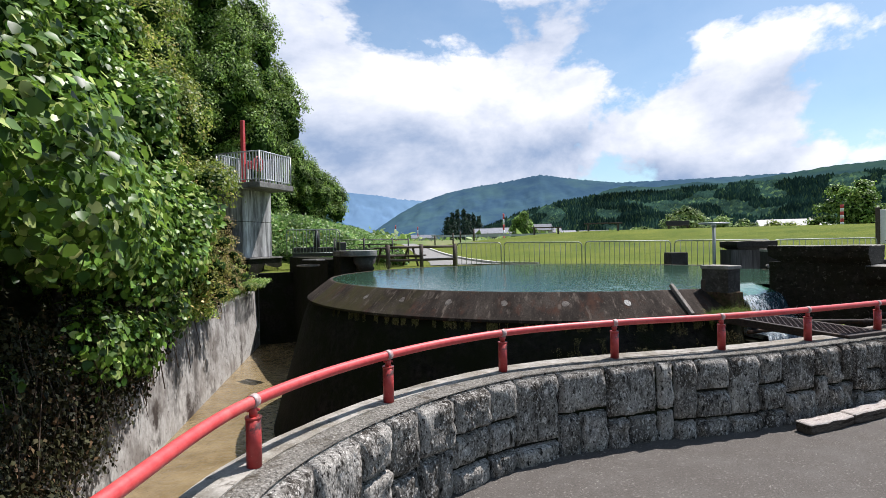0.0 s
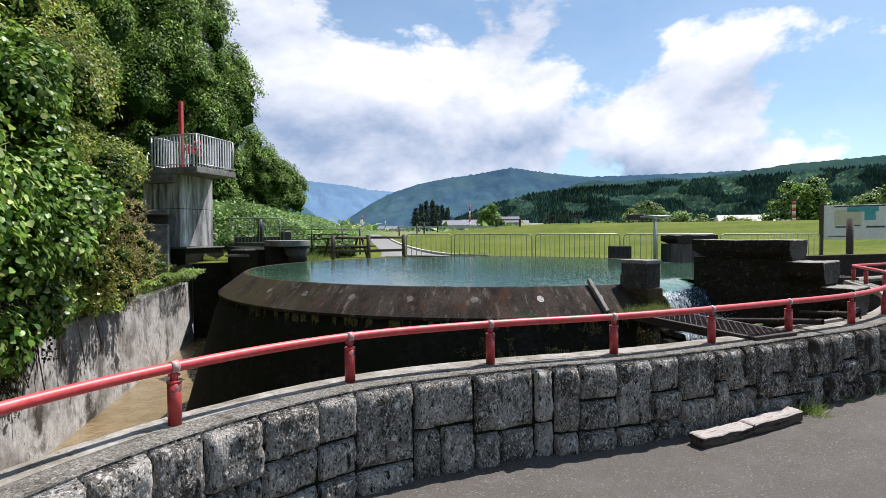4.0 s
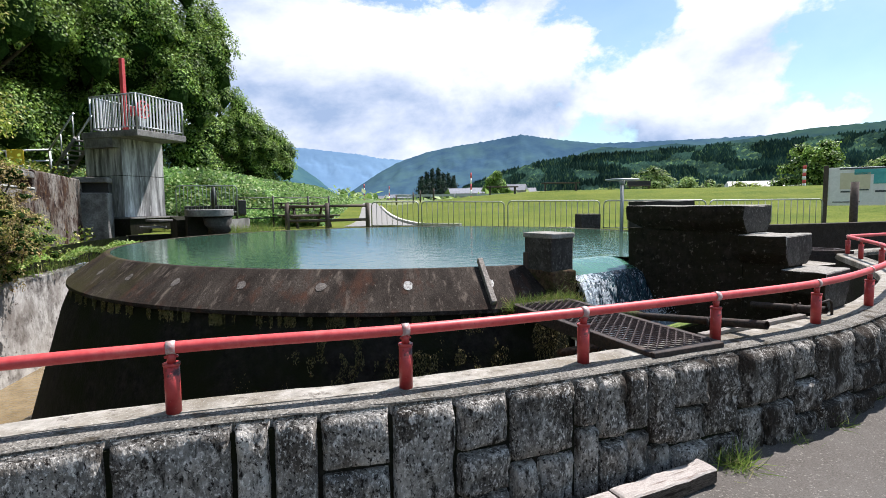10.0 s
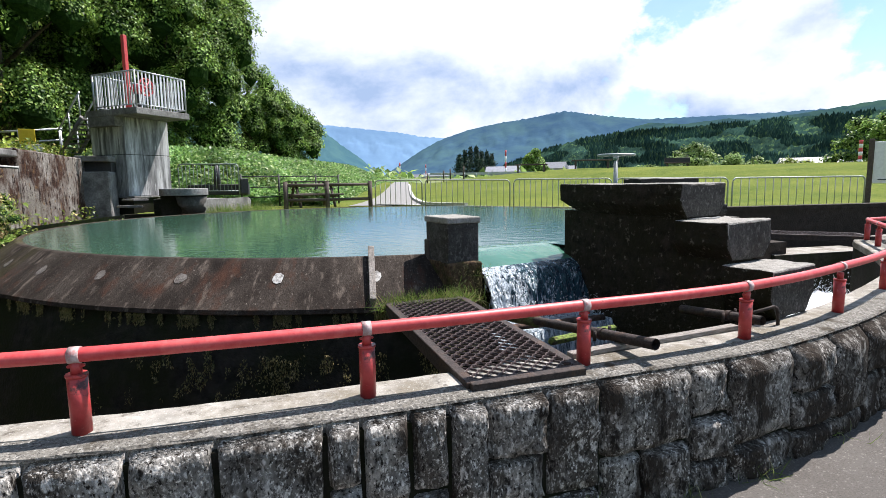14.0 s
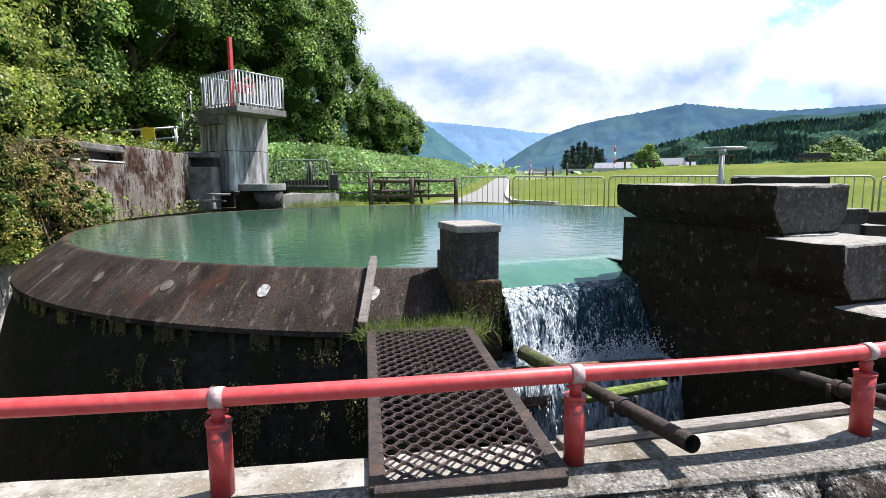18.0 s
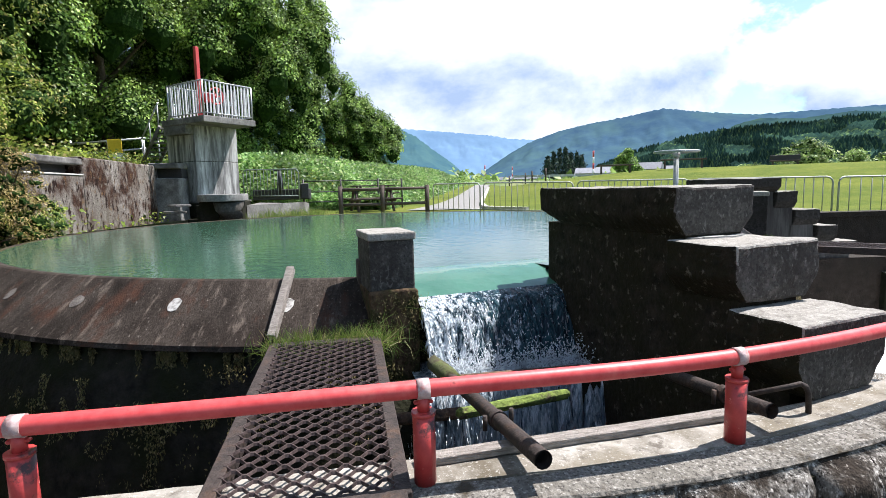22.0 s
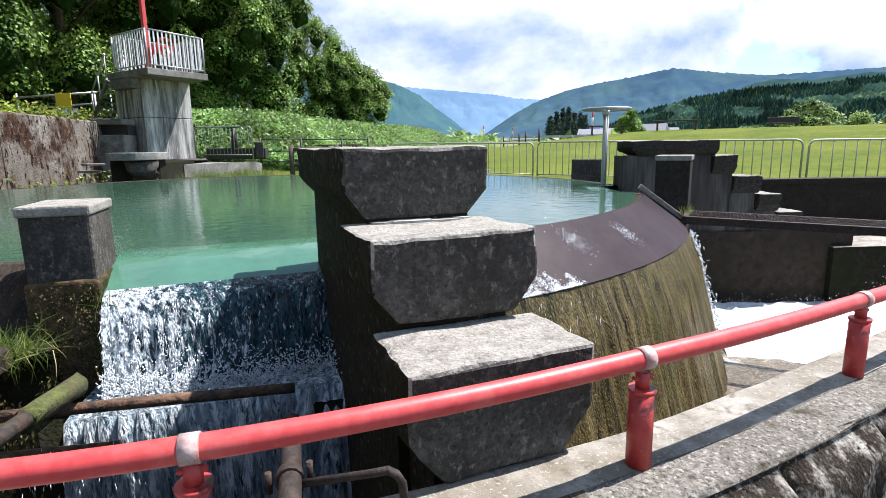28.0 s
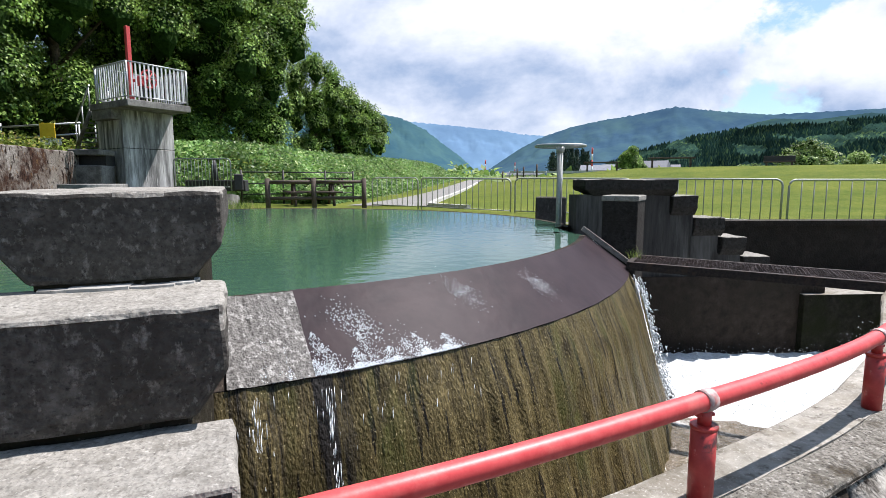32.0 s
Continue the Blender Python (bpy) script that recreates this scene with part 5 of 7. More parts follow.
M_LOWLEAF = leaf_mat("creeper_leaf", (0.07, 0.15, 0.02), (0.22, 0.34, 0.07), (0.42, 0.44, 0.16), 0.5, 0.35)
M_BLADE = leaf_mat("grass_blade", (0.05, 0.10, 0.016), (0.16, 0.235, 0.05), (0.36, 0.33, 0.15), 0.5, 0.4)
grow("pool_edge_grass", [(4.3 + 0.35 * i, 13.4 + 0.45 * math.sin(i * 1.7) + 0.12 * i, 0.55) for i in range(9)] + [(4.0 + 0.17 * i, 15.2 + 0.28 * i, 0.6) for i in range(9)], 2400, 0.3, 8, "long bright grass at the far edge of the pool", 0.22, M_BLADE)
grow("ledge_grass", [(LW[0][0] + 0.2725 * (y + 0.9) - 0.45 - 0.3 * (i % 3), y, 0.1 + 0.05 * (i % 3)) for i, y in enumerate(np.linspace(9.5, 18.0, 40))], 5200, 0.3, 9, "rough green grass on the ledge above the channel", 0.2, M_BLADE)

rl = np.random.default_rng(77)
ly = np.concatenate([rl.uniform(9.3, 17.6, 9000), rl.uniform(15.2, 17.7, 4500)])
lx = LW[0][0] + 0.2725 * (ly + 0.9) + np.concatenate([rl.uniform(-1.1, 0.12, 9000), rl.uniform(-1.0, 0.45, 4500)])
lz = 0.36 + 0.05 * np.sin(ly * 2.3 + lx * 3.1) + rl.random(13500) * 0.09
lnorm = rl.normal(size=(13500, 3)) * 0.5 + np.array((0.2, -0.4, 1.0))
tagged(leaves("ledge_creeper", np.stack([lx, ly, lz], 1), lnorm, 0.055, M_LOWLEAF, None, "oval", 78, 0.4, 0.3), "low bright green creeper matting the ledge by the pool", "creeper", kind="stuff")
by = rl.uniform(9.3, 11.3, 420)
bx = LW[0][0] + 0.2725 * (by + 0.9) + rl.normal(size=420) * 0.16 - 0.12
bnorm = rl.normal(size=(420, 3)) * 0.5 + np.array((0.4, -0.7, 0.8))
tagged(leaves("broadleaf_weeds", np.stack([bx, by, 0.36 + rl.random(420) * 0.42], 1), bnorm, 0.13, M_LOWLEAF, None, "oval", 79, 0.4, 0.2), "broad bright green weeds leaning over the channel wall", "weeds", kind="stuff")

# ---- details of the tank ----
def round_tank(m):
    """Lays a material's grain round the tank: along its rim, and up and down."""
    N, L = m.node_tree.nodes, m.node_tree.links
    tc = N.new("ShaderNodeTexCoord")
    sep, ang, com = N.new("ShaderNodeSeparateXYZ"), N.new("ShaderNodeMath"), N.new("ShaderNodeCombineXYZ")
    L.new(tc.outputs["Object"], sep.inputs[0])
    dx, dy, wide = N.new("ShaderNodeMath"), N.new("ShaderNodeMath"), N.new("ShaderNodeMath")
    for n, key, c in ((dx, "X", CX), (dy, "Y", CY)):
        n.operation = "SUBTRACT"
        n.inputs[1].default_value = c
        L.new(sep.outputs[key], n.inputs[0])
    ang.operation, wide.operation = "ARCTAN2", "MULTIPLY"
    L.new(dy.outputs[0], ang.inputs[0])
    L.new(dx.outputs[0], ang.inputs[1])
    L.new(ang.outputs[0], wide.inputs[0])
    wide.inputs[1].default_value = 4.7
    L.new(wide.outputs[0], com.inputs["X"])
    L.new(sep.outputs["Z"], com.inputs["Z"])
    for old in [n for n in N if n.type == "TEX_COORD" and n != tc]:
        for k in list(old.outputs["Object"].links):
            L.new(com.outputs[0], k.to_socket)


M_PATCH = mat("pale_mortar_patch", (0.30, 0.29, 0.27), (0.5, 0.49, 0.46), 60, 0.9, 0.3, (0.12, 0.11, 0.1), 25, 0.45, 0.15)
M_OLDPATCH = mat("old_mortar_patch", (0.07, 0.06, 0.05), (0.18, 0.16, 0.14), 60, 0.9, 0.4, (0.04, 0.03, 0.025), 25, 0.45, 0.15)
M_FILM = mat("wet_weir_face", (0.020, 0.0135, 0.017), (0.034, 0.022, 0.025), 6, 0.5, 0.03, (0.038, 0.026, 0.03), 2.0, 0.4, 0.3, bump_scale=12, spec=0.09)
M_WETMOSS = mat("wet_olive_moss_wall", (0.045, 0.035, 0.012), (0.20, 0.155, 0.065), 60, 0.5, 1.0, (0.07, 0.055, 0.018), 2.2, 0.45, 0.25, bump_scale=55, stretch=(1.4, 1.4, 0.8), spec=0.25)
speckle(M_WETMOSS, (0.022, 0.016, 0.009), 3.2, 0.40, 0.14, (2.2, 2.2, 0.16))
speckle(M_WETMOSS, (0.010, 0.008, 0.005), 9, 0.42, 0.04, (2.4, 2.4, 0.2))
speckle(M_WETMOSS, (0.055, 0.065, 0.014), 2.4, 0.36, 0.2, (1.6, 1.6, 0.5))
speckle(M_WETMOSS, (0.04, 0.030, 0.012), 11, 0.43, 0.16, (1.2, 1.2, 0.55))
speckle(M_WETMOSS, (0.36, 0.30, 0.16), 80, 0.38, 0.08)
speckle(M_WETMOSS, (0.012, 0.010, 0.008), 3.4, 0.33, 0.10, (2.6, 2.6, 0.10), (-5.5, 0.22))
round_tank(M_WETMOSS)
speckle(M_SLOPE, (0.014, 0.011, 0.009), 3.2, 0.40, 0.2, (1.3, 1.3, 0.9))
speckle(M_SLOPE, (0.13, 0.105, 0.085), 9.0, 0.37, 0.14, (1.3, 1.3, 0.8))
speckle(M_SLOPE, (0.045, 0.040, 0.017), 1.6, 0.34, 0.2, (1, 1, 1), (-12.0, 0.10))
round_tank(M_SLOPE)
M_MOSS = leaf_mat("straw_moss", (0.05, 0.05, 0.015), (0.16, 0.14, 0.05), (0.25, 0.2, 0.1), 0.8, 0.2)
M_MOSSG = mat("green_moss", (0.035, 0.045, 0.010), (0.10, 0.12, 0.028), 40, 0.95, 0.6, (0.05, 0.035, 0.02), 9, 0.45, 0.2, bump_scale=60)


M_BAND = mat("wet_rough_band", (0.06, 0.055, 0.05), (0.2, 0.19, 0.175), 40, 0.7, 0.5, (0.33, 0.32, 0.3), 20, 0.42, 0.1, bump_scale=60, stretch=(1.5, 1.5, 0.7))


def on_slope(a, q, lift=0.004):
    """A point on the sloping face: bearing a, q from 0 (rim) to 1 (lip)."""
    return polar(RIM + 0.01 + (LIP - RIM - 0.01) * q + lift * 0.6, a, RIM_Z - 0.006 + (LIP_Z - RIM_Z + 0.006) * q + lift * 0.8)


rg5 = random.Random(4)
for a in [-104.6, -113.5, -122.8, -132.2, -141.6, -151, -160.5, -75.0, -66, -57, -48, -39]:
    bm = bm_new()
    n = 9
    c = on_slope(a, 0.42)
    ring = []
    for k in range(n):
        t = 2 * math.pi * k / n
        rr = 0.045 * rg5.uniform(0.75, 1.15)
        ring.append(bm.verts.new(on_slope(a + math.degrees(rr * math.cos(t) / 4.4), 0.42 + rr * 1.25 * math.sin(t) / 0.5)))
    bm.faces.new(ring)
    bmesh.ops.recalc_face_normals(bm, faces=bm.faces[:])
    part("mortar_patch", bm, M_PATCH if a in (-113.5, -104.6, -66, -57) else M_OLDPATCH, tank, "round mortar patch")

# the running sector: wet dark face and streaming moss below
def wet_ring(prof, a0, a1, step, amp, seed):
    bm = ring_strip(prof, a0, a1, step)
    for v in bm.verts:
        v.co += noise.noise_vector(v.co * 7 + Vector((seed, 0, 0))) * amp
    return bm


prof = [(RIM + 0.004, RIM_Z + 0.008)] + [(RIM + 0.012 + (LIP - RIM) * q, RIM_Z + 0.004 + (LIP_Z - RIM_Z) * q) for q in (0.2, 0.4, 0.6, 0.8, 1.0)]
part("running_film", wet_ring(prof, -74.0, B_POST - 3.2, 0.7, 0.0025, 1), M_FILM, tank, "thin water film over dark purple-brown weir face", True)
prof = [(LIP + 0.008 + 0.045 * min(q, 0.12) / 0.12 + (FOOT - LIP) * q, LIP_Z - 0.002 + (FOOT_Z - LIP_Z) * q) for q in (0, 0.03, 0.06, 0.09, 0.12, 0.15, 0.19, 0.23, 0.27, 0.31, 0.35, 0.4, 0.45, 0.5, 0.57, 0.65)]
moss_bm = wet_ring(prof, A_STEP + 0.4, B_POST - 3.0, 0.2, 0.004, 2)
for v in moss_bm.verts:
    # upright runnels worn by the water
    out = Vector((v.co.x - CX, v.co.y - CY, 0)).normalized()
    s, dn = math.atan2(out.y, out.x) * 4.8, min(1.0, (LIP_Z - v.co.z) * 8 + 0.1)
    v.co += out * dn * (0.022 * noise.noise(Vector((s * 7, v.co.z * 0.7, 3))) + 0.014 * noise.noise(Vector((s * 19, v.co.z * 1.6, 7))))
part("streaming_moss", moss_bm, M_WETMOSS, tank, "brown-green moss streaming with water", True)
bm = ring_strip([(RIM + 0.016 + (LIP - RIM) * q, RIM_Z + 0.006 + (LIP_Z - RIM_Z) * q) for q in (0, 0.25, 0.5, 0.75, 1.0)], -78.2, -73.9, 0.3)
for v in bm.verts:
    v.co += noise.noise_vector(v.co * 30) * 0.007
part("rough_band", bm, M_BAND, tank, "rough grey band at the weir's end")

# falling water: strands and drops
M_WHITEW = bpy.data.materials.new("white_water")
M_WHITEW.use_nodes = True
wb = M_WHITEW.node_tree.nodes["Principled BSDF"]
wb.inputs["Base Color"].default_value = (0.68, 0.74, 0.78, 1)
wb.inputs["Roughness"].default_value = 0.25
wb.inputs["Subsurface Weight"].default_value = 0.0
M_SHEET = mat("falling_water_sheet", (0.010, 0.030, 0.042), (0.03, 0.085, 0.105), 7, 0.12, 0.5, (0.6, 0.68, 0.74), 5.5, 0.36, 0.08, bump_scale=14, stretch=(4, 4, 0.9), spec=0.35)
speckle(M_SHEET, (0.5, 0.58, 0.64), 14, 0.40, 0.06, (3.5, 3.5, 0.6))
speckle(M_SHEET, (0.012, 0.02, 0.035), 6, 0.42, 0.1, (4, 4, 0.5))
speckle(M_SHEET, (0.62, 0.69, 0.73), 9, 0.41, 0.1, (4, 4, 0.7), (6.4, 0.38))
speckle(M_SHEET, (0.02, 0.035, 0.05), 11, 0.40, 0.08, (5, 5, 0.7))
M_SHEETW = mat("white_broken_water", (0.10, 0.15, 0.19), (0.42, 0.5, 0.55), 12, 0.3, 0.5, (0.72, 0.77, 0.8), 6, 0.45, 0.1, bump_scale=16, stretch=(4, 4, 0.8), spec=0.35)
speckle(M_SHEETW, (0.03, 0.05, 0.07), 9, 0.41, 0.08, (4, 4, 0.7))
M_GREENW = mat("smooth_green_water", (0.045, 0.125, 0.085), (0.065, 0.165, 0.115), 3, 0.06, 0.06, bump_scale=8)


def strands(name, fn, n, seed, wid, length, parent, material, label):
    """n short slivers of broken water; fn(rg) gives a start point and a direction."""
    rg = np.random.default_rng(seed)
    bm = bm_new()
    for _ in range(n):
        p, d = fn(rg)
        p, d = Vector(p), Vector(d).normalized()
        w, l = wid * rg.uniform(0.5, 1.6), length * rg.uniform(0.4, 1.5)
        s = d.cross(Vector((0.3, 1, 0.2))).normalized()
        f = s.cross(d)
        a, b = p, p + d * l
        mid = p + d * l * 0.4
        vs = [bm.verts.new(c) for c in (a, mid + s * w, mid - s * w * 0.5 + f * w * 0.8, mid - s * w * 0.5 - f * w * 0.8, b)]
        for i, j in ((1, 2), (2, 3), (3, 1)):
            bm.faces.new((vs[0], vs[i], vs[j]))
            bm.faces.new((vs[4], vs[j], vs[i]))
    bmesh.ops.recalc_face_normals(bm, faces=bm.faces[:])
    ob = part(name, bm, material, parent, label, True)
    return tagged(ob, kind="stuff")


def waterfall(name, el, er, z_top, z_mid, out, label, seed, sheet, tongue=0.5):
    """A sheet over a notch from el to er (plan), falling to z_mid, out metres forward."""
    w = thing(name, label, "waterfall")
    el, er = Vector((*el, z_top)), Vector((*er, z_top))
    ac = (er - el).normalized()
    fw = Vector((ac.y, -ac.x, 0))
    n = 72
    bm = bm_new()
    rows = []
    # the water runs level out of the pool, then bends over a crest and down to the sill
    for j in range(-1, 13):
        q = max(0.0, j / 12)
        drop = max(0.0, (q - 0.3) / 0.7) ** 1.35
        back = tongue * (1 - q) + (0.3 if j < 0 else 0.0)
        rows.append([bm.verts.new(el.lerp(er, i / n) - fw * back + Vector((0, 0, (RIM_Z - 0.004 - z_top) * (1 - drop) - (0.02 if j < 0 else 0.0)))) for i in range(n + 1)])
    for a, b in zip(rows, rows[1:]):
        for i in range(n):
            bm.faces.new((a[i], a[i + 1], b[i + 1], b[i]))
    bmesh.ops.recalc_face_normals(bm, faces=bm.faces[:])
    part("smooth_tongue", bm, M_GREENW, w, "smooth green water bending over the sill", True)
    bm = bm_new()
    rows = []
    for j in range(16):
        q = j / 15
        row = []
        for i in range(n + 1):
            p = el.lerp(er, i / n) + fw * (0.02 * min(1.0, q * 8) + out * q ** 0.6) + Vector((0, 0, (z_mid - z_top) * q))
            k = noise.noise(Vector((i * 0.55, q * 1.6, seed))) * 0.035 + noise.noise(Vector((i * 1.7, q * 4, seed + 9))) * 0.018
            row.append(bm.verts.new(p + fw * k * min(1, q * 4)))
        rows.append(row)
    for a, b in zip(rows, rows[1:]):
        for i in range(n):
            bm.faces.new((a[i], a[i + 1], b[i + 1], b[i]))
    bmesh.ops.recalc_face_normals(bm, faces=bm.faces[:])
    part("falling_sheet", bm, sheet, w, "broken sheet of white and dark falling water", True)

    def drop(rg):
        while True:
            i, q = rg.random() ** 1.4, rg.random()
            k = noise.noise(Vector((i * 22, q * 2.4, seed))) + 0.5 * noise.noise(Vector((i * 50, q * 8, seed + 5))) + 0.35 * (q - 0.6)
            if k > 0.05 + 0.5 * smooth01(i, 0.25, 0.6):
                break
        p = el.lerp(er, i) + fw * (0.03 + out * q ** 0.6 + rg.normal() * 0.02) + Vector((0, 0, (z_mid - z_top) * q))
        return p, (fw * 0.15 + Vector((0, 0, -1)) + Vector(rg.normal(size=3)) * 0.12)

    strands("falling_spray", drop, 2100, seed, 0.0019, 0.032, w, M_WHITEW, "white strands of falling water")

    def splash(rg):
        i = rg.random() ** 1.2
        p = el.lerp(er, i) + fw * (out + 0.03 + abs(rg.normal()) * 0.07) + Vector((0, 0, z_mid - z_top + abs(rg.normal()) * 0.07 - 0.03))
        return p, rg.normal(size=3) + np.array((0, 0, 0.7))

    strands("splash", splash, 3600, seed + 1, 0.0034, 0.015, w, M_WHITEW, "white splash")
    return w


fall = waterfall("small_waterfall", (5.95, 4.44), (7.05, 4.62), 0.765, 0.37, 0.2, "water pouring through the notch beside the post", 3, M_SHEET)
fall_b = waterfall("second_waterfall", polar(4.32, B_POST + 3, 0).xy, polar(4.32, B_STEP - 2.0, 0).xy, 0.765, -0.5, 0.4, "water pouring through the far notch", 5, M_SHEETW)

# lower drop below the beams
bm = bm_new()
rows = []
for j in range(5):
    rows.append([bm.verts.new((5.9 + 1.1 * i / 50, 4.5 - 0.09 * j + 0.13 * i / 50, 0.362 - 0.002 * j + 0.02 * noise.noise(Vector((i * 0.4, j * 0.9, 2.2))))) for i in range(51)])
for j in range(12):
    q = j / 11
    rows.append([bm.verts.new((5.9 + 1.1 * i / 50, 4.04 - 0.14 * q ** 0.6 + 0.05 * noise.noise(Vector((i * 0.6, q * 2, 4.4))) + 0.13 * i / 50, 0.35 - 0.95 * q)) for i in range(51)])
for a, b in zip(rows, rows[1:]):
    for i in range(50):
        bm.faces.new((a[i], a[i + 1], b[i + 1], b[i]))
bmesh.ops.recalc_face_normals(bm, faces=bm.faces[:])
part("lower_sheet", bm, M_SHEETW, fall, "lower sheet of tumbling water", True)


def low_drop(rg):
    return (5.8 + 1.0 * rg.random() ** 1.6, 3.95 + rg.normal() * 0.05, 0.3 - 0.8 * rg.random()), (rg.normal() * 0.1, -0.1, -1)


strands("falling_spray", low_drop, 700, 8, 0.0016, 0.05, fall, M_WHITEW, "white strands of falling water")
bm = bm_new()
prism(bm, [(5.98, 4.17), (7.05, 4.27), (7.05, 4.6), (5.98, 4.52)], 0.25, 0.325)
M_FROTH = mat("blue_white_froth", (0.4, 0.46, 0.5), (0.78, 0.82, 0.85), 16, 0.4, 0.5, (0.03, 0.045, 0.06), 6, 0.38, 0.12, bump_scale=30)
part("ledge_pool", bm, M_FROTH, fall, "frothing shallow pool on the ledge")

# beams and pipes over the drop
M_RUST = mat("orange_brown_rust", (0.06, 0.032, 0.02), (0.17, 0.095, 0.055), 30, 0.9, 0.5, (0.03, 0.022, 0.018), 8, 0.45, 0.15, bump_scale=40)
for z, y, x0, x1, r, m, nm, lb in ((0.43, 4.0, 5.5, 6.75, 0.022, M_RUST, "cross_pipe", "rusty brown pipe across the fall"), (0.27, 3.98, 5.45, 6.1, 0.03, M_RUST, "cross_pipe", "rusty brown pipe across the fall")):
    bm = tube(bm_new(), [(x0, y, z), ((x0 + x1) / 2, y + 0.01, z - 0.006), (x1, y + 0.03, z - 0.02)], r, 9)
    for v in bm.verts:
        v.co += noise.noise_vector(v.co * 40) * 0.006
    tagged(link(nm, bm, m, None, "", True), lb, "pipe")
M_BRIGHTMOSS = mat("bright_green_moss", (0.05, 0.075, 0.012), (0.2, 0.27, 0.05), 45, 0.95, 0.6, (0.05, 0.035, 0.02), 14, 0.42, 0.1, bump_scale=50)
bm = box(bm_new(), (6.2, 3.53, 0.48), (0.52, 0.05, 0.045), 8, 0.012)
bmesh.ops.subdivide_edges(bm, edges=bm.edges[:], cuts=3, use_grid_fill=True)
for v in bm.verts:
    v.co += noise.noise_vector(v.co * 30) * 0.010
tagged(link("mossy_beam", bm, M_BRIGHTMOSS), "green moss-covered beam below the fall", "beam")


def clamp_pipe(pts, r, label, at, mossy=False):
    p = thing("iron_pipe", label, "pipe", "pipes at the fall")
    bm = tube(bm_new(), pts, r, 14, False)
    tube(bm, pts, r * 0.8, 14, False)
    part("tube", bm, M_STEEL, p, "brown rusty tube", True)
    a, b = Vector(pts[0]), Vector(pts[-1])
    d = (b - a).normalized()
    c = a.lerp(b, at)
    part("collar", tube(bm_new(), [c - d * 0.014, c + d * 0.014], r * 1.25, 12), M_STEEL, p, "rusted clamp collar")
    part("bolt", tube(bm_new(), [c + Vector((0.045, 0, -0.02)), c + Vector((0.045, 0, 0.035))], 0.008, 6), M_STEEL, p)
    part("bolt", tube(bm_new(), [c + Vector((-0.045, 0, -0.03)), c + Vector((-0.045, 0, 0.02))], 0.008, 6), M_STEEL, p)
    if mossy:
        bm = tube(bm_new(), [a.lerp(b, q) for q in (0.72, 0.8, 0.9, 1.0)], r * 1.45, 12)
        for v in bm.verts:
            v.co += noise.noise_vector(v.co * 25) * 0.014
        part("moss_sleeve", bm, M_MOSSG, p, "green moss on the wet end", True)
    return p


clamp_pipe([(5.984, 2.735, 0.668), (5.975, 3.3, 0.60), (5.965, 4.05, 0.505)], 0.026, "rusty iron pipe lying over the coping towards the fall", 0.27, True)
clamp_pipe([(6.81, 2.85, 0.655), (6.80, 3.1, 0.634), (6.785, 3.36, 0.612)], 0.025, "short rusty iron pipe beside the steps", 0.38)
hb = thing("bent_rod", "bent dark steel rod handle on the coping", "rod")
part("rod", tube(bm_new(), [(6.82, 3.03, 0.63), (6.98, 2.955, 0.68), (7.01, 2.94, 0.692), (7.028, 2.937, 0.682), (7.04, 2.936, 0.66), (7.045, 2.936, 0.586)], 0.0095, 8), M_STEEL, hb, "", True)

# timbers on the coping
def plank(a, b, z, w, h, label, name="timber_plank", material=None, warp=0.004, group=""):
    a, b = Vector(a), Vector(b)
    d = b - a
    bm = box(bm_new(), ((a.x + b.x) / 2, (a.y + b.y) / 2, z + h / 2), (d.length, w, h), math.degrees(math.atan2(d.y, d.x)), min(w, h) * 0.1)
    bmesh.ops.subdivide_edges(bm, edges=[e for e in bm.edges if e.calc_length() > 0.1], cuts=7, use_grid_fill=True)
    for v in bm.verts:
        v.co += noise.noise_vector(v.co * 8) * warp
    return tagged(link(name, bm, material or M_WOOD), label, "plank", group)


plank((5.68, 2.945), (6.76, 2.975), COPE_Z + 0.003, 0.05, 0.024, "grey weathered timber strip along the coping edge")
M_SHADESIDE = mat("weathered_shaded_timber_side", (0.05, 0.038, 0.03), (0.20, 0.165, 0.135), 24, 0.92, 0.8, (0.035, 0.026, 0.02), 5, 0.44, 0.15, stretch=(1, 9, 9), spec=0.1)
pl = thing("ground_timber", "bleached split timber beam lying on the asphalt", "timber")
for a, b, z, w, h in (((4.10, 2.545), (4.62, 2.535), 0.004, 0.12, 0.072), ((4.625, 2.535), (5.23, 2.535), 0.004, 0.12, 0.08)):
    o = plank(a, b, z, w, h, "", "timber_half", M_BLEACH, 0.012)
    # tops bleached; sides weathered and coloured darker for the shade on them
    o.data.materials.append(M_SHADESIDE)
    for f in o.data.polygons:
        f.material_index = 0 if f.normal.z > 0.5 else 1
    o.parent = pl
    for k in ("label", "category"):
        if k in o:
            del o[k]

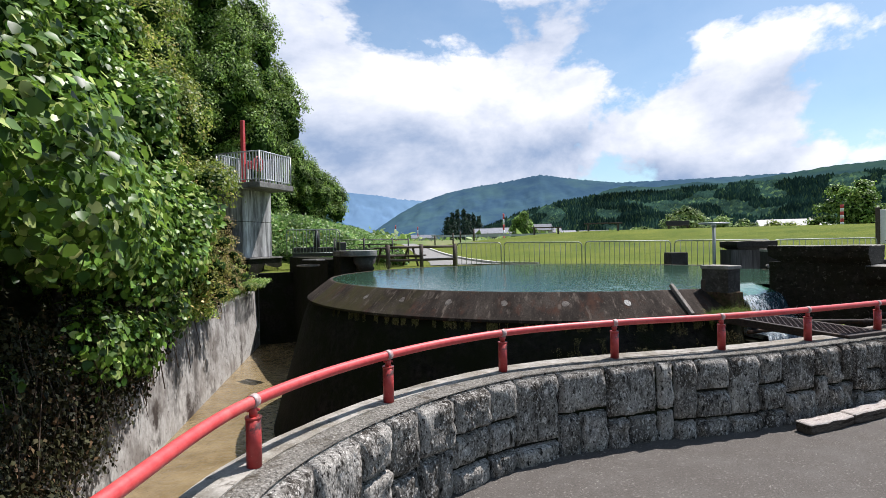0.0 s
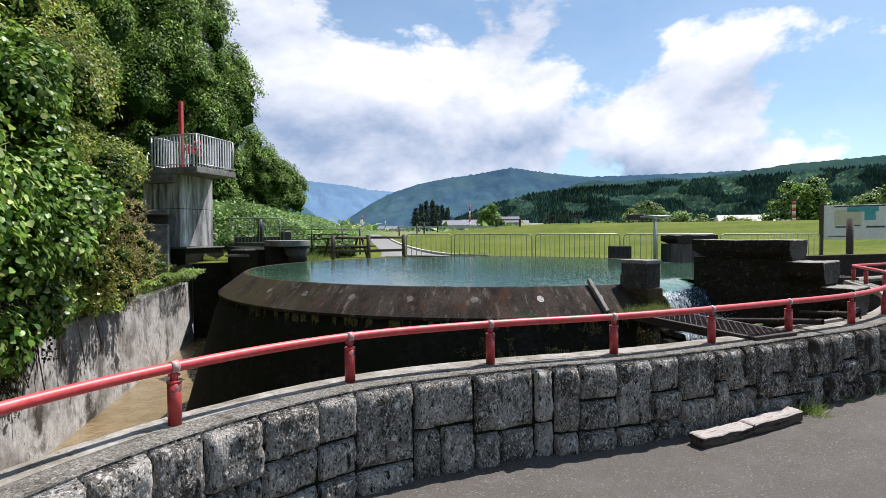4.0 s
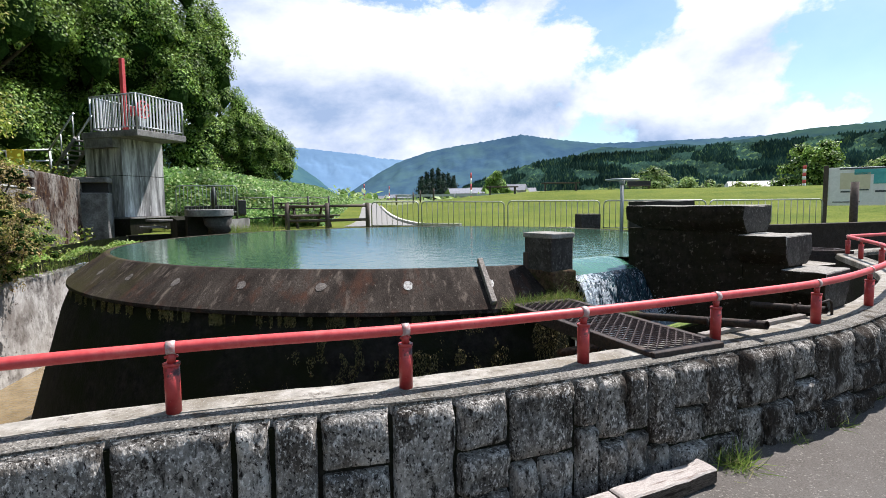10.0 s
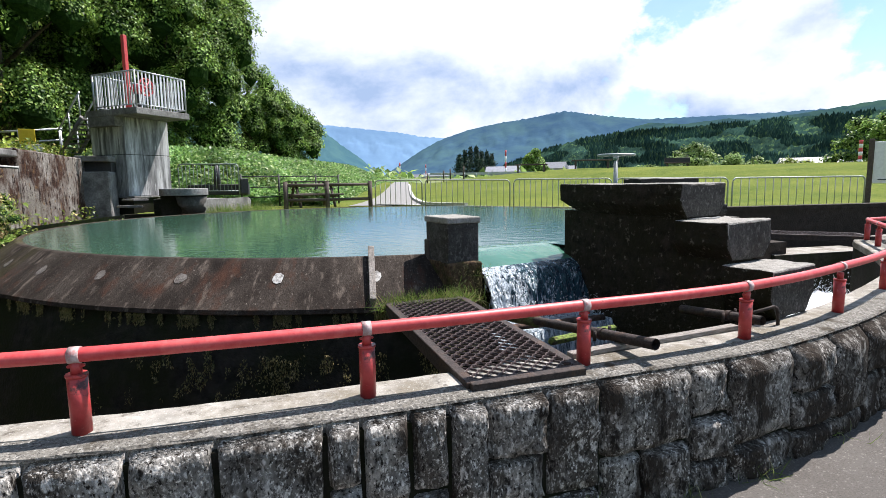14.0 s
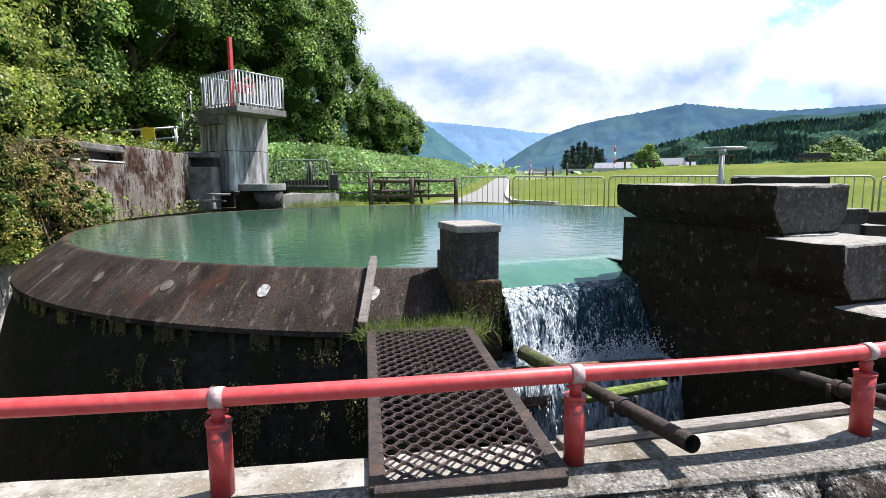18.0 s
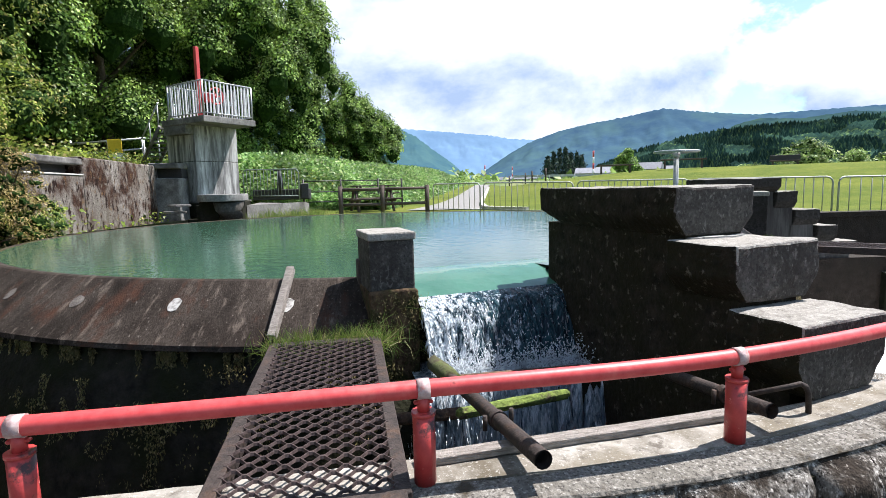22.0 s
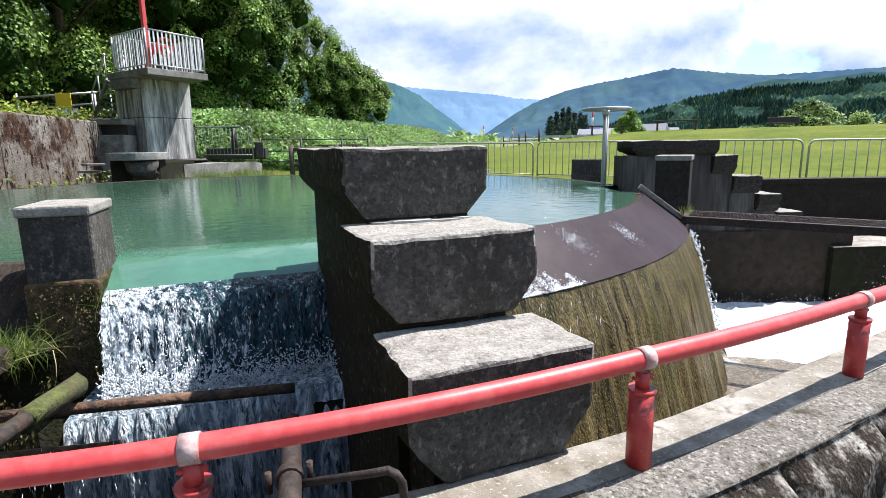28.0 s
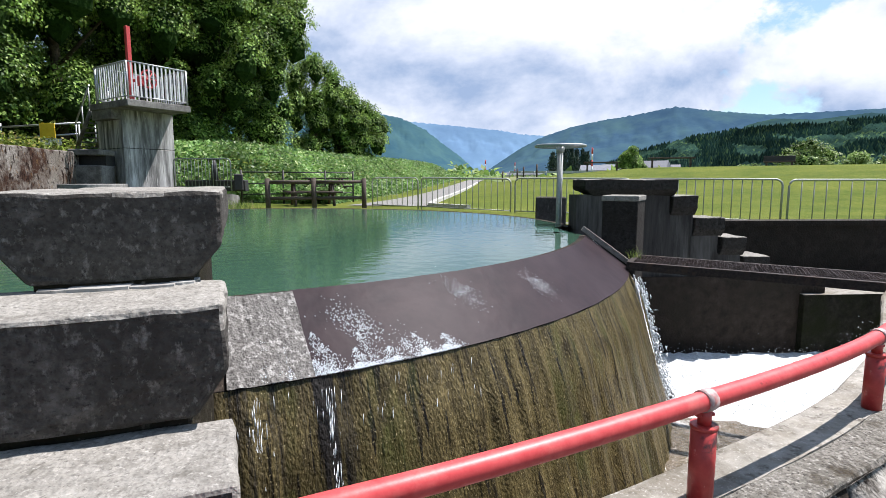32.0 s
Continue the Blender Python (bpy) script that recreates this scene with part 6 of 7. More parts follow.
# boards leaning on the slope at each post
for pts, lab in (((on_slope(-105.0, -0.14, 0.03), on_slope(-104.9, 0.92, 0.02)), "narrow weathered board lying up the weir slope"), ((on_slope(-27.9, -0.16, 0.05), on_slope(-27.4, 0.95, 0.05)), "narrow rusty board lying up the weir slope")):
    a, b = Vector(pts[0]), Vector(pts[1])
    d = (b - a).normalized()
    s = d.cross(Vector((0, 0, 1))).normalized()
    u = s.cross(d)
    bm = bm_new()
    m = Matrix((s.to_4d(), d.to_4d(), u.to_4d(), (0, 0, 0, 1))).transposed()
    m.translation = (a + b) / 2
    m[3][3] = 1
    for r in range(3):
        m[3][r] = 0
    box(bm, (0, 0, 0), (0.045, (b - a).length, 0.05), 0, 0.004, m)
    tagged(link("weir_board", bm, M_WOOD), lab, "board")
bm = box(bm_new(), (5.665, 4.70, 0.89), (0.05, 0.06, 0.16), 8, 0.006)
tagged(link("rim_stub", bm, M_DARKWOOD), "small dark wooden stub on the tank rim", "stub")

# ---- far division: post, stepped wall, walkway, valve ----
steps_b = thing("stepped_dividing_wall", "dark concrete dividing wall stepping down in five blocks", "wall")
M_FARCORE = streaks("streaked_dark_core", (0.018, 0.016, 0.014), (0.048, 0.044, 0.040), (0.10, 0.096, 0.088), (1.2, 1.2, 0.16))
M_FARBLK = mat("dark_wet_block_concrete", (0.020, 0.018, 0.016), (0.055, 0.051, 0.046), 30, 0.9, 0.5, (0.03, 0.027, 0.023), 3.0, 0.45, 0.25, bump_scale=50, spec=0.08)


def far_step(r0, r1, top, bot, width, neck, name, flare=False):
    p = polar(r1, B_STEP + 0.6, 0)
    m = pose(p.x, p.y, 0, 0, 0, B_STEP + 90 + 0.6)
    cap_block(name, r1 - r0, width, top, bot, neck, m, steps_b, flare, mats=(M_FARBLK, M_BLOCKTOP))


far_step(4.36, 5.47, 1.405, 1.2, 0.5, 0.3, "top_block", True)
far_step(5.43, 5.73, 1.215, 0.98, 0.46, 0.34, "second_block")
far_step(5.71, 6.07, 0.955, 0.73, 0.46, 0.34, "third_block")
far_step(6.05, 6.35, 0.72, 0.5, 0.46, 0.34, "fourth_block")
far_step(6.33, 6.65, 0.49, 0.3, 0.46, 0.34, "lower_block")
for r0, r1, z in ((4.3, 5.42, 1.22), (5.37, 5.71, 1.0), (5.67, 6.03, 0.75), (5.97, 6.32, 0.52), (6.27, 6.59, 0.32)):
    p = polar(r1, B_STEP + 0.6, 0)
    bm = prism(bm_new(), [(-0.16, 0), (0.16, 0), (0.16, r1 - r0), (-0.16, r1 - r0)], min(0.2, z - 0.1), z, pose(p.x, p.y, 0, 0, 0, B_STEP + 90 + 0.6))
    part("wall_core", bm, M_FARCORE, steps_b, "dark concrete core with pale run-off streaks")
p = polar(7.4, B_STEP + 0.6, 0)
bm = prism(bm_new(), [(-0.18, 0), (0.18, 0), (0.18, 3.1), (-0.18, 3.1)], -0.9, 0.24, pose(p.x, p.y, 0, 0, 0, B_STEP + 90 + 0.6))
part("wall_foot", bm, M_WETWALL, steps_b, "dark brown wet foot of the wall")
post_b = thing("weir_post", "broad dark concrete post beside the far notch", "post")
p = polar(4.66, -21.6, 0)
bm = prism(bm_new(), [(-0.17, -0.25), (0.17, -0.25), (0.17, 0.25), (-0.17, 0.25)], -0.9, 1.19, pose(p.x, p.y, 0, 0, 0, -21.6 - 18), 0.012)
part("shaft", bm, M_FARBLK, post_b)
bm = prism(bm_new(), [(-0.18, -0.255), (0.18, -0.255), (0.18, 0.255), (-0.18, 0.255)], 1.185, 1.24, pose(p.x, p.y, 0, 0, 0, -21.6 - 18), 0.01)
part("cap", bm, M_BLOCKTOP, post_b, "pale cap edge")
ga, gb = polar(4.72, -27.4, 0), polar(6.75, -31.0, 0)
grating("grating_walkway", ga.xy, gb.xy, 0.5, 0.655, 0.62, 9, "rusty expanded-metal walkway over the far channel")
bm = prism(bm_new(), [(13.3, 7.5), (15.6, 7.2), (15.7, 7.9), (13.4, 8.3)], -0.9, 0.02, None, 0.01)
bm.normal_update()
for f in bm.faces:
    f.material_index = int(f.normal.z > 0.8)
tagged(link("channel_ledge", bm, (M_DARKC, M_COPING)), "pale concrete ledge in the far channel", "ledge", kind="structure")

valve = thing("sluice_valve", "grey steel valve spindle with a flat handwheel", "valve")
vx, vy = 10.52, 8.45
part("spindle", tube(bm_new(), [(vx, vy, 0.4), (vx, vy, 1.76)], 0.036, 12), M_PIPE, valve)
part("spindle_cap", tube(bm_new(), [(vx, vy, 1.73), (vx, vy, 1.8)], 0.05, 12), M_PIPE, valve)
bm = bm_new()
tube(bm, [(vx + 0.3 * math.cos(k * math.pi / 16), vy + 0.3 * math.sin(k * math.pi / 16), 1.81) for k in range(33)], 0.017, 7, False)
wheel = part("handwheel", bm, M_GALV, valve, "flat steel handwheel", True)
for k in range(3):
    a = k * math.pi / 3 + 0.3
    part("spoke", tube(bm_new(), [(vx - 0.3 * math.cos(a), vy - 0.3 * math.sin(a), 1.81), (vx + 0.3 * math.cos(a), vy + 0.3 * math.sin(a), 1.81)], 0.014, 6), M_GALV, wheel)
block = thing("rim_block", "dark square concrete block at the tank rim", "block")
part("block_body", box(bm_new(), (11.08, 10.02, 0.93), (0.45, 0.38, 0.42), -20, 0.015), M_BLOCK, block)
part("block_base", box(bm_new(), (11.08, 10.02, 0.1), (0.3, 0.3, 1.3), -20, 0.01), M_DARKC, block)

# foam where the far fall lands
bm = bm_new()
rows = []
for j in range(34):
    rows.append([])
    for i in range(46):
        a, r = -31.5 + 23.5 * i / 45 + 1.6 * noise.noise(Vector((j * 0.22, 7.0, 0.0))) * (1 - i / 45), 5.15 + 3.2 * j / 33
        h = noise.fractal(Vector((i * 0.35, j * 0.35, 2.0)), 0.8, 2.0, 4) * 0.07
        edge = min(1.0, 4 * min(i / 45, 1 - i / 45, j / 33 + 0.2, 1 - j / 33))
        ridge = max(0.0, 1 - abs(j / 33 - 0.86) / 0.14) * 0.13 * (0.45 + noise.noise(Vector((i * 0.8, j * 0.3, 9.0))))
        rows[-1].append(bm.verts.new(polar(r, a, -0.765 + max(0, edge) * (0.085 + h) + max(0.0, ridge) * min(1.0, edge + 0.4))))
for a, b in zip(rows, rows[1:]):
    for i in range(45):
        bm.faces.new((a[i], a[i + 1], b[i + 1], b[i])).smooth = True
bmesh.ops.recalc_face_normals(bm, faces=bm.faces[:])
M_FOAMW = mat("bright_foam", (0.5, 0.54, 0.55), (0.84, 0.87, 0.88), 12, 0.6, 0.7, (0.40, 0.39, 0.35), 3.5, 0.33, 0.2, bump_scale=24)
foam = thing("churned_foam", "bright white foam below the far fall", "foam", kind="structure")
part("foam_sheet", bm, M_FOAMW, foam)


def foam_jet(rg):
    a, r = rg.uniform(-31, -12), rg.uniform(5.2, 8.0)
    return polar(r, a, -0.68 + abs(rg.normal()) * 0.07), rg.normal(size=3) + np.array((0, 0, 0.8))


def foam_back(rg):
    a = rg.uniform(-30, -11)
    return polar(7.9 + rg.normal() * 0.2, a, -0.66 + abs(rg.normal()) * 0.11 * (1 + math.sin(a * 1.9) * 0.7)), rg.normal(size=3) + np.array((0, 0, 1.0))


strands("foam_splash", foam_back, 1700, 37, 0.0055, 0.02, foam, M_WHITEW, "white drops thrown up at the foam's edge")
strands("foam_spray", foam_jet, 1500, 31, 0.0045, 0.016, foam, M_WHITEW, "white spray")


def edge_jet(rg):
    q = rg.random()
    p = polar(4.75 + 0.35 * q + rg.normal() * 0.03, -28.5 + rg.normal() * 0.8, 0.5 - 1.2 * q)
    return p, (0.3 + rg.normal() * 0.3, rg.normal() * 0.3, -1 + rg.normal() * 0.4)


strands("edge_jet", edge_jet, 700, 32, 0.008, 0.04, foam, M_WHITEW, "white jet at the edge of the weir")


def film_drop(rg):
    if rg.random() < 0.82:
        # tongues of broken water rising from the lip; white slivers stand for its glints
        k = int(rg.integers(0, 16))
        mid, tall = -76.0 + 0.72 * k + 0.4 * math.sin(k * 2.3), (0.28 + 0.22 * math.sin(k * 1.7 + 0.6)) * (1.2 - 0.05 * k)
        up = rg.random() ** 1.5
        a, q = mid - 0.9 * up * tall + rg.normal() * 0.5 * (1 - up) ** 0.7, 1.0 - tall * up
    else:
        k = int(rg.integers(0, 5))
        a, q = ((-71.0, 0.42), (-67.6, 0.85), (-70.2, 0.6), (-61.5, 0.32), (-53.0, 0.42))[k]
        s = rg.normal()
        a, q = a + s * 0.3 + rg.normal() * 0.55, q + s * 0.09 + rg.normal() * 0.08
    return on_slope(a, min(q, 1.0), 0.010), (rg.normal() * 0.5, -1, -0.75 + rg.normal() * 0.4)


strands("ripple_glint", film_drop, 6500, 33, 0.0026, 0.009, tank, M_WHITEW, "white slivers standing for glints on the weir's ripples")


def wall_run(rg):
    a = rg.choice([-79.2, -77.0, -73.4, -31.8, -31.4, -30.6, -30.2]) + rg.normal() * 0.14
    q = rg.random() * 0.5
    if rg.random() < 0.02:
        a, q = rg.uniform(-79, -64), rg.random() ** 2 * 0.13
    return polar(LIP + 0.062 + (FOOT - LIP) * q, a, LIP_Z - 0.02 + (FOOT_Z - LIP_Z) * q), (0, -0.1, -1)


strands("wall_trickle", wall_run, 1300, 34, 0.0015, 0.08, tank, M_WHITEW, "thin white trickles down the moss")

# moss fringe under the lip, grass on the walkway ends
rg = np.random.default_rng(6)
n = 20000
a = rg.uniform(-168, -99, n)
k = np.array([noise.noise(Vector((v * 0.35, 0, 5))) for v in a])
k2 = np.array([noise.noise(Vector((v * 0.61, 3, 5))) + 0.6 * noise.noise(Vector((v * 2.3, 8, 5))) for v in a])
keep = (k > -0.15) & (k2 > 0.0)
a, k = a[keep], k[keep]
q = np.abs(rg.normal(size=len(a))) * 0.055 * (0.5 + k[:len(a)])
P = np.array([polar(LIP - 0.02 + 0.12 * b, ang, LIP_Z - 0.035 - b * 1.6) for ang, b in zip(a, q)])
Nn = np.stack([np.cos(np.radians(a)), np.sin(np.radians(a)), np.zeros(len(a)) + 0.2], 1)
tagged(leaves("lip_moss", P, Nn, 0.02, M_MOSS, None, "lance", 6, 0.5, 1.5), "straw-brown moss hanging under the weir lip", "moss", kind="stuff")
for cx0, cz in ((5.35, 0.1), (4.7, -0.1), (4.0, 0.0)):
    n = 5200
    P = np.stack([cx0 + rg.normal(size=n) * 0.3, np.zeros(n), 0.38 - np.abs(rg.normal(size=n)) * 0.3 + cz], 1)
    P = P[np.array([noise.noise(Vector((p[0] * 4.3, cx0 * 7, p[2] * 3.1))) + 0.5 * noise.noise(Vector((p[0] * 13, cx0 * 3, p[2] * 6))) > 0.2 for p in P])]
    n = len(P)
    ang = np.degrees(np.arctan2(-np.sqrt(np.maximum(0.1, 4.72 ** 2 - (P[:, 0] - CX) ** 2)), P[:, 0] - CX))
    P = np.array([polar(LIP + 0.06 + (0.3 - z) * 0.24 + 0.03, b, z) for b, z in zip(ang, P[:, 2])])
    Nn = np.stack([np.cos(np.radians(ang)), np.sin(np.radians(ang)), np.zeros(n) + 0.3], 1)
    tagged(leaves("wall_moss", P, Nn, 0.018, M_MOSS, None, "lance", 7, 0.5, 1.5), "olive moss tufts on the dark tank wall", "moss", kind="stuff")
def post_moss(rg):
    return rg.uniform(5.70, 5.97, 1)[0], 4.37 - abs(rg.normal()) * 0.02, rg.uniform(0.05, 0.82)


pm = np.array([post_moss(rg) for _ in range(1500)])
nm = np.tile(np.array((0.1, -1.0, 0.3)), (len(pm), 1))
tagged(leaves("post_moss", pm, nm, 0.012, M_MOSS, None, "lance", 41, 0.5, 1.2), "brown and olive moss on the post's wet base", "moss", kind="stuff")
grow("post_weeds", [(5.98, 4.36, 0.72), (5.97, 4.34, 0.5), (5.72, 4.35, 0.66)], 60, 0.09, 43, "small green weeds sprouting from the post's base", 0.02, M_BLADE, -0.2)
grow("walkway_grass", [(5.2 + 0.045 * i, 4.2 + 0.02 * math.sin(i), 0.6) for i in range(13)], 1500, 0.10, 12, "bright grass tufts at the head of the walkway", 0.05, M_BLADE, -0.35)
grow("far_walkway_grass", [tuple(polar(4.72, -26.8, 0.64))], 60, 0.11, 13, "grass tuft at the far walkway", 0.04, M_BLADE)
for i, (x, y, sz, nn) in enumerate([(5.50, 2.56, 0.13, 240), (6.05, 2.62, 0.08, 80), (6.5, 2.61, 0.10, 90), (5.05, 2.63, 0.05, 20), (7.3, 2.72, 0.09, 30)]):
    grow("weed_tuft", [(x, y, 0.0)], nn, sz, 20 + i, "bright green weed tuft at the foot of the stone wall", 0.05, M_BLADE, -0.3)

yf = np.random.default_rng(61)
yp = np.stack([yf.normal(size=260) * 0.22 - 0.05, 11.6 + yf.normal(size=260) * 0.7, 0.35 + yf.random(260) * 0.22], 1)
M_YFLOWER = leaf_mat("pale_yellow_petal", (0.4, 0.33, 0.08), (0.62, 0.52, 0.2), (0.7, 0.62, 0.35), 0.6, 0.3)
tagged(leaves("yellow_weeds", yp, np.tile(np.array((0.0, -0.3, 1.0)), (260, 1)), 0.06, M_YFLOWER, None, "oval", 62, 0.5, 0.1), "pale yellow flowering weeds on the ledge by the pool", "weeds", kind="stuff")

# ---- notice board and post by the lawn ----
sign = thing("notice_board", "white notice board with a blue-green diagram on dark posts", "sign")
sl, sr = Vector((21.5, 10.75)), Vector((22.45, 8.9))
for p in (sl, sr):
    part("post", box(bm_new(), (p.x, p.y, 1.4), (0.13, 0.13, 2.1), 27, 0.01), M_DARKWOOD, sign)
mid, d = (sl + sr) / 2, (sr - sl)
rzs = math.degrees(math.atan2(d.y, d.x))
panel = part("panel", box(bm_new(), (mid.x, mid.y, 1.78), (d.length - 0.14, 0.05, 1.18), rzs, 0.006), M_WHITE, sign, "white panel")
nrm = Vector((d.y, -d.x)).normalized()
M_TEAL = mat("teal_ink", (0.05, 0.35, 0.36), (0.1, 0.45, 0.45), 9, 0.6, 0)
M_INK = mat("dark_ink", (0.04, 0.05, 0.06), (0.08, 0.09, 0.1), 9, 0.6, 0)
M_TANI = mat("sand_ink", (0.6, 0.55, 0.38), (0.68, 0.63, 0.46), 9, 0.6, 0)
for s, z, w, h, m in ((0.1, 2.22, 0.85, 0.16, M_TEAL), (0.3, 2.03, 0.3, 0.36, M_TEAL), (-0.3, 1.95, 0.75, 0.5, M_TANI), (0.0, 2.33, 1.4, 0.05, M_INK), (-0.45, 1.62, 0.4, 0.05, M_INK), (0.45, 1.62, 0.5, 0.06, M_INK), (-0.1, 1.67, 0.3, 0.04, M_INK), (-0.5, 1.3, 0.7, 0.03, M_INK)):
    c = mid + d.normalized() * s + nrm * 0.03
    part("printed_shape", box(bm_new(), (c.x, c.y, z), (w, 0.008, h), rzs), m, panel)
bm = tube(bm_new(), [(18.4, 8.4, 0.3), (18.4, 8.4, 1.83)], 0.09, 12)
tagged(link("log_post", bm, M_DARKWOOD, None, "", True), "round dark brown wooden post by the channel", "post")

# ---- distance ----
EYE0 = Vector((5.0, 1.5, 1.4))


def away(az, d, z=None):
    x, y = EYE0.x + d * math.sin(radians(az)), EYE0.y + d * math.cos(radians(az))
    return Vector((x, y, float(height(x, y)) if z is None else z))


def ridge(name, d0, d1, az0, az1, tops, material, label, n=300, rough=0.09, seed=3):
    """A range of hills; tops are (bearing, rise as seen from the yard)."""
    bm = bm_new()
    az = np.linspace(az0, az1, n)
    e = np.interp(az, [t[0] for t in tops], [t[1] for t in tops])
    grid = []
    m = 36
    for j in range(m):
        q = j / (m - 1)
        d = d0 + (d1 - d0) * q
        row = []
        for a, ee in zip(az, e):
            h = 1.4 + ee * d1
            k = noise.ridged_multi_fractal(Vector((a * 0.42, q * 2.5, seed)), 0.9, 2.1, 6, 1.0, 2.0) * 0.7 - 0.6
            z = -4 + (h + 4) * min(1.0, q ** 0.85) * (1 - 0.16 * math.sin(q * math.pi) * (0.5 + k)) + k * rough * h * (0.25 + 0.75 * (1 - q))
            if j == m - 1:
                z = h + (0.006 + rough * 0.13) * h * noise.fractal(Vector((a * 2.6, 7, seed)), 0.7, 2.0, 5)
            row.append(bm.verts.new((EYE0.x + d * math.sin(radians(a)), EYE0.y + d * math.cos(radians(a)), z)))
        grid.append(row)
    for a, b in zip(grid, grid[1:]):
        for i in range(n - 1):
            bm.faces.new((a[i], a[i + 1], b[i + 1], b[i])).smooth = True
    bmesh.ops.recalc_face_normals(bm, faces=bm.faces[:])
    return tagged(link(name, bm, material), label, "mountain", kind="structure")


# haze is painted in: the farther the range, the bluer and paler its colour
M_MTN_FAR = mat("far_mountain_haze_blue", (0.10, 0.175, 0.28), (0.125, 0.21, 0.32), 0.004, 1.0, 0, (0.15, 0.25, 0.36), 0.0012, 0.45, 0.3, spec=0.0)
M_MTN_MID = mat("mid_mountain_haze_blue", (0.036, 0.074, 0.120), (0.050, 0.098, 0.138), 0.012, 1.0, 0.6, (0.062, 0.118, 0.125), 0.003, 0.42, 0.25, bump_scale=0.02, spec=0.0)
M_MTN_LEFT = mat("left_hill_haze_blue", (0.035, 0.085, 0.115), (0.055, 0.115, 0.125), 0.014, 1.0, 0.5, bump_scale=0.02, spec=0.0)
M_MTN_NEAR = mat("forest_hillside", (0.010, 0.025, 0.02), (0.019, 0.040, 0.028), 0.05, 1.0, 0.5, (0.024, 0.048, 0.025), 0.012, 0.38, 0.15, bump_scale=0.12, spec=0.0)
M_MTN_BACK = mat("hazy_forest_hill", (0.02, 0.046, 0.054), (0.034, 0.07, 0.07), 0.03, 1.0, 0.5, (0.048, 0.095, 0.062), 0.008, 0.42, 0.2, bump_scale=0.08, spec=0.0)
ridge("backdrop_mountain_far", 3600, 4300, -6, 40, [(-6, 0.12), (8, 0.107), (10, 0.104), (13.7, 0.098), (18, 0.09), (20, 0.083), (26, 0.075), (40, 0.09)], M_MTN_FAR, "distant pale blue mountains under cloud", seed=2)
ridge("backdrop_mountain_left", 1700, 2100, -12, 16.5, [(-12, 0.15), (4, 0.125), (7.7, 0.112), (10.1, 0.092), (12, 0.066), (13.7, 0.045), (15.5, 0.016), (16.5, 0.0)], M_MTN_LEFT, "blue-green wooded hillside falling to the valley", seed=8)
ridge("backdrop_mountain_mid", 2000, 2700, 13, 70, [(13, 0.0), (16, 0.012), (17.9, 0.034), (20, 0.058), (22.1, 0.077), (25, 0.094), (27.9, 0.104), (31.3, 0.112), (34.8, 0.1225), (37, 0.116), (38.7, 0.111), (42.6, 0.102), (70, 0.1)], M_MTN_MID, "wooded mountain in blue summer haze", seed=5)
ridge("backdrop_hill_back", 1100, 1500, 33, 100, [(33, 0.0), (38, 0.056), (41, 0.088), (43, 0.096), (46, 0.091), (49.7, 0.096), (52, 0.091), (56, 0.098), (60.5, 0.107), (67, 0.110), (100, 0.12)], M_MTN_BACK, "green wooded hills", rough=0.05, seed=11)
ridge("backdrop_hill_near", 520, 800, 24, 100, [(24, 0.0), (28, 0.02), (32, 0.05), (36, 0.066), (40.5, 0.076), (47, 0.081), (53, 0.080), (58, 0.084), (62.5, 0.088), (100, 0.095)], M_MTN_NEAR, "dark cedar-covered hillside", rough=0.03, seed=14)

# cedar woods on the near hillside: one sheet of many small crowns
rg = np.random.default_rng(3)
V, F = [], []
for _ in range(24000):
    az, q = rg.uniform(27, 80), rg.random() ** 0.8
    e = np.interp(az, [24, 28, 32, 36, 40.5, 47, 62.5, 100], [0, 0.02, 0.048, 0.068, 0.079, 0.084, 0.092, 0.099])
    d = 520 + 280 * q
    z = -4 + (1.4 + e * 800 + 4) * q ** 0.85 * (1 - 0.1 * math.sin(q * math.pi)) - 3
    x, y = EYE0.x + d * math.sin(radians(az)), EYE0.y + d * math.cos(radians(az))
    h, r = rg.uniform(5, 9.5), rg.uniform(2.6, 5.0)
    conifer = noise.noise(Vector((az * 0.35, q * 4, 1))) > -0.1
    b = len(V)
    if conifer:
        V += [(x + r * 0.85 * math.cos(k * 1.2566 + az), y + r * 0.85 * math.sin(k * 1.2566 + az), z + 1) for k in range(5)] + [(x, y, z + h * 1.1)]
        F += [(b + k, b + (k + 1) % 5, b + 5) for k in range(5)]
    else:
        V += [(x + r * 1.3 * math.cos(k * 1.2566 + az), y + r * 1.3 * math.sin(k * 1.2566 + az), z + h * 0.35) for k in range(5)] + [(x + 0.4 * r, y, z + h * 0.8), (x, y, z - 1)]
        F += [(b + k, b + (k + 1) % 5, b + 5) for k in range(5)] + [(b + (k + 1) % 5, b + k, b + 6) for k in range(5)]
me = bpy.data.meshes.new("far_woods")
me.from_pydata(V, [], F)
# dark tone kept a little blue to stand for haze
M_WOODS = leaf_mat("far_woods_leaf", (0.018, 0.042, 0.036), (0.032, 0.066, 0.044), (0.075, 0.125, 0.055), 0.95, 0.0, 0.02, 0.0)
me.materials.append(M_WOODS)
tagged(new("far_woods", me), "dark cedar and broadleaf woods on the hillside", "woods", kind="stuff")


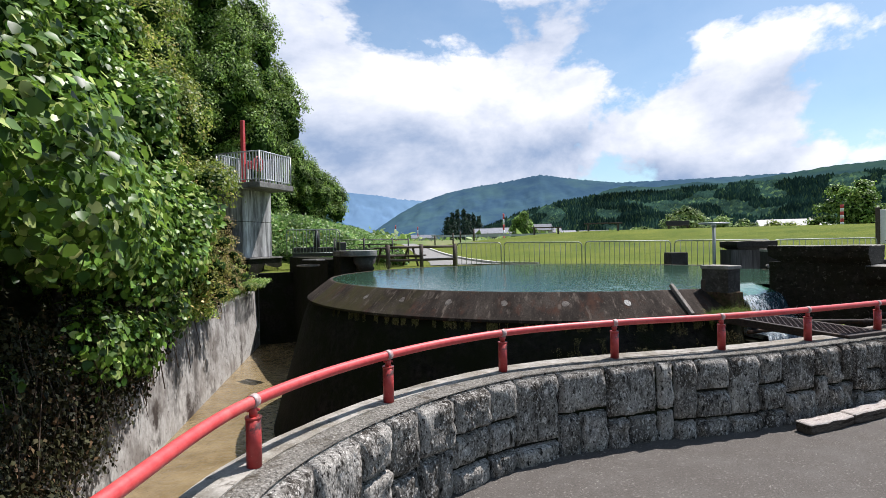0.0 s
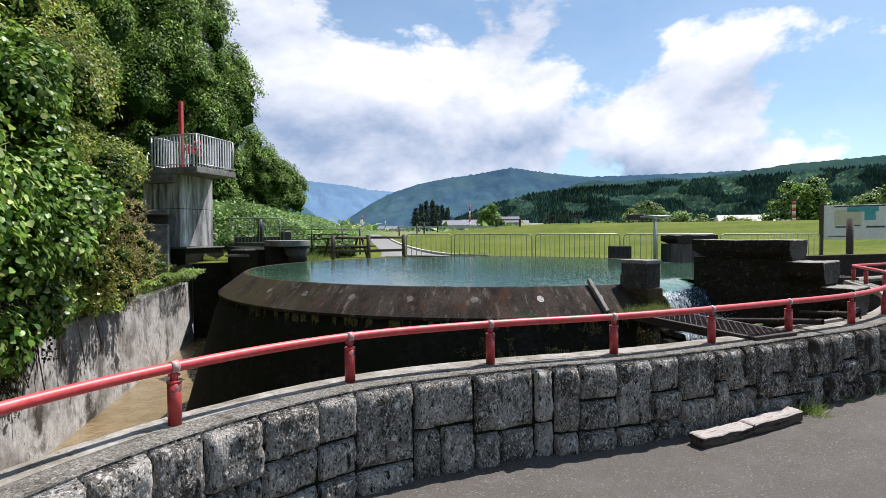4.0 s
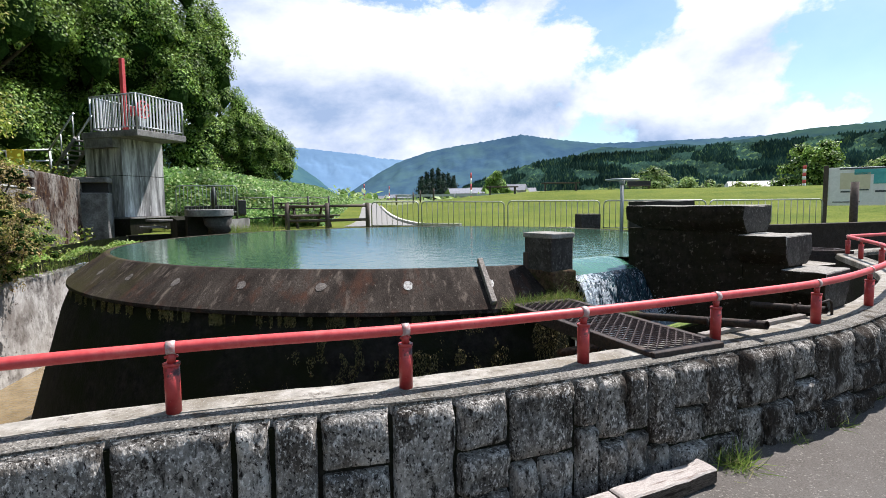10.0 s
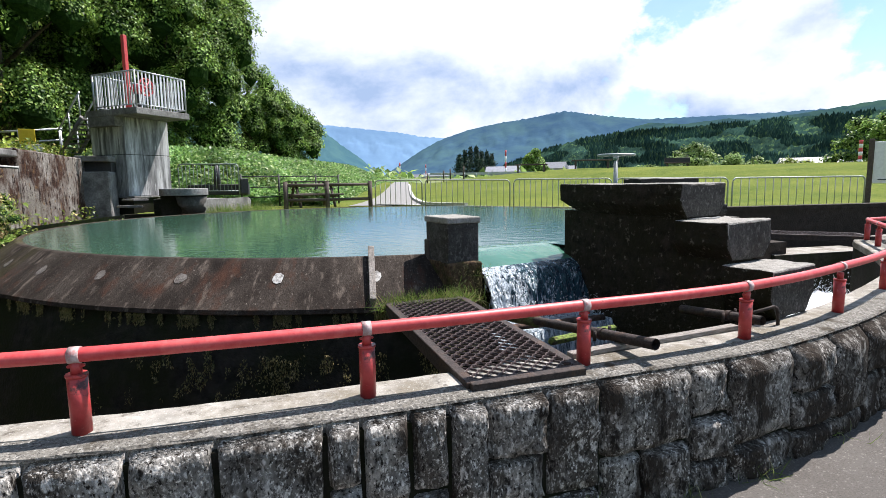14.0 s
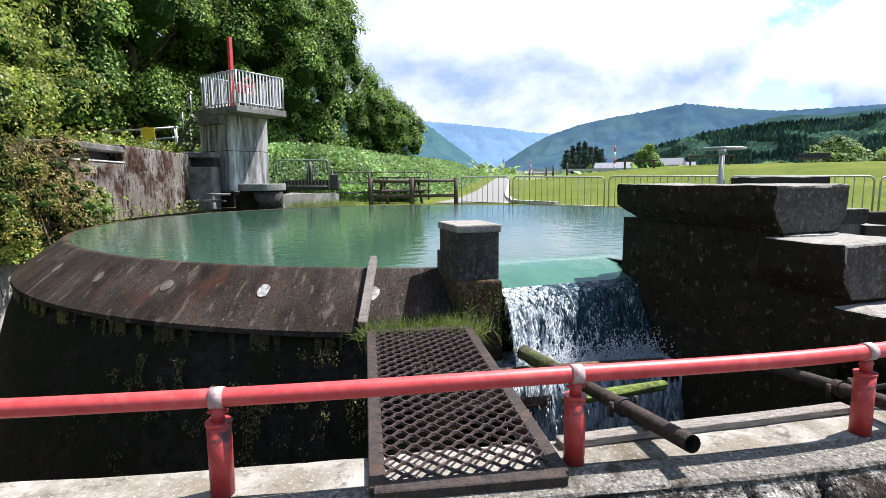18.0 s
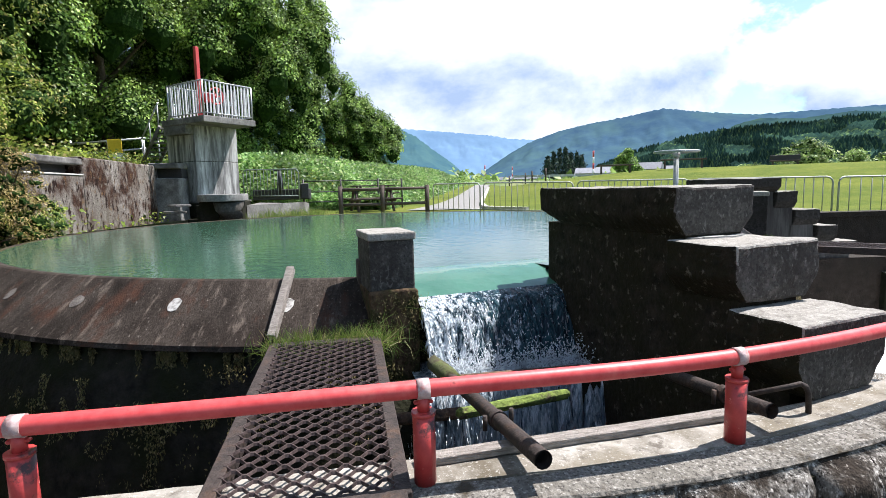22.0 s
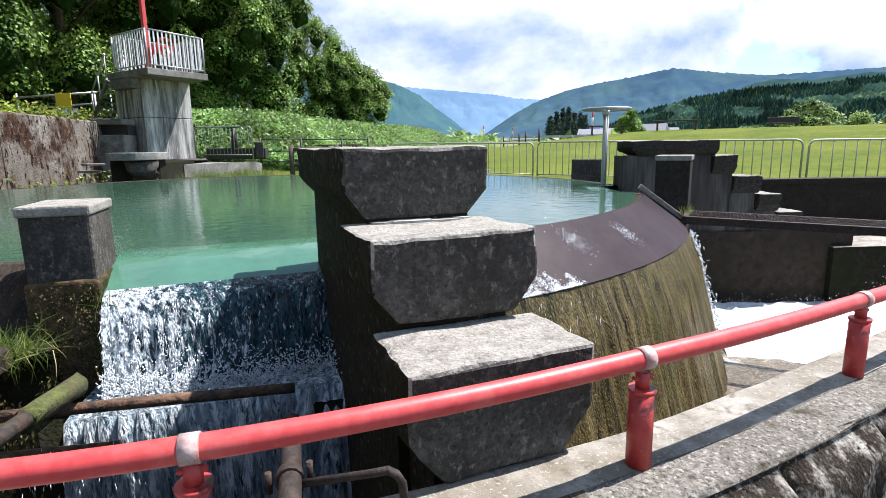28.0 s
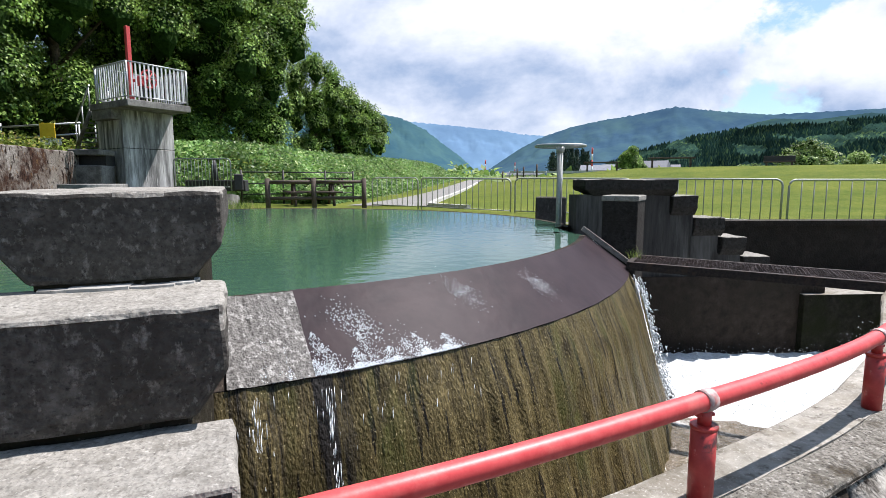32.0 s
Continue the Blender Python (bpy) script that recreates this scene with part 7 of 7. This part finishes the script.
def conifer(az, d, h, r, seed):
    p = away(az, d, 0.4)
    t = thing("cedar_tree", "dark upright cedar tree beyond the fields", "tree", "cedars beyond the fields", at=pose(*p))
    part("trunk", tube(bm_new(), [(0, 0, 0), (0, 0, h * 0.9)], 0.25, 6, True, 0.05), M_BARK, t)
    rgc = np.random.default_rng(seed)
    n = 1300
    q = rgc.random(n) ** 0.8
    a = rgc.random(n) * 6.2832
    rad = r * np.minimum(1, (1 - q) * 1.7 + 0.12) * np.sqrt(rgc.random(n)) * (0.8 + 0.3 * np.sin(q * 40 + a * 2))
    P = np.stack([rad * np.cos(a), rad * np.sin(a), h * (0.06 + 0.94 * q)], 1)
    Nn = np.stack([np.cos(a), np.sin(a), 0.4 + 0 * a], 1)
    leaves("crown", P, Nn, 0.9, M_CEDAR, t, "lance", seed, 0.5, 0.6)


M_CEDAR = leaf_mat("cedar_leaf", (0.008, 0.022, 0.016), (0.025, 0.05, 0.03), (0.04, 0.07, 0.04), 0.8, 0.1)
for i, (az, h) in enumerate([(23.9, 11), (24.5, 13), (25.1, 15), (25.7, 14), (26.2, 12.5), (26.8, 13), (27.3, 11)]):
    conifer(az, 200 + 9 * (i % 3), h, 2.6, 200 + i)


def bush(az, d, w, h, seed, material, label, z=None, leaf=0.35, kind="bush"):
    p = away(az, d, z)
    big_tree(p.x, p.y, h, w / 2, seed, material, leaf * 0.62, 42, "oval", kind, label, "tree" if kind == "tree" else "bush", "", -0.05, 34, p.z - 0.1)


M_PALEB = leaf_mat("pale_bush_leaf", (0.08, 0.15, 0.03), (0.22, 0.32, 0.10), (0.36, 0.42, 0.2), 0.5, 0.35)
bush(31.9, 150, 8, 9, 301, M_TREE, "dark round tree beyond the lawn", 0.5, 0.6, "tree")
bush(46.6, 66, 4.8, 4.6, 302, M_PALEB, "pale green bush beyond the lawn", 0.6)
bush(49.6, 68, 6.0, 3.4, 303, M_PALEB, "pale green bush beyond the lawn", 0.6)
bush(52.4, 66, 4.2, 3.0, 304, M_PALEB, "pale green bush beyond the lawn", 0.5)
bush(42.5, 70, 6, 2.4, 305, M_PALEB, "low pale bushes beyond the lawn", 0.6)
bush(55.5, 64, 5, 2.6, 306, M_SHRUB, "low green bushes beyond the lawn", 0.6)
bush(60.6, 56, 5.6, 5.4, 307, M_TREE, "bright green leafy tree beyond the lawn", 0.9, 0.4, "tree")
bush(65.5, 58, 6, 4.0, 308, M_PALEB, "pale green bush beyond the lawn", 0.9)
bush(70, 50, 8, 5.0, 309, M_TREE, "green leafy tree beyond the lawn", 1.0, 0.4, "tree")

# valley floor hedge line and crops
scatter("field_crops", 14000, lambda a, b: (EYE0.x + (95 + 260 * b) * np.sin(np.radians(14 + 60 * a)), EYE0.y + (95 + 260 * b) * np.cos(np.radians(14 + 60 * a))), 77, 1.6, M_PALEB, "oval", "rows of pale green crops on the valley floor", "crops", 0.7, 0.2, 2.0)

M_ROOF = mat("dark_roof_tile", (0.07, 0.075, 0.09), (0.14, 0.15, 0.17), 2, 0.6, 0.1, rnd=0.4)
M_HWALL = mat("house_plaster", (0.3, 0.29, 0.27), (0.42, 0.41, 0.38), 1, 0.9, 0, rnd=0.3)
M_GLASS = mat("dark_window_glass", (0.03, 0.04, 0.05), (0.05, 0.06, 0.07), 2, 0.1, 0)


def house(az, d, w, dep, h, rz, roof=None):
    p = away(az, d, 0.2)
    o = thing("farm_house", "distant house with a dark gabled roof", "house", "houses in the valley", at=pose(p.x, p.y, p.z, 0, 0, -az + rz))
    hw = part("wall", box(bm_new(), (0, 0, h / 2), (w, dep, h), 0, 0.02), M_HWALL, o)
    bm = bm_new()
    y1, r = dep / 2 + 0.5, h * 0.42
    v = [bm.verts.new(c) for c in ((-w / 2 - 0.5, -y1, h), (w / 2 + 0.5, -y1, h), (w / 2 + 0.5, y1, h), (-w / 2 - 0.5, y1, h), (-w / 2 - 0.2, 0, h + r), (w / 2 + 0.2, 0, h + r))]
    for f in ((0, 1, 5, 4), (2, 3, 4, 5), (0, 4, 3), (1, 2, 5), (3, 2, 1, 0)):
        bm.faces.new([v[i] for i in f])
    bmesh.ops.recalc_face_normals(bm, faces=bm.faces[:])
    part("roof", bm, roof or M_ROOF, o)
    for k in (-0.3, 0.0, 0.3):
        part("window", box(bm_new(), (k * w, -dep / 2 - 0.03, h * 0.55), (w * 0.14, 0.06, h * 0.28)), M_GLASS, hw)


for i, (az, d, w, h) in enumerate([(28.9, 190, 14, 4.5), (30.4, 210, 12, 5), (33.2, 185, 11, 5.2), (34.6, 195, 9, 4.5), (36.0, 220, 12, 4), (21.5, 260, 12, 4), (19.6, 300, 12, 4), (56.2, 120, 9, 3.4), (58.3, 130, 8, 3), (39.5, 230, 12, 4)]):
    house(az, d, w, 8, h, 12 * math.sin(i * 2.1), M_PALEC if i in (7, 8) else None)

# road guard rail, striped poles, benches on the rise
gr = thing("guard_rail", "pale steel guard rail along the far road", "guard rail")
pts = [away(20.5 + 1.25 * k, 82, 2.75) for k in range(26)]
for k, p in enumerate(pts):
    bar("post", p - Vector((0, 0, 0.9)), p, 0.06, M_GALV, gr, 5)
for p, q in zip(pts, pts[1:]):
    bm = bm_new()
    box(bm, (p + q) / 2 - Vector((0, 0, 0.12)), ((q - p).length + 0.1, 0.06, 0.34), math.degrees(math.atan2(q.y - p.y, q.x - p.x)))
    part("beam", bm, M_GALV, gr)
road_bm = bm_new()
ribbon(road_bm, [away(16 + 2 * k, 84, 2.0) for k in range(40)], [away(16 + 2 * k, 90, 2.0) for k in range(40)])
ribbon(road_bm, [away(16 + 2 * k, 80, 0.2) for k in range(40)], [away(16 + 2 * k, 84, 2.0) for k in range(40)])
ribbon(road_bm, [away(16 + 2 * k, 90, 2.0) for k in range(40)], [away(16 + 2 * k, 97, -0.2) for k in range(40)])
bmesh.ops.recalc_face_normals(road_bm, faces=road_bm.faces[:])
tagged(link("far_road", road_bm, M_FIELD), "low grassy road embankment beyond the lawn", "road", kind="structure")
for az, d, h in ((28.6, 85, 5.4), (20.3, 150, 5.5), (59.8, 50, 1.7), (17.5, 120, 5.0)):
    p = away(az, d, None if d < 60 else 0.8)
    sp = thing("striped_pole", "red and white striped marker pole", "pole", "striped poles")
    for k in range(6):
        bar("band", p + Vector((0, 0, h * k / 6)), p + Vector((0, 0, h * (k + 1) / 6)), 0.13, M_RED if k % 2 else M_WHITE, sp, 8)


def bench(az, d, w, h, back, label):
    p = away(az, d)
    b = thing("park_bench", label, "bench", "benches on the rise", at=pose(p.x, p.y, p.z, 0, 0, -az + 4))
    part("seat", box(bm_new(), (0, 0, h), (w, 0.5, 0.09), 0, 0.01), M_DARKWOOD, b)
    for e in (-0.4, 0.4):
        part("leg", box(bm_new(), (e * w, 0, h / 2), (0.12, 0.4, h), 0, 0.01), M_DARKWOOD, b)
    if back:
        part("backrest", box(bm_new(), (0, 0.25, h + 0.22), (w, 0.07, 0.4), 0, 0.01), M_BLACK, b, "black backrest")


bench(31.0, 42, 2.5, 0.62, False, "dark backless bench on the grassy rise")
bench(37.2, 41, 2.9, 0.62, False, "dark backless bench on the grassy rise")
bench(45.4, 47, 1.9, 0.32, True, "dark bench with a backrest on the rise")
for az, d in ((21.9, 60), (22.6, 58), (20.2, 66), (24.0, 56)):
    p = away(az, d)
    tagged(link("path_bollard", tube(bm_new(), [p, p + Vector((0, 0, 1.3))], 0.09, 8), M_DARKWOOD), "dark post beside the far end of the footpath", "post", "posts by the path")

# white kerb along the path's lawn side
kb = bm_new()
kpts = [P0 + PD * u + PL * (-0.95 - 0.45 * math.exp(-u / 4)) for u in [0.7 + 0.9 * i for i in range(40)]]
kpts = [P0 + Vector((2.2, -1.6)), P0 + Vector((1.55, -0.3))] + kpts
sweep(kb, [Vector((p.x, p.y)) for p in kpts], [(0.08, 0.3), (0.08, 0.42), (-0.08, 0.42), (-0.08, 0.3)])
for v in kb.verts:
    v.co.z += float(height(v.co.x, v.co.y)) - 0.3
tagged(link("path_kerb", kb, M_PALEC), "pale concrete kerb beside the footpath", "kerb", kind="structure")

# ---- facing stones of the curved wall ----
def arc(line):
    s = [0.0]
    for a, b in zip(line, line[1:]):
        s.append(s[-1] + (b - a).length)
    return np.array(s)


face_line = offset(rail_line, -0.165)
ARC = arc(face_line)
FX, FY = np.array([p.x for p in face_line]), np.array([p.y for p in face_line])


def on_face(s, d, z):
    """Point on the outer face at arc length s, d proud of it, height z."""
    x, y = float(np.interp(s, ARC, FX)), float(np.interp(s, ARC, FY))
    x1, y1 = float(np.interp(s + 0.05, ARC, FX)), float(np.interp(s + 0.05, ARC, FY))
    x0, y0 = float(np.interp(s - 0.05, ARC, FX)), float(np.interp(s - 0.05, ARC, FY))
    t = Vector((x1 - x0, y1 - y0)).normalized()
    return Vector((x + t.y * d, y - t.x * d, z))


def stone(s0, s1, z0, z1, seed, top):
    g = 0.005
    s0, s1, z0 = s0 + g, s1 - g, z0 + g
    z1 = z1 - (0 if top else g)
    ew, eh = 0.014 / (s1 - s0), 0.014 / (z1 - z0)
    nx = nz = 11
    us = (0, ew, *[ew + (1 - 2 * ew) * i / 9 for i in range(1, 9)], 1 - ew, 1)
    vs = (0, eh, *[eh + (1 - 2 * eh) * i / 9 for i in range(1, 9)], 1 - eh, 1)
    bm = bm_new()
    proud = 0.068 + 0.014 * math.sin(seed * 7.3)
    tilt = 0.02 * math.sin(seed * 3.1)
    # towards the far end the top course is worn to a broad rounded shoulder
    shoulder = float(np.interp(on_face(s0, 0, 0).x, (5.5, 8.0), (0.022, 0.10)))
    grid = []
    for j in range(nz + 1):
        row = []
        for i in range(nx + 1):
            u, v = us[i], vs[j]
            e = min(u, 1 - u) * (s1 - s0)
            f = min(v, 1 - v) * (z1 - z0)
            r = 0.018
            rz = shoulder if top and v > 0.5 else r
            pil = (1 - max(0, 1 - e / r) ** 2) * (1 - max(0, 1 - f / rz) ** 2)
            s, z = s0 + (s1 - s0) * u, z0 + (z1 - z0) * v
            k = noise.fractal(Vector((s * 11, z * 11, seed)), 0.75, 2.1, 5) * 0.017 + 0.007 * math.sin(math.pi * u) * math.sin(math.pi * v)
            cx = 0.010 * noise.noise(Vector((s * 5, z * 5, seed + 3))) if 0 < i < nx else 0.0
            row.append(bm.verts.new(on_face(s + cx, -0.02 + (proud + tilt * (u - 0.5)) * pil + k * (0.3 + pil), z)))
        grid.append(row)
    for a, b in zip(grid, grid[1:]):
        for i in range(nx):
            bm.faces.new((a[i], a[i + 1], b[i + 1], b[i])).smooth = True
    if top:
        back = [bm.verts.new(on_face(s0 + (s1 - s0) * us[i], -0.012, z1 + 0.010)) for i in range(nx + 1)]
        for i in range(nx):
            bm.faces.new((grid[-1][i], grid[-1][i + 1], back[i + 1], back[i]))
    bmesh.ops.recalc_face_normals(bm, faces=bm.faces[:])
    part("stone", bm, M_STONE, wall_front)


rs = random.Random(21)
s, k = 0.6, 0
while s < ARC[-1] - 0.1 and k < 290:
    w = rs.uniform(0.28, 0.5)
    top, kind = 0.563, rs.random()
    zc = rs.choice((0.16, 0.2, 0.24, 0.28))
    if kind < 0.18:
        spans = [(s, s + w * 0.8, 0.12, top), (s, s + w * 0.8, -0.03, 0.12)]
        w *= 0.8
    elif kind < 0.55:
        m = s + w * rs.uniform(0.4, 0.6)
        spans = [(s, s + w, zc, top), (s, m, -0.03, zc), (m, s + w, -0.03, zc)]
    elif kind < 0.8:
        m = s + w * rs.uniform(0.42, 0.58)
        spans = [(s, m, zc + 0.06, top), (m, s + w, zc - 0.03, top), (s, m, -0.03, zc + 0.06), (m, s + w, -0.03, zc - 0.03)]
    else:
        spans = [(s, s + w * 0.75, 0.33, top), (s, s + w * 0.75, 0.13, 0.33), (s, s + w * 0.75, -0.03, 0.13)]
        w *= 0.75
    for a, b, z0, z1 in spans:
        k += 1
        stone(a, b, z0, z1, k * 1.37, z1 == top)
    s += w
